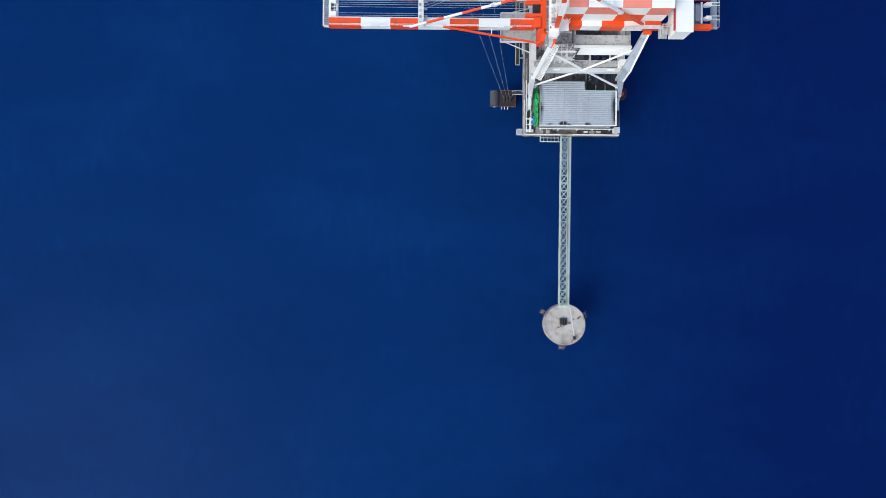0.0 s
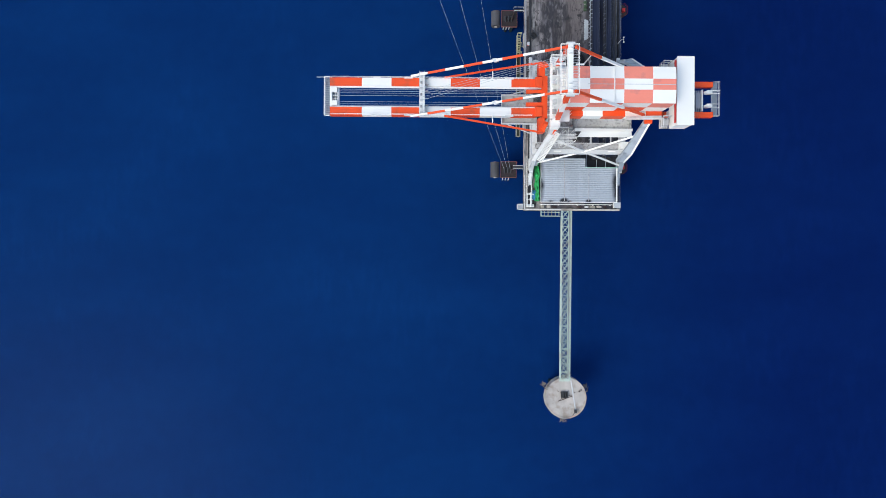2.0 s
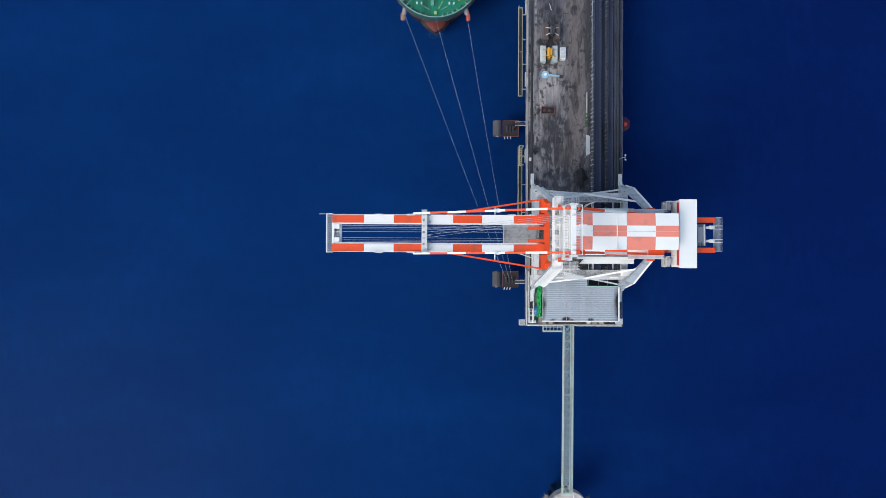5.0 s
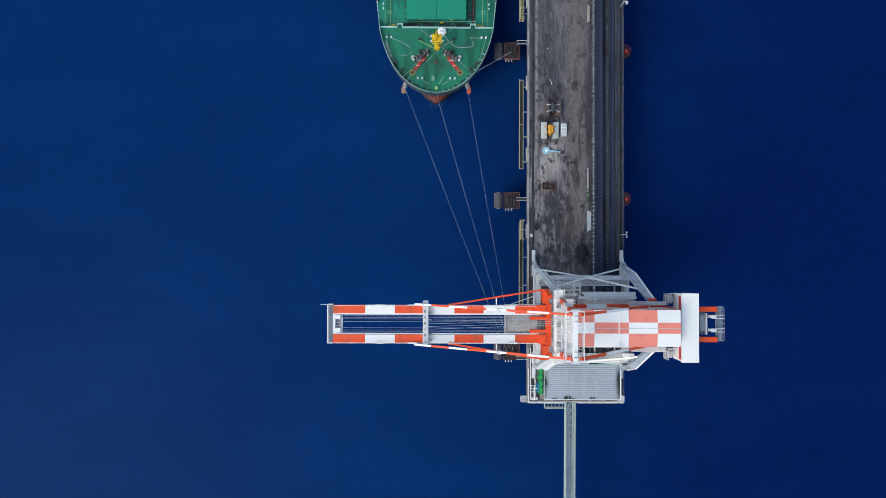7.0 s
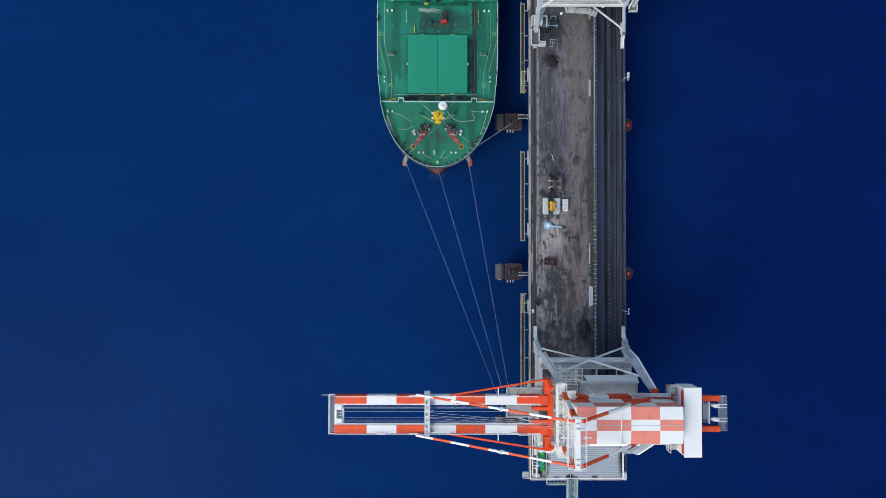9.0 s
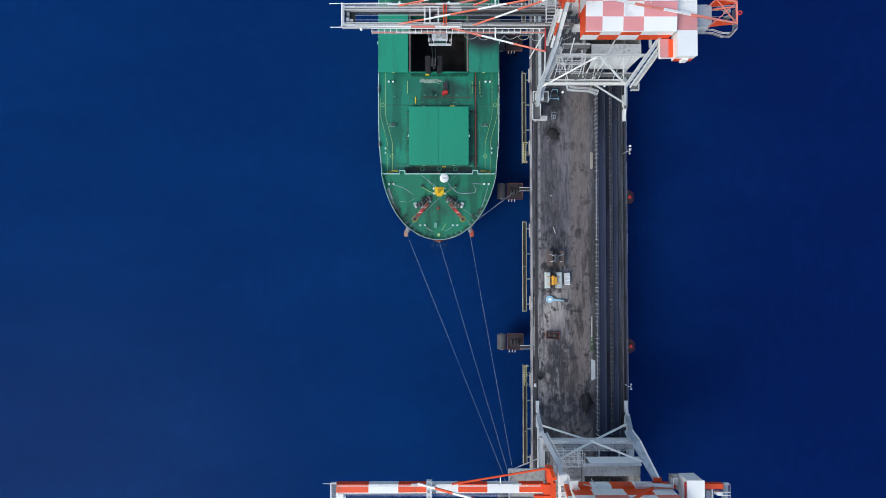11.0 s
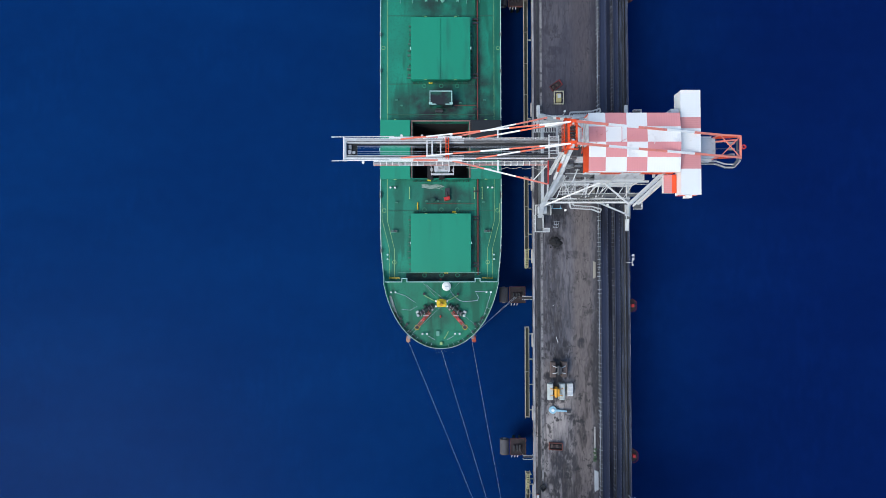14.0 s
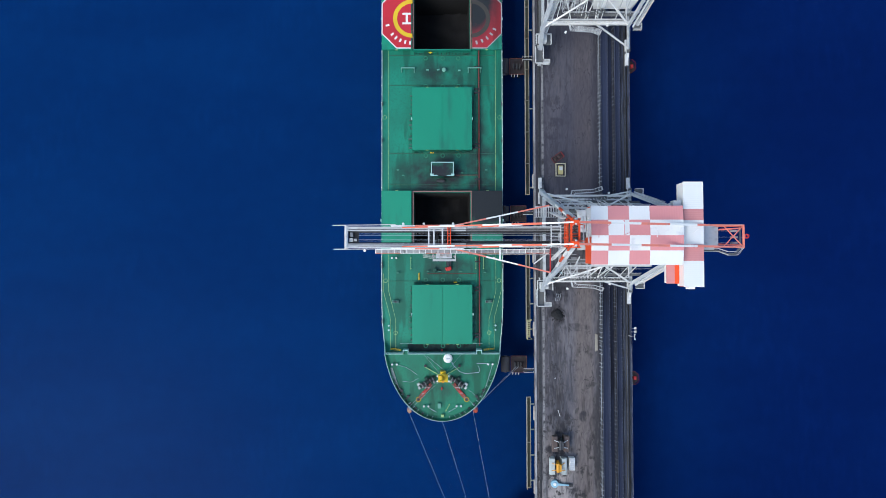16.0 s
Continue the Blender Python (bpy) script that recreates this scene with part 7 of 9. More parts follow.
def build_crane_a(yc):
    c = thing("ship_unloader", (35, yc, PIER), "red and white banded grab ship unloader with a chequered machinery house", "crane", "ship unloaders")
    bogies(c, yc, 13.2, 23.45, 46.35)
    # sill beams and portal
    for x in (23.45, 46.35):
        part("sill_beam", Shape().box(x - 0.35, x + 0.35, yc - 13.6, yc + 13.6, PIER + 2.4, PIER + 3.6), white_old, c)
    for side in (-1, 1):
        def Y(d, side=side):
            return yc + side * d
        part("front_leg", Shape().beam((23.3, Y(12.9), PIER + 3.0), (22.6, Y(11.6), 19.0), 0.9, 0.9).beam((22.6, Y(11.7), 18.6), (24.9, Y(7.2), 28.0), 0.95, 0.95).beam((24.9, Y(7.2), 27.6), (24.4, Y(5.4), 31.5), 0.95, 0.9), white_old, c, "pale box-section front leg")
        part("rear_leg", Shape().beam((46.3, Y(12.9), PIER + 3.0), (43.9, Y(11.8), 19.0), 1.0, 1.0).beam((43.3, Y(11.9), 18.5), (43.6, Y(10.6), 23.5), 1.7, 0.8, w2=1.9).beam((43.6, Y(10.8), 23.0), (45.1, Y(5.4), 31.5), 1.9, 0.8, w2=1.2), leg_shade_grey, c, "kinked rear leg with its side shade in the blue-grey colour")
        part("leg_head", Shape().box(44.6, 46.2, min(Y(5.0), Y(5.8)), max(Y(5.0), Y(5.8)), 31.2, 32.2), orange, c)
        part("leg_flange", Shape().beam((44.25, Y(12.0), 18.6), (44.6, Y(10.7), 23.7), 0.4, 0.9).beam((44.6, Y(10.8), 23.4), (45.75, Y(5.5), 31.7), 0.4, 0.9), white, c, "white edge flange of the rear leg")
        part("portal_beam", Shape().box(22.8, 44.3, min(Y(9.4), Y(10.4)), max(Y(9.4), Y(10.4)), 18.3, 19.8), white_old, c)
        for a, b in (((22.9, 11.9, 12.0), (34.3, 10.0, 19.95)), ((45.4, 12.1, 12.0), (34.3, 10.0, 19.95)), ((24.6, 7.9, 26.8), (34.3, 10.0, 19.95)), ((44.2, 7.6, 27.5), (34.3, 10.0, 19.95))):
            part("brace", Shape().beam((a[0], Y(a[1]), a[2]), (b[0], Y(b[1]), b[2]), 0.38, 0.4), white, c, "white diagonal brace")
        gallery(c, [(22.6, Y(8.7), 19.9), (44.0, Y(8.7), 19.9)], 1.2, plate, -side)
        for x in (28.0, 41.0):
            part("lamp", Shape().box(x - 0.9, x + 0.9, Y(9.9) - 0.15, Y(9.9) + 0.15, 19.81, 19.95), white, c)
    for x in (22.6, 43.9):
        part("cross_beam", Shape().box(x - 0.6, x + 0.6, yc - 10.6, yc + 10.6, 17.9, 19.2), white_old, c)
    part("electric_cabinet", Shape().box(42.6, 44.9, yc - 9.5, yc - 7.9, 19.95, 21.6), white, c, "white electrical cabinet")
    stair(c, (23.9, yc - 12.0, 18.9), (26.1, yc - 7.4, 28.8), 1.2, white, "white stair up the leg")
    stair(c, (23.6, yc + 11.6, 18.9), (25.7, yc + 7.2, 28.6), 0.65, white, "slim white stair up the leg")
    part("stair_stripe", Shape().beam((25.2, yc - 7.6, 27.6), (25.6, yc - 5.6, 31.2), 1.0, 0.2), orange, c)
    part("stair_tower", Shape().rail([(24.3, yc - 12.2, 12.0), (24.3, yc - 10.9, 12.0), (22.8, yc - 10.9, 12.0)], r=0.06).box(22.6, 24.4, yc - 12.3, yc - 10.8, 11.9, 12.0), white_old, c)
    # machinery deck clutter between the front legs
    random.seed(8)
    s = Shape()
    for k in range(26):
        x, y = random.uniform(25.4, 31.0), yc + random.uniform(-7.5, 7.5)
        s.box(x, x + random.uniform(0.3, 1.6), y, y + random.uniform(0.3, 1.2), 20.3, 20.3 + random.uniform(0.4, 2.2))
    tagged(part("machinery", s, plate, c, "grey machinery on the lower deck"), kind="stuff")
    part("lower_deck", Shape().box(25.0, 31.5, yc - 8.2, yc + 8.2, 20.1, 20.28), plate, c)
    for k in range(6):
        y = yc - 7.5 + 3.0 * k
        part("deck_rail", Shape().rail([(25.2, y, 20.3), (31.3, y, 20.3)], r=0.05), white, c)
    for side in (-1, 1):
        y = sorted((yc + side * 5.8, yc + side * 9.2))
        tagged(part("pipework", Shape().pipes(25.6, 31.2, *y, 20.4, 26.5, 44, 20 + side, 0.04), white, c, "white handrails and pipework by the leg"), kind="stuff")
    tagged(part("rope_pipes", Shape().pipes(23.5, 27.6, yc - 5.0, yc + 5.0, 33.7, 36.2, 20, 31, 0.06), white, c, "white pipework on the hinge platform"), kind="stuff")
    hopper(c, 31.8, 45.0, yc - 5.2, yc + 5.3, 19.6, 11.0, plate)
    part("hopper_edge", Shape().box(31.6, 45.2, yc - 5.5, yc - 4.9, 22.02, 22.3), white, c, "white hopper edge")
    for k in (-1, 1):
        lip = [(32.6, yc + k * 6.5, 20.4), (45.6, yc + k * 6.5, 20.4), (45.6, yc + k * 6.6, 20.5), (32.6, yc + k * 6.6, 20.5)]
        part("hopper_skirt", Shape().hexa(lip, [(33.2, yc + k * 5.45, 22.1), (45.0, yc + k * 5.45, 22.1), (45.0, yc + k * 5.6, 22.15), (33.2, yc + k * 5.6, 22.15)]), white, c, "white sloping hopper skirt")
    part("hopper_edge", Shape().box(31.6, 45.2, yc + 5.0, yc + 5.6, 22.02, 22.3), white_old, c)
    for x in (36.2, 41.0):
        for k in (-1, 1):
            part("gallery_frame", Shape().beam((x, yc + k * 9.0, 19.0), (x, yc + k * 5.25, 19.0), 0.3, 0.3), white_old, c)
    # spillage apron over the water
    a = part("apron", Shape().box(14.7, 23.0, yc - 3.3, yc + 3.3, 19.4, 19.6), mat("dusty_tan_plate", (0.47, 0.45, 0.42), 0.75, var=0.2, dirt=(0.28, 0.26, 0.24), dirty=0.45, dirt_scale=1.3), c, "dusty tan spillage apron")
    part("apron_rim", Shape().box(14.5, 14.68, yc - 3.5, yc + 3.5, 19.3, 20.2).box(14.7, 23.0, yc + 3.32, yc + 3.5, 19.3, 20.1).box(14.7, 23.0, yc - 3.5, yc - 3.32, 19.3, 20.1), white_old, a)
    part("apron_stay", Shape().beam((15.2, yc - 3.2, 19.4), (22.6, yc - 5.6, 17.8), 0.2, 0.2), white_old, a)
    part("apron_stay", Shape().beam((15.2, yc + 3.2, 19.4), (22.6, yc + 5.6, 17.8), 0.2, 0.2), white_old, a)
    for y0, y1 in ((-5.15, -2.2), (2.4, 5.25)):
        part("hopper_deck", Shape().box(32.1, 44.7, yc + y0, yc + y1, 21.3, 21.45), mat("dusty_pale_plate", (0.5, 0.49, 0.47), 0.75, dirt=(0.3, 0.29, 0.28), dirty=0.4, dirt_scale=1.5), c, "dusty pale hopper deck")

    # boom and girders, banded in orange and white
    xs = [-24.35, -17.35, -10.85, -4.75, 2.2, 8.6, 15.55]
    for side in (-1, 1):
        def Y(d, side=side):
            return yc + side * d
        g = Shape().bars(xs + [21.0], min(Y(2.35), Y(4.1)), max(Y(2.35), Y(4.1)), 28.9, 30.8)
        boom = part("boom_girder", g, [orange, white], c, "boom girder banded orange and white")
        part("trolley_rail", Shape().box(-24.0, 24.5, min(Y(2.02), Y(2.32)), max(Y(2.02), Y(2.32)), 30.0, 30.5), white, boom, "white trolley rail beam")
        part("guard_rail", Shape().rail([(-24, Y(4.05), 30.8), (20, Y(4.05), 30.8)], r=0.03, pitch=3), white, boom)
        for x in (-15.0, -8.0, 14.2):
            part("rail_box", Shape().box(x, x + 1.8, min(Y(3.95), Y(4.3)), max(Y(3.95), Y(4.3)), 30.81, 31.0), white_old, boom)
        g = Shape().bars([25.1, 30.8, 35.1, 40.0, 44.5, 48.0], min(Y(3.2), Y(4.5)), max(Y(3.2), Y(4.5)), 30.5, 33.0)
        part("rear_girder", g, [orange, white], c, "rear girder banded orange and white")
        part("tail_girder", Shape().bars([48.0, 53.0, 55.6, 60.3], min(Y(2.8), Y(3.9)), max(Y(2.8), Y(3.9)), 29.2, 30.5), [orange, white], c)
        # stays from the apex
        for b0, b1, n, first in (((23.4, 4.1, 51.4), (-6.5, 4.4, 31.2), 8, 0),):
            part("fore_stay", Shape().banded((b0[0], Y(b0[1]), b0[2]), (b1[0], Y(b1[1]), b1[2]), 0.4, 0.4, n, first), [orange, white], c, "fore stay banded orange and white")
            mid = Vector((b0[0], Y(b0[1]), b0[2])).lerp(Vector((b1[0], Y(b1[1]), b1[2])), 0.42)
            part("stay_joint", Shape().box(mid.x - 0.6, mid.x + 0.6, mid.y - 0.26, mid.y + 0.26, mid.z - 0.28, mid.z + 0.3).box(mid.x - 0.25, mid.x + 0.25, mid.y - 0.4, mid.y + 0.4, mid.z - 0.15, mid.z + 0.15), white_old, c)
        part("back_stay", Shape().banded((24.9, Y(4.1), 51.4), (44.0, Y(4.2), 33.3), 0.5, 0.45, 3, 0), [orange, white], c, "back stay banded orange and white")
        part("lateral_tie", Shape().banded((0.8, Y(4.2), 31.0), (21.6, Y(7.6), 31.0), 0.36, 0.36, 1, 0), [orange, white], c, "orange lateral boom tie")
        part("tie_strut", Shape().beam((11.4, Y(4.1), 30.9), (11.4, Y(5.9), 30.9), 0.2, 0.2), white, c)
        # hinge portal, orange
        part("hinge_post", Shape().box(21.5, 22.8, min(Y(4.6), Y(7.7)), max(Y(4.6), Y(7.7)), 29.0, 31.6).box(20.7, 22.2, min(Y(2.2), Y(4.3)), max(Y(2.2), Y(4.3)), 30.85, 31.7).beam((22.4, Y(7.2), 31.6), (22.8, Y(6.2), 33.5), 0.8, 0.8), orange, c, "orange boom hinge frame")
        # mast from the front leg to the apex
        part("mast_leg", Shape().banded((25.0, Y(6.2), 31.0), (23.8, Y(4.2), 51.0), 0.9, 0.8, 4, 1), [orange, white], c, "apex mast leg banded orange and white")
    part("hinge_beam", Shape().box(22.2, 23.4, yc - 4.6, yc + 4.6, 29.2, 31.4), orange, c, "orange boom hinge beam")
    for y in (-1.5, 1.3):
        part("hinge_bracket", Shape().box(18.8, 22.2, yc + y - 0.35, yc + y + 0.35, 30.2, 31.2), orange, c)
    for k in range(9):
        part("rope_guide", Shape().box(20.4, 22.1, yc - 0.95 + 0.22 * k, yc - 0.85 + 0.22 * k, 30.6, 30.9), dark_steel, c)
    # white platform behind the hinge
    p = part("hinge_platform", Shape().box(23.5, 27.8, yc - 5.8, yc + 5.8, 33.4, 33.6), white, c, "white service platform behind the hinge")
    part("guard_rail", Shape().rail([(23.5, yc - 7.6, 35.0), (25.2, yc - 7.6, 35.0), (25.2, yc - 5.8, 35.0), (23.5, yc - 5.8, 35.0), (23.5, yc + 5.8, 35.0)], r=0.06).rail([(23.4, yc + 5.8, 35.0), (23.4, yc + 7.8, 35.0), (25.3, yc + 7.8, 35.0), (25.3, yc + 5.8, 35.0)], r=0.06), white, p)
    for side in (-1, 1):
        part("sheave_stand", Shape().box(23.4, 25.2, yc + side * 6.7 - 1.0, yc + side * 6.7 + 1.0, 33.8, 35.0), white, p)
    for k in range(5):
        y = yc - 4.4 + 2.1 * k
        part("rope_drum", Shape().tube((24.3, y, 34.5), (24.3, y + 0.9, 34.5), 0.5, 12).box(23.8, 24.8, y + 0.2, y + 0.6, 33.6, 34.4), white_old if k % 2 else plate, p)
    # apex frame
    part("apex_beam", Shape().box(23.45, 24.4, yc - 4.5, yc + 4.6, 50.6, 51.7), white, c, "white apex cross beam")
    s = Shape()
    for x0, x1 in ((22.2, 23.3), (24.6, 25.6)):
        for k in range(19):
            s.beam((x0, yc - 4.5 + 0.5 * k, 50.3), (x1, yc - 4.5 + 0.5 * k, 50.3), 0.09, 0.05)
        for x in (x0, x1):
            s.beam((x, yc - 4.6, 50.3), (x, yc + 4.7, 50.3), 0.1, 0.08)
    a = part("apex_platform", s, white_old, c, "open pale platform bars along the apex")
    part("guard_rail", Shape().rail([(22.2, yc - 4.6, 50.4), (22.2, yc + 4.7, 50.4)], r=0.04, pitch=1.1).rail([(25.6, yc - 4.6, 50.4), (25.6, yc + 4.7, 50.4)], r=0.04, pitch=1.1).rail([(22.2, yc + 4.7, 50.4), (25.6, yc + 4.7, 50.4)], r=0.04).rail([(22.2, yc - 4.6, 50.4), (25.6, yc - 4.6, 50.4)], r=0.04), white, a)
    for y in (-3.9, -2.9, 2.7, 3.7):
        part("apex_sheave", Shape().tube((23.9, yc + y, 51.75), (23.9, yc + y + 0.14, 51.75), 0.34, 14), white_old, a)
    for y0 in (4.61, -5.0):
        part("apex_knob", Shape().box(23.2, 24.8, yc + y0, yc + y0 + 0.4, 50.7, 51.5), white_old, a)
    part("apex_spar", Shape().beam((20.9, yc + 1.0, 51.0), (23.1, yc + 1.0, 51.0), 0.2, 0.2).beam((25.0, yc + 1.0, 51.0), (26.6, yc + 1.0, 51.0), 0.2, 0.2), white, a)
    part("antenna", Shape().tube((30.6, yc + 6.2, 33.4), (30.6, yc + 6.2, 41.5), 0.12, 8).beam((30.6, yc + 6.2, 38.5), (29.0, yc + 5.0, 33.4), 0.14, 0.14).beam((30.6, yc + 6.2, 38.5), (32.3, yc + 5.0, 33.4), 0.14, 0.14), white_old, c)

    # machinery house with a chequered roof
    h = part("machinery_house", Shape().box(26.2, 48.0, yc - 3.3, yc + 3.9, 33.1, 40.2), white, c, "white machinery house")
    cols = [26.4, 30.4, 37.4, 43.3, 48.05]
    rows_y = [yc - 3.45, yc - 0.75, yc + 1.5, yc + 4.05]
    for j, (y0, y1) in enumerate(zip(rows_y, rows_y[1:])):
        for i, (x0, x1) in enumerate(zip(cols, cols[1:])):
            red = (i + j) % 2 == 0
            r = [40.35 if k in (0, 3) else 40.62 for k in (j, j + 1)]
            s = Shape().hexa([(x0, y0, r[0] - 0.1), (x1, y0, r[0] - 0.1), (x1, y1, r[1] - 0.1), (x0, y1, r[1] - 0.1)], [(x0, y0, r[0]), (x1, y0, r[0]), (x1, y1, r[1]), (x0, y1, r[1])])
            part("roof_panel", s, pink if red else white, h, "faded red roof panel" if red else "white roof panel")
    part("roof_seam", Shape().box(35.3, 35.5, yc - 3.45, yc + 4.05, 40.63, 40.72), white, h)
    part("ridge_cap", Shape().box(30.0, 48.0, yc + 0.28, yc + 0.38, 40.63, 40.68), grey_paint, h)
    for side in (-1, 1):
        y = yc + (0.3 + side * 3.63)
        for i, (x0, x1) in enumerate(((26.4, 30.4), (30.4, 37.4), (37.4, 43.3), (43.3, 48.0))):
            part("wall_panel", Shape().box(x0, x1, min(y, y + side * 0.06), max(y, y + side * 0.06), 36.6, 40.0), pink if i % 2 else white, h)
            part("wall_panel", Shape().box(x0, x1, min(y, y + side * 0.06), max(y, y + side * 0.06), 33.2, 36.58), white if i % 2 else orange, h)
    # tall transverse house at the rear
    b = part("rear_house", Shape().box(49.65, 53.0, yc - 7.05, yc + 7.1, 32.6, 37.2), white, c, "white transverse rear house")
    for k in (-1, 1):
        part("house_bearer", Shape().box(49.9, 52.8, yc + k * 3.35 - 0.5, yc + k * 3.35 + 0.5, 30.51, 32.59), white_old, b)
    part("roof_cap", Shape().box(49.5, 53.15, yc - 7.2, yc + 7.25, 37.205, 37.4), white, b, "plain white flat roof")
    part("red_edge", Shape().box(49.3, 49.5, yc - 6.6, yc + 6.6, 36.4, 37.0), red_paint, b)
    for side in (-1, 1):
        y = yc + side * 5.9
        part("cage_floor", Shape().box(47.5, 49.3, y - 1.1, y + 1.1, 32.6, 32.8), plate, b)
        part("cage_rail", Shape().rail([(47.5, y - 1.1, 32.8), (47.5, y + 1.1, 32.8), (49.3, y + 1.1, 32.8)], height=2.5, r=0.06), white_old, b)
        part("cage_unit", Shape().box(47.7, 49.0, y - 0.7, y + 0.7, 32.8, 34.2), plate, b)
        s = Shape().beam((40.0, yc + side * 4.9, 33.3), (47.6, yc + side * 4.9, 34.0), 0.8, 0.1)
        s.rail([(40.0, yc + side * 5.3, 33.3), (47.6, yc + side * 5.3, 34.0)], r=0.05)
        part("side_walk", s, white_old, b)
    # tail
    s = Shape()
    for k in range(13):
        s.box(53.2 + 0.42 * k, 53.34 + 0.42 * k, yc - 2.4, yc + 2.4, 28.6, 28.75)
    for k in range(6):
        s.box(60.4 + 0.24 * k, 60.5 + 0.24 * k, yc - 3.6, yc + 3.9, 29.4, 29.55)
    s.box(57.2, 58.4, yc - 1.6, yc + 1.9, 28.76, 29.0)
    part("tail_floor", Shape().box(53.2, 58.6, yc - 2.5, yc + 2.5, 28.4, 28.46).box(60.4, 61.8, yc - 3.6, yc + 3.9, 29.2, 29.26), mat("slate_blue_plate", (0.13, 0.19, 0.28), 0.6, var=0.25, dirt=(0.05, 0.07, 0.1), dirty=0.3), c, "slate blue tail floor plates")
    t = part("tail_platform", s, mat("pale_blue_grey_bars", (0.36, 0.42, 0.5), 0.6), c, "pale blue-grey open tail platform")
    part("guard_rail", Shape().rail([(60.4, yc - 3.6, 29.6), (61.7, yc - 3.6, 29.6), (61.7, yc + 3.9, 29.6), (60.4, yc + 3.9, 29.6)], r=0.03), grey_paint, t)
    for y in (-1.3, 1.7):
        part("sheave", Shape().tube((59.6, yc + y - 0.25, 29.6), (59.6, yc + y + 0.25, 29.6), 0.9, 16).beam((59.0, yc + y + 0.35, 30.3), (62.0, yc + y + 0.35, 30.3), 0.12, 0.12).beam((59.0, yc + y - 0.35, 30.3), (62.0, yc + y - 0.35, 30.3), 0.12, 0.12), white, t)
    part("tail_tie", Shape().box(58.2, 58.5, yc - 2.4, yc + 2.4, 29.2, 29.6), white, t)
    # boom cross beam, tip frame, ropes
    x = part("boom_cross_beam", Shape().box(-4.7, -3.5, yc - 4.4, yc + 5.2, 30.9, 31.7), white, c, "white boom cross beam")
    part("guard_rail", Shape().rail([(-4.65, yc - 4.3, 31.7), (-4.65, yc + 5.1, 31.7)], r=0.04, pitch=1.0).rail([(-3.55, yc - 4.3, 31.7), (-3.55, yc + 5.1, 31.7)], r=0.04, pitch=1.0), grey_paint, x)
    for k in range(7):
        part("cable_box", Shape().box(-4.5, -3.9 - 0.15 * (k % 2), yc - 3.9 + 1.3 * k, yc - 3.4 + 1.3 * k, 31.702, 31.95), plate if k % 2 else white_old, x)
    for k in range(6):
        y = yc - 3.6 + 1.5 * k
        part("sheave", Shape().tube((-3.1, y, 31.3), (-3.1, y + 0.16, 31.3), 0.42, 14), plate, x)
    s = Shape()
    for k in range(18):
        s.box(-25.5, -24.42, yc - 4.1 + 0.48 * k, yc - 3.95 + 0.48 * k, 29.5, 29.6)
    for x in (-25.6, -24.54):
        s.box(x, x + 0.12, yc - 4.2, yc + 4.3, 29.61, 29.7)
    for k in range(7):
        s.box(-24.2 + 0.24 * k, -24.08 + 0.24 * k, yc - 2.2, yc + 2.2, 29.3, 29.45)
    t = part("boom_tip", s, mat("pale_blue_grey_grating", (0.45, 0.51, 0.56), 0.6), c, "pale blue-grey open boom tip platform")
    part("tip_floor", Shape().box(-25.5, -24.41, yc - 4.0, yc + 4.1, 29.3, 29.36).box(-24.2, -22.6, yc - 2.3, yc + 2.3, 29.1, 29.16), mat("pale_blue_grey_mesh", (0.3, 0.36, 0.43), 0.7, fine=6, bump=0.4), t)
    tagged(part("tip_gear", Shape().pipes(-24.2, -22.7, yc - 2.2, yc + 2.2, 29.5, 30.3, 9, 55, 0.06), white, t, "white handrails and pipes at the boom tip"), kind="stuff")
    part("tip_beam", Shape().box(-24.4, -23.95, yc - 2.3, yc + 2.3, 29.71, 30.6).box(-22.75, -22.45, yc - 2.3, yc + 2.3, 29.46, 29.9), white, t)
    part("guard_rail", Shape().rail([(-24.4, yc - 4.2, 29.7), (-25.6, yc - 4.2, 29.7), (-25.6, yc + 4.3, 29.7), (-24.4, yc + 4.3, 29.7)], r=0.06, pitch=1.2), white, t)
    for y in (-1.4, 1.5):
        part("tip_sheave", Shape().box(-23.9, -22.8, yc + y - 0.5, yc + y + 0.5, 29.72, 30.7), white, t)
    part("tip_spar", Shape().beam((-27.3, yc + 4.2, 30.6), (-24.6, yc + 4.2, 30.6), 0.1, 0.1), white, t)
    for y, z in ((-1.75, 29.8), (-1.45, 29.9), (-0.95, 29.9), (0.4, 29.9), (1.0, 29.8), (1.35, 30.0), (1.7, 30.2)):
        part("hoist_rope", Shape().tube((-22.8, yc + y, z), (23.0, yc + y, z), 0.04, 5), bright_wire, c)
    for k in range(4):
        part("luffing_rope", Shape().tube((-4.0, yc - 1.0 + 0.6 * k, 32.1), (24.0, yc + 2.2 + 0.3 * k, 50.2), 0.03, 5), bright_wire, c)
    return c


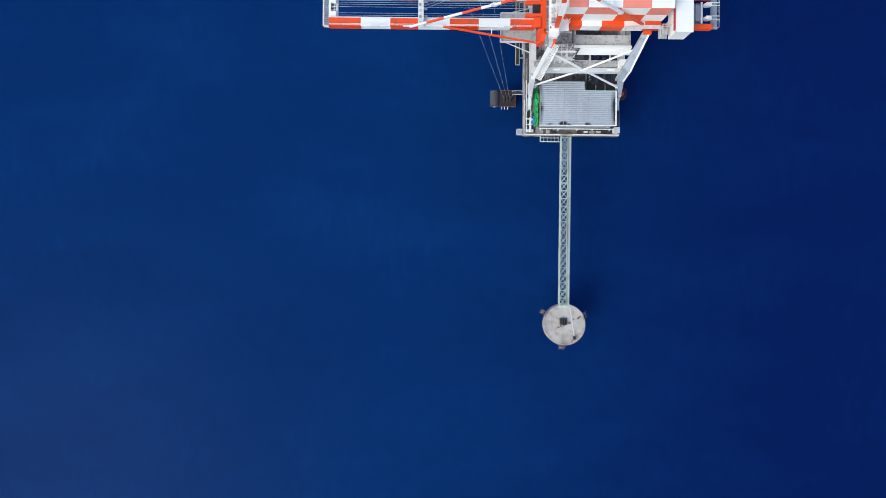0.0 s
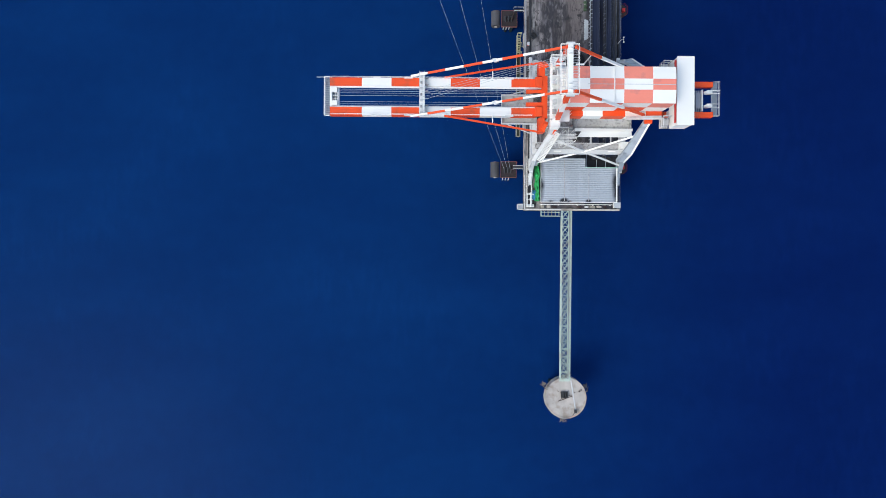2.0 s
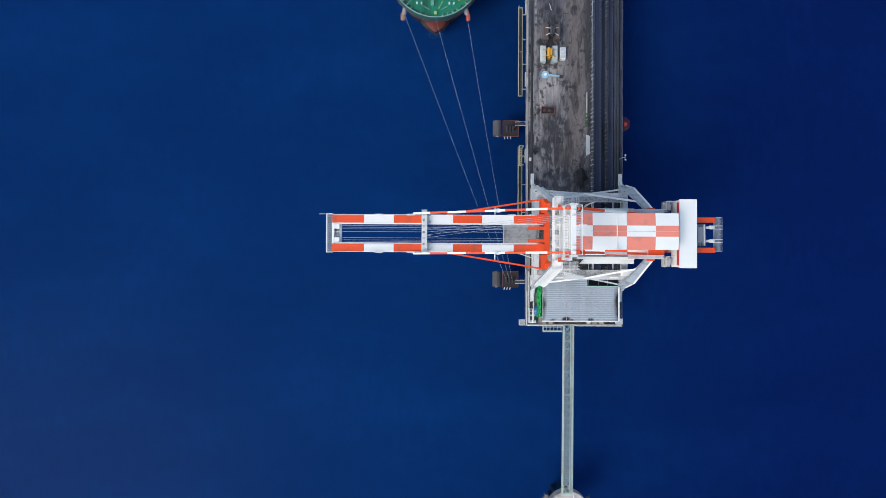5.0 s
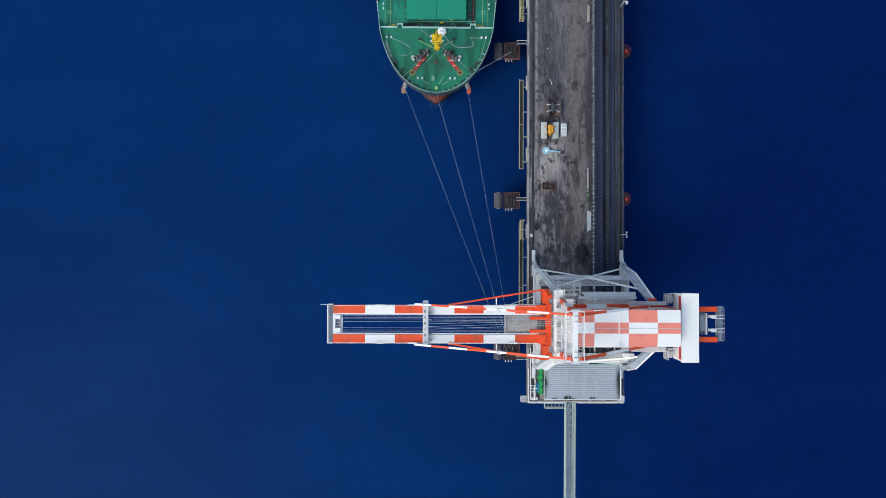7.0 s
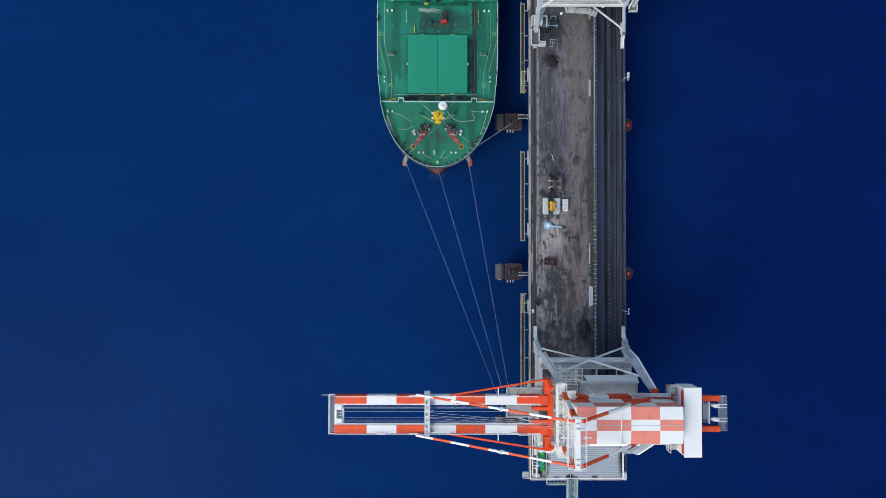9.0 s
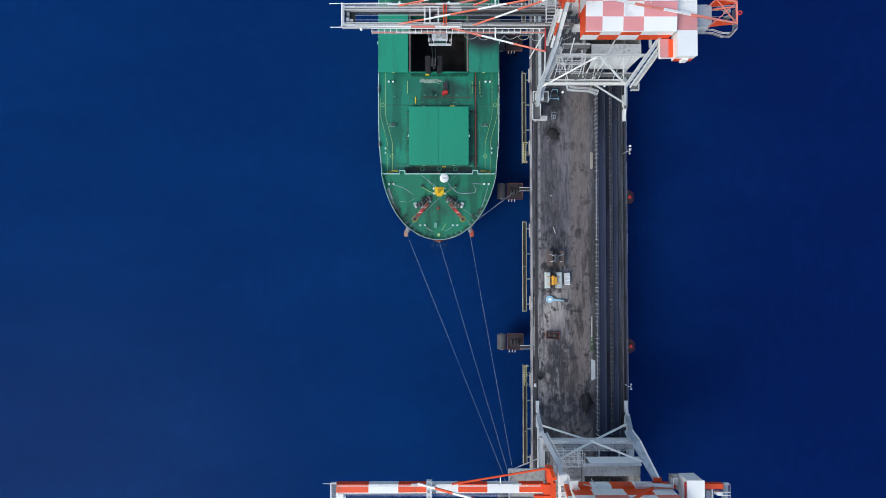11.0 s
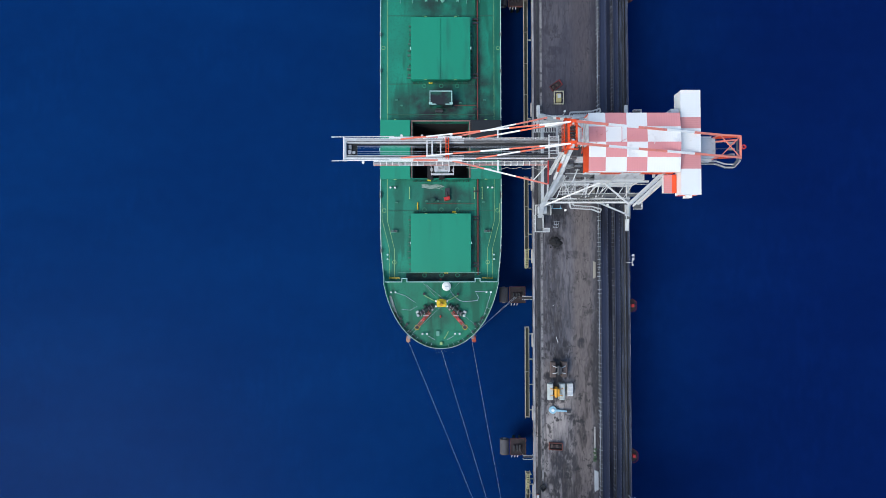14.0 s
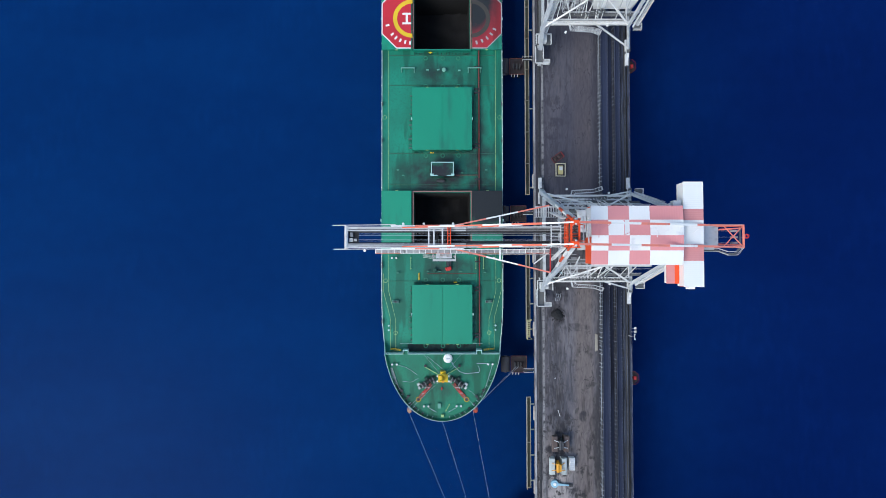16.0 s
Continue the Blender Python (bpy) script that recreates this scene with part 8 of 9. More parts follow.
def build_crane_b(yc):
    c = thing("ship_unloader", (35, yc, PIER), "older white and red grab unloader with a pink-and-white chequered roof", "crane", "ship unloaders")
    bogies(c, yc, 13.0, 23.45, 46.35)
    for x in (23.45, 46.35):
        part("sill_beam", Shape().box(x - 0.32, x + 0.32, yc - 13.4, yc + 13.4, PIER + 2.4, PIER + 3.4), grating, c)
    for side in (-1, 1):
        def Y(d, side=side):
            return yc + side * d
        # access gantry beside the southern foot
        if side < 0:
            a = part("foot_gantry", Shape().box(22.0, 24.0, min(Y(12.6), Y(16.8)), max(Y(12.6), Y(16.8)), 9.42, 9.55).box(21.8, 25.6, min(Y(10.2), Y(12.6)), max(Y(10.2), Y(12.6)), 11.6, 11.75), grating, c, "pale access gantry at the leg foot")
            part("guard_rail", Shape().rail([(22.0, Y(12.6), 9.55), (22.0, Y(16.8), 9.55), (25.6, Y(16.8), 9.55), (25.6, Y(15.9), 9.55), (24.0, Y(15.9), 9.55), (24.0, Y(12.6), 9.55)], r=0.08, pitch=1.0).rail([(21.8, Y(12.6), 11.75), (21.8, Y(10.2), 11.75), (25.6, Y(10.2), 11.75), (25.6, Y(12.6), 11.75)], r=0.08, pitch=1.0).box(24.0, 25.7, min(Y(15.8), Y(16.9)), max(Y(15.8), Y(16.9)), 9.42, 9.55), white_old, a)
            part("foot_box", Shape().box(22.3, 24.4, min(Y(10.6), Y(12.3)), max(Y(10.6), Y(12.3)), 11.76, 13.4), white_old, a)
        part("front_leg", Shape().beam((23.4, Y(12.8), PIER + 3.0), (22.4, Y(10.9), 18.5), 1.0, 1.0).beam((22.4, Y(11.0), 18.0), (23.5, Y(5.8), 34.2), 0.8, 0.8), grey_paint, c, "pale box-section front leg")
        part("mast_leg", Shape().banded((23.5, Y(5.9), 33.8), (22.95, Y(2.1), 50.2), 0.75, 0.7, 3, 0), [white_old, white], c, "pale mast leg up to the apex")
        part("mast_stay", Shape().banded((22.4, Y(6.6), 33.8), (22.2, Y(2.3), 50.0), 0.4, 0.4, 4, 1), [orange, white], c, "slim mast stay banded orange and white")
        leg = part("rear_leg", Shape().beam((46.3, Y(12.6), PIER + 3.0), (43.0, Y(10.8), 19.5), 0.6, 0.6).beam((43.0, Y(10.8), 19.5), (44.6, Y(5.8), 37.8), 0.55, 0.7), grey_paint, c, "pale rear leg of two laced chords")
        part("outer_chord", Shape().beam((44.05, Y(11.1), 19.5), (45.6, Y(6.1), 37.0), 0.3, 0.4), white_old, leg)
        lace = Shape()
        for k in range(10):
            q, r = k / 10, (k + 1) / 10
            lace.beam((43.0 + 1.6 * q, Y(10.8 - 5.0 * q), 19.5 + 18.3 * q), (44.05 + 1.55 * r, Y(11.1 - 5.0 * r), 19.5 + 17.5 * r), 0.12, 0.12)
        part("lacing", lace, white_old, leg)
        part("landing", Shape().box(44.2, 46.0, min(Y(10.4), Y(11.9)), max(Y(10.4), Y(11.9)), 19.0, 19.1), grating, leg)
        part("landing_rail", Shape().rail([(44.2, Y(11.9), 19.1), (46.0, Y(11.9), 19.1), (46.0, Y(10.4), 19.1)], r=0.05, pitch=0.9), white_old, leg)
        stair(c, (45.2, Y(10.6), 19.3), (46.2, Y(7.2), 32.0), 0.6, white_old)
        beam = part("portal_beam", Shape().box(22.6, 43.2, min(Y(9.2), Y(9.5)), max(Y(9.2), Y(9.5)), 18.8, 19.7), white_old, c, "pale portal truss of two chords")
        part("outer_chord", Shape().box(22.6, 43.2, min(Y(10.05), Y(10.4)), max(Y(10.05), Y(10.4)), 18.6, 19.6), white, beam)
        part("walk_floor", Shape().box(23.0, 43.0, min(Y(9.52), Y(10.03)), max(Y(9.52), Y(10.03)), 18.7, 18.78), grating, beam)
        lace = Shape()
        for k in range(14):
            x0 = 23.2 + 1.41 * k
            lace.beam((x0, Y(9.35), 19.3), (x0 + 0.7, Y(10.2), 19.2), 0.1, 0.1).beam((x0 + 0.7, Y(10.2), 19.2), (x0 + 1.41, Y(9.35), 19.3), 0.1, 0.1)
        part("lacing", lace, white_old, beam)
        part("guard_rail", Shape().rail([(23.0, Y(10.35), 19.6), (43.0, Y(10.35), 19.6)], r=0.04, pitch=1.6), white, beam)
        beam = part("upper_beam", Shape().box(24.2, 44.6, min(Y(6.3), Y(6.7)), max(Y(6.3), Y(6.7)), 28.2, 28.9), white_old, c)
        part("guard_rail", Shape().rail([(24.4, Y(7.2), 28.6), (44.4, Y(7.2), 28.6)], r=0.035, pitch=1.5), white_old, beam)
        for x0 in (25.6, 28.4, 31.3, 33.0, 35.3, 36.3, 39.8, 41.6):
            part("hanger_post", Shape().beam((x0, Y(6.5), 28.2), (x0, Y(9.3), 19.7), 0.15, 0.15), white_old, beam)
        for x0, x1 in ((31.3, 32.4), (33.8, 32.4), (33.9, 34.9), (36.3, 34.9), (25.8, 29.0), (39.8, 42.4)):
            part("knee_brace", Shape().beam((x0, Y(6.6), 28.0), (x1, Y(9.2), 19.8), 0.17, 0.17), white, beam)
        for a0, b0 in (((22.8, 10.9, 19.0), (34.3, 6.5, 28.3)), ((43.0, 10.7, 19.6), (34.3, 6.5, 28.3)), ((35.0, 9.8, 18.7), (45.6, 12.4, 10.0))):
            part("brace", Shape().beam((a0[0], Y(a0[1]), a0[2]), (b0[0], Y(b0[1]), b0[2]), 0.34, 0.34), white, c, "pale diagonal brace")
        route = [(28.6, Y(9.2), 18.4), (29.2, Y(11.6), 18.3), (34.4, Y(11.9), 18.2), (36.3, Y(12.6), 18.1)]
        inner = [(29.3, Y(9.2), 18.4), (29.9, Y(10.9), 18.3), (34.5, Y(11.2), 18.2), (36.6, Y(11.8), 18.1)]
        walk_bars = Shape()
        for (a0, a1), (b0, b1) in zip(zip(route, route[1:]), zip(inner, inner[1:])):
            n = max(3, int((Vector(a1) - Vector(a0)).length / 0.55))
            for k in range(n + 1):
                walk_bars.beam(Vector(a0).lerp(Vector(a1), k / n), Vector(b0).lerp(Vector(b1), k / n), 0.08, 0.05)
            walk_bars.beam(a0, a1, 0.14, 0.12).beam(b0, b1, 0.14, 0.12)
        way = part("walkway", walk_bars, grey_paint, c, "pale open bar gallery below the portal")
        part("guard_rail", Shape().rail(route, r=0.05, pitch=1.3).rail(inner, r=0.04, pitch=1.3).rail([route[-1], inner[-1]], r=0.05), white_old, way)
        gallery(c, [(27.0, Y(8.6), 20.4), (45.0, Y(8.6), 20.4)], 0.7, grating, -side)
        gallery(c, [(25.4, Y(5.4), 30.6), (31.5, Y(5.4), 30.6)], 0.7, grating, -side)
        y = sorted((Y(5.6), Y(9.0)))
        tagged(part("pipework", Shape().pipes(25.2, 31.5, *y, 20.6, 30.0, 26, 40 + side, 0.04), white_old, c, "white handrails and pipework by the leg"), kind="stuff")
        part("lamp", Shape().tube((28.0, Y(12.0), 18.2), (28.0, Y(12.0), 18.7), 0.27, 12).tube((37.8, Y(10.9), 19.6), (37.8, Y(10.9), 20.1), 0.25, 12), white, c, "white floodlight")
        stair(c, (23.8, Y(10.2), 14.0), (25.2, Y(5.4), 30.5), 1.0, white_old, "pale stair up the leg")
        stair(c, (30.5, Y(9.2), 20.4), (36.0, Y(9.2), 24.0), 0.7, grating)
        stair(c, (21.9, Y(5.2), 31.0), (21.9, Y(2.9), 44.0), 0.7, white_old)
        for a0, b0 in (((24.6, 7.9, 19.8), (24.8, 4.5, 33.5)), ((27.5, 6.5, 28.9), (27.5, 4.5, 33.5)), ((36.0, 6.5, 28.9), (36.0, 5.0, 36.0))):
            part("hanger", Shape().beam((a0[0], Y(a0[1]), a0[2]), (b0[0], Y(b0[1]), b0[2]), 0.22, 0.22), white_old, c)
    for x, z in ((22.5, 18.3), (43.0, 18.5)):
        part("cross_beam", Shape().box(x - 0.28, x + 0.28, yc - 10.2, yc + 10.2, z - 0.5, z + 0.7), grey_paint, c)
    hopper(c, 31.9, 45.0, yc - 5.4, yc + 4.8, 22.0, 11.0, plate)
    for k in (-1, 1):
        y0, y1 = sorted((yc - 0.3 + k * 5.1, yc - 0.3 + k * 5.3))
        part("hopper_skirt", Shape().hexa([(34.6, y0 + k * 0.9, 18.8), (43.6, y0 + k * 0.9, 18.8), (43.6, y1 + k * 0.9, 18.8), (34.6, y1 + k * 0.9, 18.8)], [(33.4, y0, 24.9), (44.9, y0, 24.9), (44.9, y1, 24.9), (33.4, y1, 24.9)]), white, c, "white sloping hopper skirt")
        y0, y1 = sorted((yc - 0.3 + k * 2.4, yc - 0.3 + k * 5.25))
        part("hopper_deck", Shape().box(33.4, 44.9, y0, y1, 24.91, 25.05), dusty_pale, c, "dusty pale hopper deck")
    s = Shape()
    for k in range(14):
        s.box(18.6 + 0.55 * k, 18.8 + 0.55 * k, yc + 4.3, yc + 6.4, 30.2, 30.35)
    for y in (4.2, 5.3, 6.4):
        s.box(18.4, 26.2, yc + y, yc + y + 0.14, 30.36, 30.5)
    part("front_plate", s.rail([(18.4, yc + 6.5, 30.5), (26.2, yc + 6.5, 30.5)], r=0.04, pitch=1.2), white_old, c, "open pale service platform before the mast")
    random.seed(9)
    s = Shape()
    for k in range(30):
        x, y = random.uniform(25.0, 31.0), yc + random.uniform(-8.0, 7.5)
        s.box(x, x + random.uniform(0.3, 1.8), y, y + random.uniform(0.2, 0.9), 20.6, 20.6 + random.uniform(0.4, 2.4))
    tagged(part("machinery", s, plate, c, "grey machinery on the lower deck"), kind="stuff")
    s = Shape()
    for k in range(9):
        s.box(24.8 + 0.8 * k, 24.95 + 0.8 * k, yc - 8.6, yc + 8.2, 20.4, 20.58)
    for k in range(12):
        s.box(24.8, 31.4, yc - 8.6 + 1.5 * k, yc - 8.45 + 1.5 * k, 20.3, 20.39)
    part("lower_deck", s, grating, c, "open dark lower deck framing")
    # boom
    for side in (-1, 1):
        def Y(d, side=side):
            return yc - 0.35 + side * d
        g = part("boom_girder", Shape().box(-22.6, 3.0, min(Y(1.35), Y(2.2)), max(Y(1.35), Y(2.2)), 33.4, 35.0), white_old, c, "weathered white boom girder")
        part("inner_girder", Shape().box(3.0, 27.0, min(Y(1.35), Y(2.2)), max(Y(1.35), Y(2.2)), 33.4, 34.95), streaked_grey, g, "streaked dark grey inner boom girder")
        for k in (1.5, 1.75, 2.05):
            part("cable_run", Shape().box(3.2, 26.0, Y(k) - 0.04, Y(k) + 0.04, 34.952, 35.05), white_old if k > 2 else plate, g)
        part("boom_flange", Shape().box(-22.7, 27.0, min(Y(1.05), Y(1.33)), max(Y(1.05), Y(1.33)), 33.4, 33.9), dark_steel, g)
        part("festoon", Shape().box(2.0, 23.0, min(Y(0.7), Y(1.0)), max(Y(0.7), Y(1.0)), 33.2, 33.6), mat("dark_grey_festoon", (0.06, 0.065, 0.07), 0.7, stretch=(0.2, 3, 1), var=0.5), g, "dark cable festoon")
        part("boom_bar", Shape().banded((-13.0, Y(2.4), 35.3), (2.5, Y(2.5), 35.4), 0.3, 0.3, 3, 1), [pink, white], g)
        part("boom_top_rail", Shape().box(-22.0, 24.0, Y(1.62) - 0.05, Y(1.62) + 0.05, 35.002, 35.12), dark_steel, g)
        part("boom_top_cable", Shape().box(-20.0, 23.0, Y(1.95) - 0.07, Y(1.95) + 0.07, 35.002, 35.1), plate, g)
        part("boom_hand_rail", Shape().rail([(-22.4, Y(2.15), 35.0), (23.0, Y(2.15), 35.0)], r=0.03, pitch=2.4), white, g)
        for k in (0.4, 0.75):
            part("boom_rope", Shape().tube((-20, Y(k), 34.2), (22, Y(k), 34.2), 0.035, 5), bright_wire, g)
        part("rear_girder", Shape().box(27.0, 56.0, min(Y(1.6), Y(2.7)), max(Y(1.6), Y(2.7)), 33.0, 34.6), white_old, c)
        part("tail_frame", Shape().beam((56.0, Y(1.5), 34.4), (61.2, Y(1.8), 35.4), 0.3, 0.4).box(61.05, 61.35, min(yc - 0.35, Y(2.4)), max(yc - 0.35, Y(2.4)), 36.5, 36.9), pink, c, "faded red tail frame")
        # stays: two forward on each side, one back over the roof
        for foot, n in (((5.5, 2.15, 35.4), 4), ((-10.5, 2.0, 35.5), 6)):
            part("fore_stay", Shape().banded((22.4, Y(2.05), 51.0 - 0.05 * n), (foot[0], Y(foot[1]), foot[2]), 0.27, 0.27, n, 1), [stay_red, white], c, "fore stay banded red and white")
        part("back_stay", Shape().banded((23.4, Y(2.05), 51.0), (56.1, Y(2.2), 38.5), 0.42, 0.35, 5, 0), [pink, white], c, "back stay banded pink and white")
        part("tail_post", Shape().beam((56.1, Y(2.2), 34.0), (56.1, Y(2.2), 38.4), 0.25, 0.25).beam((56.1, Y(2.2), 38.5), (61.2, Y(2.3), 36.9), 0.35, 0.3), pink, c)
        part("tail_gusset", Shape().hexa([(56.4, Y(2.15) - 0.05, 34.6), (61.0, Y(2.15) - 0.05, 36.3), (61.0, Y(2.15) + 0.05, 36.3), (56.4, Y(2.15) + 0.05, 34.6)], [(56.4, Y(2.15) - 0.05, 38.2), (61.0, Y(2.15) - 0.05, 36.7), (61.0, Y(2.15) + 0.05, 36.7), (56.4, Y(2.15) + 0.05, 38.2)]), orange, c, "orange tail gusset plate")
        out = 7.5 if side < 0 else 6.8
        part("lateral_tie", Shape().banded((0.5, Y(2.5), 34.8), (20.8, Y(out), 34.6), 0.3, 0.3, 3, 0), [pink, white], c, "lateral boom tie banded red and white")
        part("tie_strut", Shape().beam((10.2, Y(2.4), 34.8), (10.2, Y(4.8 if side < 0 else 4.6), 34.8), 0.3, 0.3), white, c)
    part("tie_post", Shape().beam((20.95, yc - 7.9, 34.6), (20.95, yc - 2.8, 34.8), 0.24, 0.3), red_paint, c, "red tie anchor beam")
    part("front_arm", Shape().beam((20.95, yc - 7.7, 34.4), (23.0, yc - 8.8, 22.0), 0.35, 0.35).beam((19.0, yc - 6.0, 25.0), (21.0, yc - 3.5, 33.5), 0.25, 0.25), white_old, c)
    x = part("tail_bracing", Shape().beam((56.3, yc - 2.5, 38.2), (61.1, yc + 1.9, 36.8), 0.18, 0.18).beam((56.3, yc + 1.8, 38.2), (61.1, yc - 2.6, 36.8), 0.18, 0.18), pink, c)
    part("tail_box", Shape().box(51.4, 56.5, yc - 2.5, yc + 1.85, 33.9, 35.4), mat("pale_blue_grey_plate", (0.42, 0.47, 0.52), 0.6, dirt=(0.3, 0.33, 0.36), dirty=0.3, dirt_scale=0.8), c, "pale blue-grey tail deck box")
    way = [(51.6, yc - 3.2, 32.9), (57.4, yc - 3.2, 32.9), (59.6, yc - 4.0, 32.9), (61.2, yc - 4.0, 32.9), (62.4, yc - 2.6, 32.9), (62.4, yc + 1.9, 32.9)]
    t = gallery(c, way, 0.5, grating, -1, "pale tail walkway round the sheaves")
    part("guard_rail", Shape().rail([(51.6, yc - 2.8, 33.0), (57.2, yc - 2.8, 33.0), (59.4, yc - 3.5, 33.0), (61.0, yc - 3.5, 33.0)], r=0.05).rail([(57.0, yc + 2.3, 33.0), (62.5, yc + 2.3, 33.0)], r=0.05), white_old, t)
    for y in (-1.6, -0.4, 0.9):
        part("sheave", Shape().tube((60.3, yc + y - 0.2, 34.4), (60.3, yc + y + 0.2, 34.4), 0.75, 14).beam((56.6, yc + y, 34.9), (60.2, yc + y, 35.1), 0.06, 0.06), plate, t)
    part("tail_lamp", Shape().ring(61.9, yc - 0.3, 36.5, 0.25, 0.5, 0.3, 14).beam((61.3, yc - 0.3, 36.6), (61.7, yc - 0.3, 36.6), 0.15, 0.15), red_paint, c)
    # boom cross frame, trolley and cab
    frame_bars = Shape().box(-1.0, -0.8, yc - 2.6, yc + 2.0, 35.1, 35.9).box(-0.45, -0.25, yc - 2.6, yc + 2.0, 35.1, 35.7)
    for k in range(7):
        frame_bars.box(-0.799, -0.451, yc - 2.6 + 0.74 * k, yc - 2.44 + 0.74 * k, 35.3, 35.5)
    part("boom_cross_beam", frame_bars, orange, c, "orange latticed boom cross frame")
    part("far_cross_beam", Shape().box(-22.8, -22.2, yc - 2.8, yc + 2.1, 34.0, 35.05), white_old, c)
    t = part("boom_tip", Shape().box(-22.2, -20.0, yc - 1.6, yc + 1.0, 33.4, 33.6), dark_steel, c)
    part("tip_motor", Shape().box(-21.9, -21.2, yc - 1.3, yc - 0.5, 33.6, 34.5).tube((-21.0, yc - 0.9, 34.0), (-20.4, yc - 0.9, 34.0), 0.3, 10), white_old, t)
    part("tip_drum", Shape().tube((-21.5, yc - 0.2, 34.1), (-21.5, yc + 0.7, 34.1), 0.38, 12), plate, t)
    part("tip_spar", Shape().beam((-25.4, yc + 2.2, 35.2), (-12.0, yc + 2.3, 35.3), 0.14, 0.14).beam((-25.2, yc - 2.9, 35.2), (-12.0, yc - 2.8, 35.3), 0.14, 0.14), white, t)
    part("tip_rail", Shape().rail([(-22.6, yc - 2.8, 35.05), (-22.6, yc + 2.1, 35.05)], r=0.06), white, t)
    for x0, y0 in ((-18.6, yc - 3.2), (-10.4, yc + 2.5), (-6.0, yc + 2.5), (0.2, yc + 2.5)):
        part("boom_lamp", Shape().tube((x0, y0, 34.6), (x0, y0, 35.1), 0.28, 12), white, c, "small white lamp")
    t = part("trolley", Shape().box(-5.2, -1.6, yc - 2.2, yc - 2.0, 35.3, 35.6).box(-5.2, -1.6, yc + 1.3, yc + 1.5, 35.3, 35.6).box(-5.1, -4.8, yc - 2.0, yc + 1.3, 35.3, 35.6).box(-4.0, -3.7, yc - 2.0, yc + 1.3, 35.3, 35.6).box(-2.2, -1.9, yc - 2.0, yc + 1.3, 35.3, 35.6), white_old, c, "weathered grab trolley")
    for k in (-4.2, -3.2):
        part("sheave", Shape().tube((k, yc - 0.8, 34.6), (k, yc + 0.2, 34.6), 0.4, 12), dark_steel, t)
    cab = part("operator_cab", Shape().box(-3.2, -0.2, yc - 4.7, yc - 2.9, 30.4, 32.8), white_old, c, "white operator cab hung beside the boom")
    part("cab_roof", Shape().box(-3.4, 0.0, yc - 4.85, yc - 2.8, 32.805, 33.0), grey_paint, cab)
    part("cab_window", Shape().box(-3.22, -3.205, yc - 4.7, yc - 3.1, 30.8, 32.2).box(-3.0, -0.4, yc - 4.72, yc - 4.705, 30.8, 32.2), glass, cab, "dark cab glazing")
    part("cab_walk", Shape().box(-4.1, 0.8, yc - 5.4, yc - 4.95, 31.2, 31.3).rail([(-4.1, yc - 5.4, 31.3), (0.8, yc - 5.4, 31.3), (0.8, yc - 2.9, 31.3)], r=0.045, pitch=0.8).rail([(-4.1, yc - 5.4, 31.3), (-4.1, yc - 2.9, 31.3)], r=0.045, pitch=0.8), white_old, cab)
    part("cab_unit", Shape().box(-2.6, -1.6, yc - 4.4, yc - 3.6, 33.005, 33.4).box(-1.2, -0.5, yc - 4.5, yc - 3.2, 33.005, 33.2).tube((-4.0, yc - 4.3, 31.6), (-4.0, yc - 4.3, 32.2), 0.35, 10).tube((0.6, yc - 4.4, 31.6), (0.6, yc - 4.4, 32.2), 0.3, 10), plate, cab)
    w = part("boom_walkway", Shape().box(-16.3, 21.0, yc - 3.7, yc - 3.0, 33.6, 33.7), plate, c, "boom walkway with red and white rails")
    s = Shape()
    n = 28
    for i in range(n):
        a, b = -16.3 + 37.3 * i / n, -16.3 + 37.3 * (i + 1) / n
        s.beam((a, yc - 3.75, 34.7), (b, yc - 3.75, 34.7), 0.12, 0.12, (i // 4) % 2)
        s.beam((a, yc - 2.95, 34.7), (b, yc - 2.95, 34.7), 0.12, 0.12, 1)
        s.beam((a, yc - 3.75, 34.7), (a, yc - 2.95, 34.7), 0.14, 0.14, 1)
        s.beam((a, yc - 3.75, 33.7), (a, yc - 3.75, 34.7), 0.1, 0.1, 1)
    part("guard_rail", s, [pink, white], w)
    # cable loops hung under the walkway
    for k in range(8):
        x0, x1 = 3.6 + 2.9 * k, 6.5 + 2.9 * k
        sag = 1.9 + 0.5 * (k % 3)
        pts = [(x0 + (x1 - x0) * i / 12, yc - 4.0, 33.4 - sag * 4 * (i / 12) * (1 - i / 12)) for i in range(13)]
        part("cable_loop", Shape().line(pts, 0.07, 6), plate, w, "grey cable loop")
    # apex head
    h = part("apex_head", Shape().box(22.0, 22.35, yc - 2.6, yc + 2.3, 49.3, 49.75).box(23.5, 23.85, yc - 2.6, yc + 2.3, 49.3, 49.75), orange, c, "orange apex cross frame with sheaves")
    for y in (-2.17, 1.84):
        knot = part("head_knot", Shape().hexa([(22.0, yc + y - 0.45, 49.8), (23.7, yc + y - 0.45, 49.8), (23.7, yc + y + 0.45, 49.8), (22.0, yc + y + 0.45, 49.8)],
                                              [(22.4, yc + y - 0.25, 51.1), (23.3, yc + y - 0.25, 51.1), (23.3, yc + y + 0.25, 51.1), (22.4, yc + y + 0.25, 51.1)]), orange, h, "orange stay anchor block")
        for k in range(5):
            q = 2 * math.pi * k / 5 + 0.5
            part("lug", Shape().beam((22.85, yc + y, 50.2), (22.85 + 1.2 * math.cos(q), yc + y + 0.95 * math.sin(q), 49.6), 0.2, 0.14), stay_red if k % 2 else orange, knot)
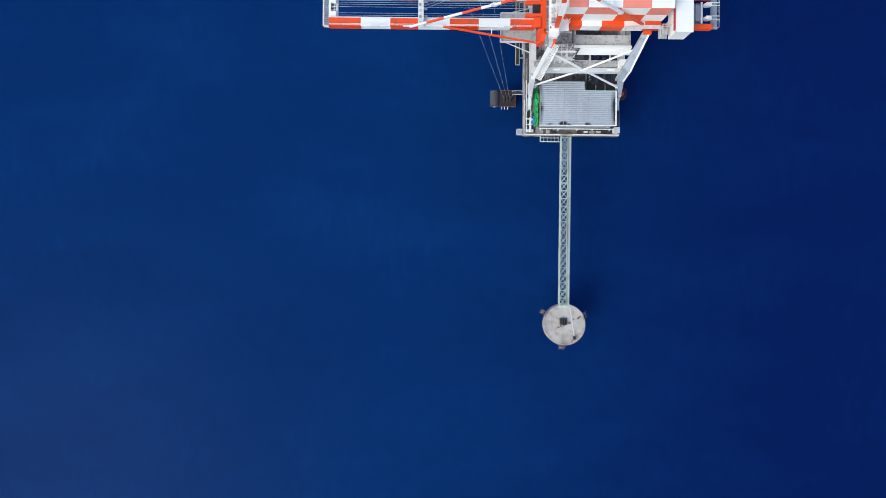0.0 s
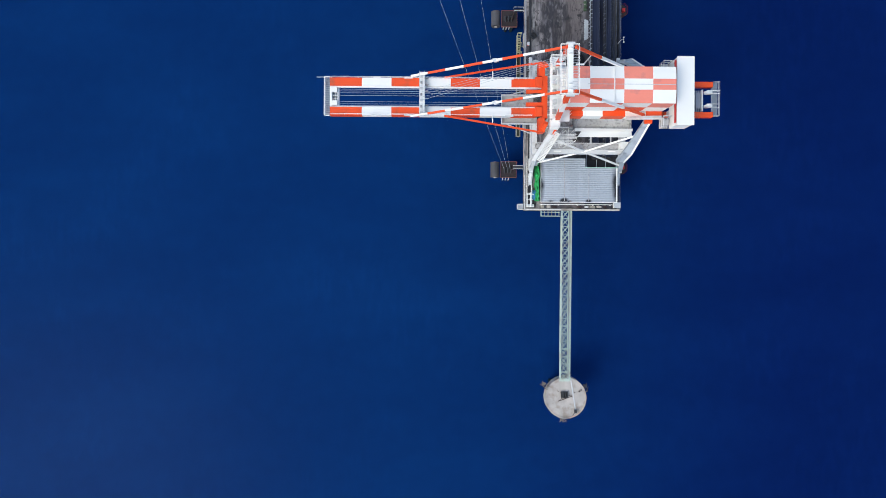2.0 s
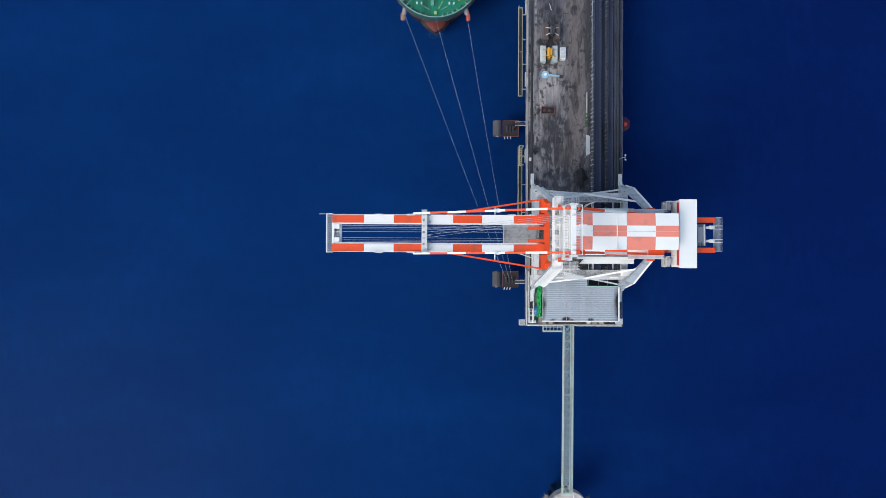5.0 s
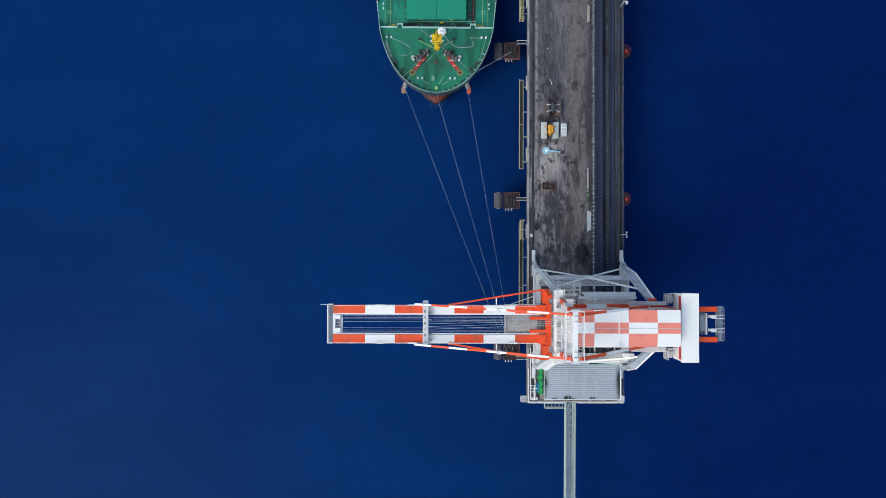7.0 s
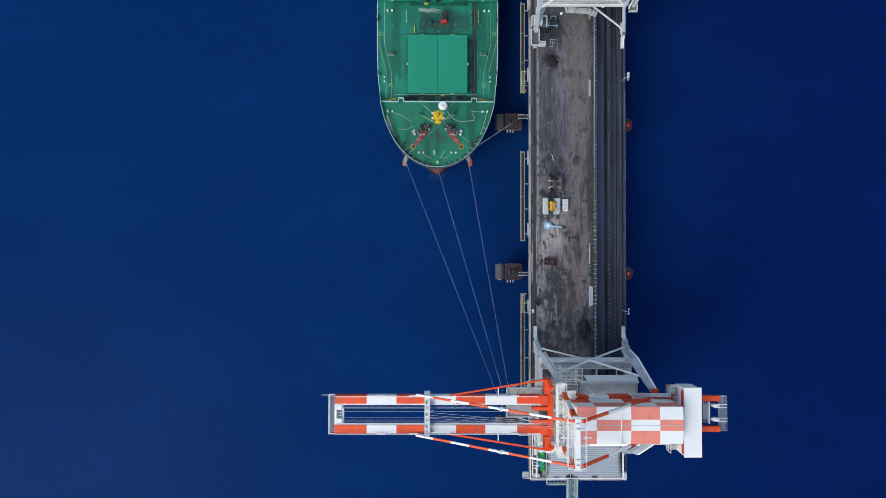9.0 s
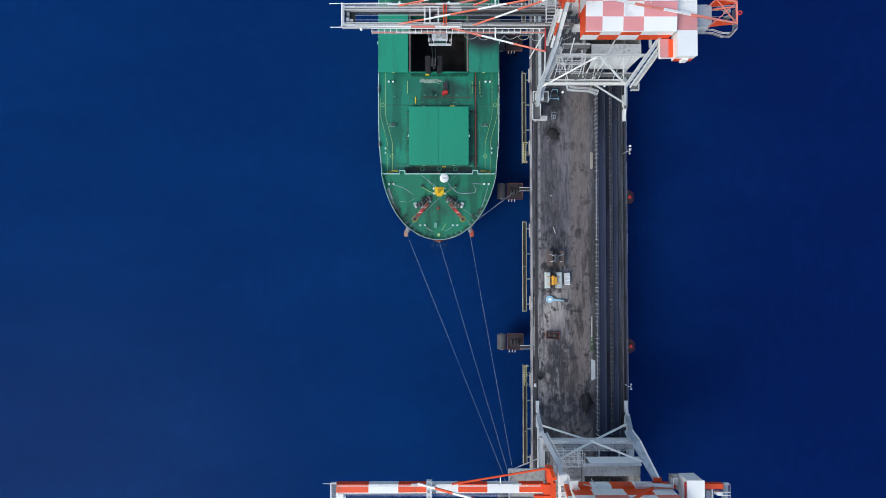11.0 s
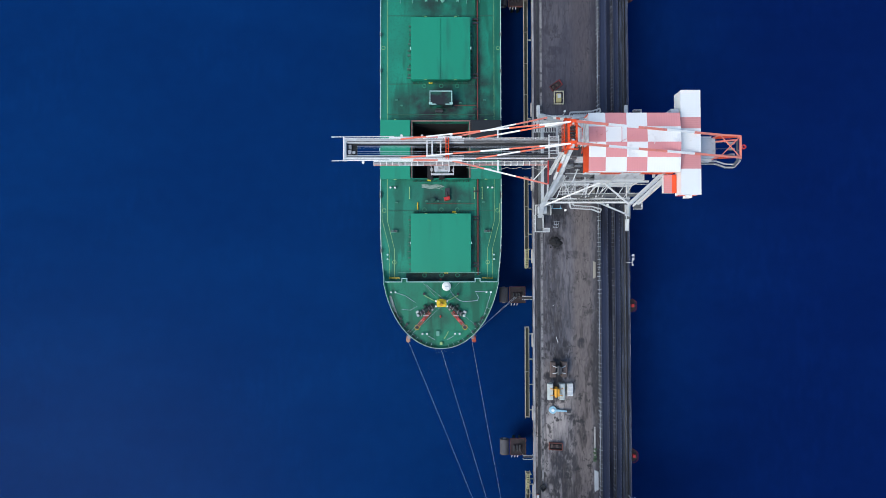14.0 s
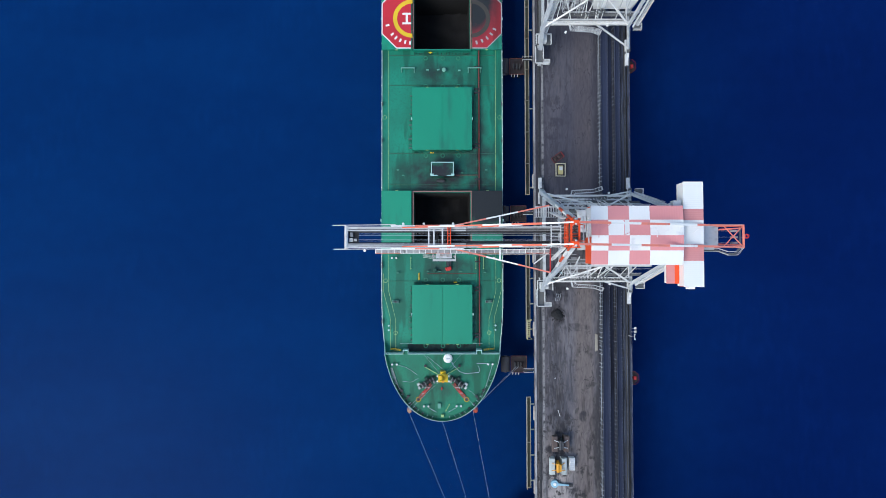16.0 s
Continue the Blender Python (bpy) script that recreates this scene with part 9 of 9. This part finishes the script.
        part("pin", Shape().tube((22.85, yc + y - 0.6, 50.6), (22.85, yc + y + 0.6, 50.6), 0.22, 10), white_old, knot)
    for y in (-1.3, -0.75, -0.2, 0.35, 0.9):
        part("sheave", Shape().tube((22.9, yc + y - 0.1, 49.5), (22.9, yc + y + 0.1, 49.5), 0.55, 14), [dark_steel, rust][int(y * 20) % 2], h)
    s = Shape().rail([(21.6, yc - 3.0, 47.6), (21.6, yc + 2.6, 47.6)], r=0.06, pitch=0.9).rail([(21.6, yc + 2.6, 47.6), (24.2, yc + 2.6, 47.6)], r=0.06, pitch=0.9).rail([(21.6, yc - 3.0, 47.6), (24.2, yc - 3.0, 47.6)], r=0.06, pitch=0.9)
    for k in range(9):
        s.beam((21.6, yc - 2.9 + 0.68 * k, 47.6), (24.2, yc - 2.9 + 0.68 * k, 47.6), 0.1, 0.08)
    part("apex_platform", s, orange, h, "open orange apex platform")
    tagged(part("apex_gear", Shape().pipes(21.8, 24.1, yc - 2.8, yc + 2.4, 44.0, 48.4, 26, 71, 0.05), orange, h, "orange pipes and ladders below the apex"), kind="stuff")
    tagged(part("apex_gear", Shape().pipes(21.8, 24.1, yc - 2.4, yc + 2.0, 45.0, 48.9, 22, 72, 0.06), grab_brown, h, "brown sheave gear below the apex"), kind="stuff")
    part("apex_ladder", Shape().rail([(25.0, yc - 2.2, 46.6), (25.0, yc + 3.0, 46.6)], r=0.05, pitch=0.8).rail([(26.0, yc - 2.2, 46.6), (26.0, yc + 3.0, 46.6)], r=0.05, pitch=1.2).beam((25.0, yc - 2.2, 47.6), (26.0, yc - 2.2, 47.6), 0.08, 0.08).beam((25.0, yc + 3.0, 47.6), (26.0, yc + 3.0, 47.6), 0.08, 0.08).beam((25.0, yc + 0.4, 47.6), (26.0, yc + 0.4, 47.6), 0.08, 0.08), white_old, h)
    s = Shape()
    for k in (-1.7, 1.4):
        s.beam((25.5, yc + k, 46.5), (23.3, yc + k, 50.0), 0.2, 0.2).beam((25.5, yc + k, 46.5), (27.6, yc + k, 37.2), 0.2, 0.2)
    part("apex_strut", s, orange, h)
    s = Shape()
    for k in range(7):
        s.beam((20.6, yc - 2.5 + 0.72 * k, 37.0), (22.6, yc - 2.5 + 0.72 * k, 37.0), 0.12, 0.1)
    part("mast_platform", s.rail([(20.6, yc - 2.6, 37.0), (20.6, yc + 2.0, 37.0)], r=0.06, pitch=1.0).rail([(22.6, yc - 2.6, 37.0), (22.6, yc + 2.0, 37.0)], r=0.04, pitch=1.0), white_old, h, "open pale mast platform")
    # machinery house, flat chequered roof
    h = part("machinery_house", Shape().box(28.1, 46.25, yc - 6.0, yc + 5.45, 36.7, 41.65), white, c, "machinery house with a part-orange front")
    part("front_wall", Shape().box(27.95, 28.08, yc - 6.0, yc - 0.6, 36.7, 41.6), orange, h, "orange front wall")
    part("front_gear", Shape().box(26.4, 27.9, yc + 0.6, yc + 5.2, 35.8, 37.6), white_old, h)
    cols, rows_y, rise = [27.85, 31.25, 35.5, 39.65, 46.4], [yc - 6.2, yc - 3.4, yc - 0.35, yc + 2.8, yc + 5.65], [41.7, 42.0, 42.3, 42.0, 41.7]
    for j, (y0, y1) in enumerate(zip(rows_y, rows_y[1:])):
        for i, (x0, x1) in enumerate(zip(cols, cols[1:])):
            red = (i + j) % 2 == 0
            z0, z1 = rise[j], rise[j + 1]
            s = Shape().hexa([(x0, y0, z0 - 0.04), (x1, y0, z0 - 0.04), (x1, y1, z1 - 0.04), (x0, y1, z1 - 0.04)], [(x0, y0, z0 + 0.12), (x1, y0, z0 + 0.12), (x1, y1, z1 + 0.12), (x0, y1, z1 + 0.12)])
            part("roof_panel", s, pink_old if red else white_ribbed, h, "dull pink ribbed roof panel" if red else "white ribbed roof panel")
    part("roof_edge", Shape().box(27.9, 46.35, yc - 6.33, yc - 6.21, 41.45, 41.8), white, h)
    for i, (x0, x1) in enumerate(zip(cols, cols[1:])):
        part("wall_panel", Shape().box(x0, x1, yc - 6.1, yc - 6.003, 39.3, 41.4), white if i % 2 else orange, h)
        part("wall_panel", Shape().box(x0, x1, yc - 6.1, yc - 6.003, 36.75, 39.29), orange if i % 2 else white, h)
        part("wall_panel", Shape().box(x0, x1, yc + 5.453, yc + 5.55, 38.4, 41.4), white if i % 2 else orange, h)
    for a, b in (((34.3, 2.6), (34.3, -0.3)), ((34.3, -0.3), (36.8, 0.9)), ((29.2, 1.8), (29.2, -0.7)), ((40.9, 0.4), (40.9, -0.7)), ((30.3, 1.1), (31.4, 1.8)), ((41.6, -0.2), (43.6, 0.7)), ((50.0, 1.0), (49.0, 0.2))):
        z = 42.85 if a[0] < 47 else 40.95
        part("roof_handrail", Shape().beam((a[0], yc + a[1], z), (b[0], yc + b[1], z), 0.09, 0.09).beam((a[0], yc + a[1], z - 0.65), (a[0], yc + a[1], z), 0.08, 0.08).beam((b[0], yc + b[1], z - 0.65), (b[0], yc + b[1], z), 0.08, 0.08), pink_old if a[0] < 36 else white, h)
    for x in (29.0, 33.5, 38.0, 42.5, 45.6):
        part("house_bearer", Shape().box(x - 0.2, x + 0.2, yc - 5.8, yc + 5.3, 36.0, 36.69).box(x - 0.2, x + 0.2, yc - 2.9, yc - 2.1, 34.61, 35.99).box(x - 0.2, x + 0.2, yc + 1.4, yc + 2.2, 34.61, 35.99), grey_paint, h)
    for x in (23.3, 44.3):
        part("portal_head", Shape().box(x - 0.2, x + 0.2, yc - 6.2, yc + 5.6, 32.2, 32.95), grey_paint, c)
    # rear house
    ys = [-10.8, -5.5, -2.15, 2.8, 5.1, 10.7]
    b = part("rear_house", Shape().box(47.2, 51.1, yc - 10.7, yc + 10.6, 36.8, 40.2), white, c, "white and pink banded transverse rear house")
    for i, (y0, y1) in enumerate(zip(ys, ys[1:])):
        part("roof_panel", Shape().box(47.1, 51.2, yc + y0, yc + y1, 40.205, 40.4), [sheet_ribbed, pink_ribbed][i % 2], b, ["white ribbed roof panel", "faded pink ribbed roof panel"][i % 2])
    for x in (47.8, 50.3):
        part("house_bearer", Shape().box(x - 0.25, x + 0.25, yc - 10.2, yc + 10.1, 36.0, 36.79).box(x - 0.25, x + 0.25, yc - 2.9, yc - 2.1, 34.61, 35.99).box(x - 0.25, x + 0.25, yc + 1.4, yc + 2.2, 34.61, 35.99), grey_paint, b)
    for x0, x1, m in ((47.3, 48.6, orange), (49.8, 51.0, orange)):
        part("end_panel", Shape().box(x0, x1, yc - 10.76, yc - 10.703, 36.9, 38.4), m, b)
    part("annex", Shape().box(44.6, 47.15, yc - 10.1, yc - 6.35, 36.4, 37.7), white, b, "lean-to annex")
    part("annex_roof", Shape().box(44.5, 46.2, yc - 10.2, yc - 6.34, 37.705, 37.85), pink_ribbed, b, "faded red ribbed annex roof")
    part("annex_roof", Shape().box(46.2, 47.1, yc - 10.2, yc - 6.34, 37.705, 37.9), orange, b, "bright orange annex roof strip")
    part("roof_unit", Shape().box(45.3, 46.9, yc + 5.7, yc + 6.9, 38.0, 40.0).box(44.6, 45.2, yc + 5.7, yc + 6.4, 38.0, 39.2), grey_paint, b)
    part("end_unit", Shape().box(48.6, 49.8, yc - 11.3, yc - 10.77, 37.4, 39.2), white, b)
    return c


build_crane_a(52.93)
older = build_crane_b(158.6)
copy_thing(older, Matrix.Translation((35, 158.6 + 62.3, PIER)))
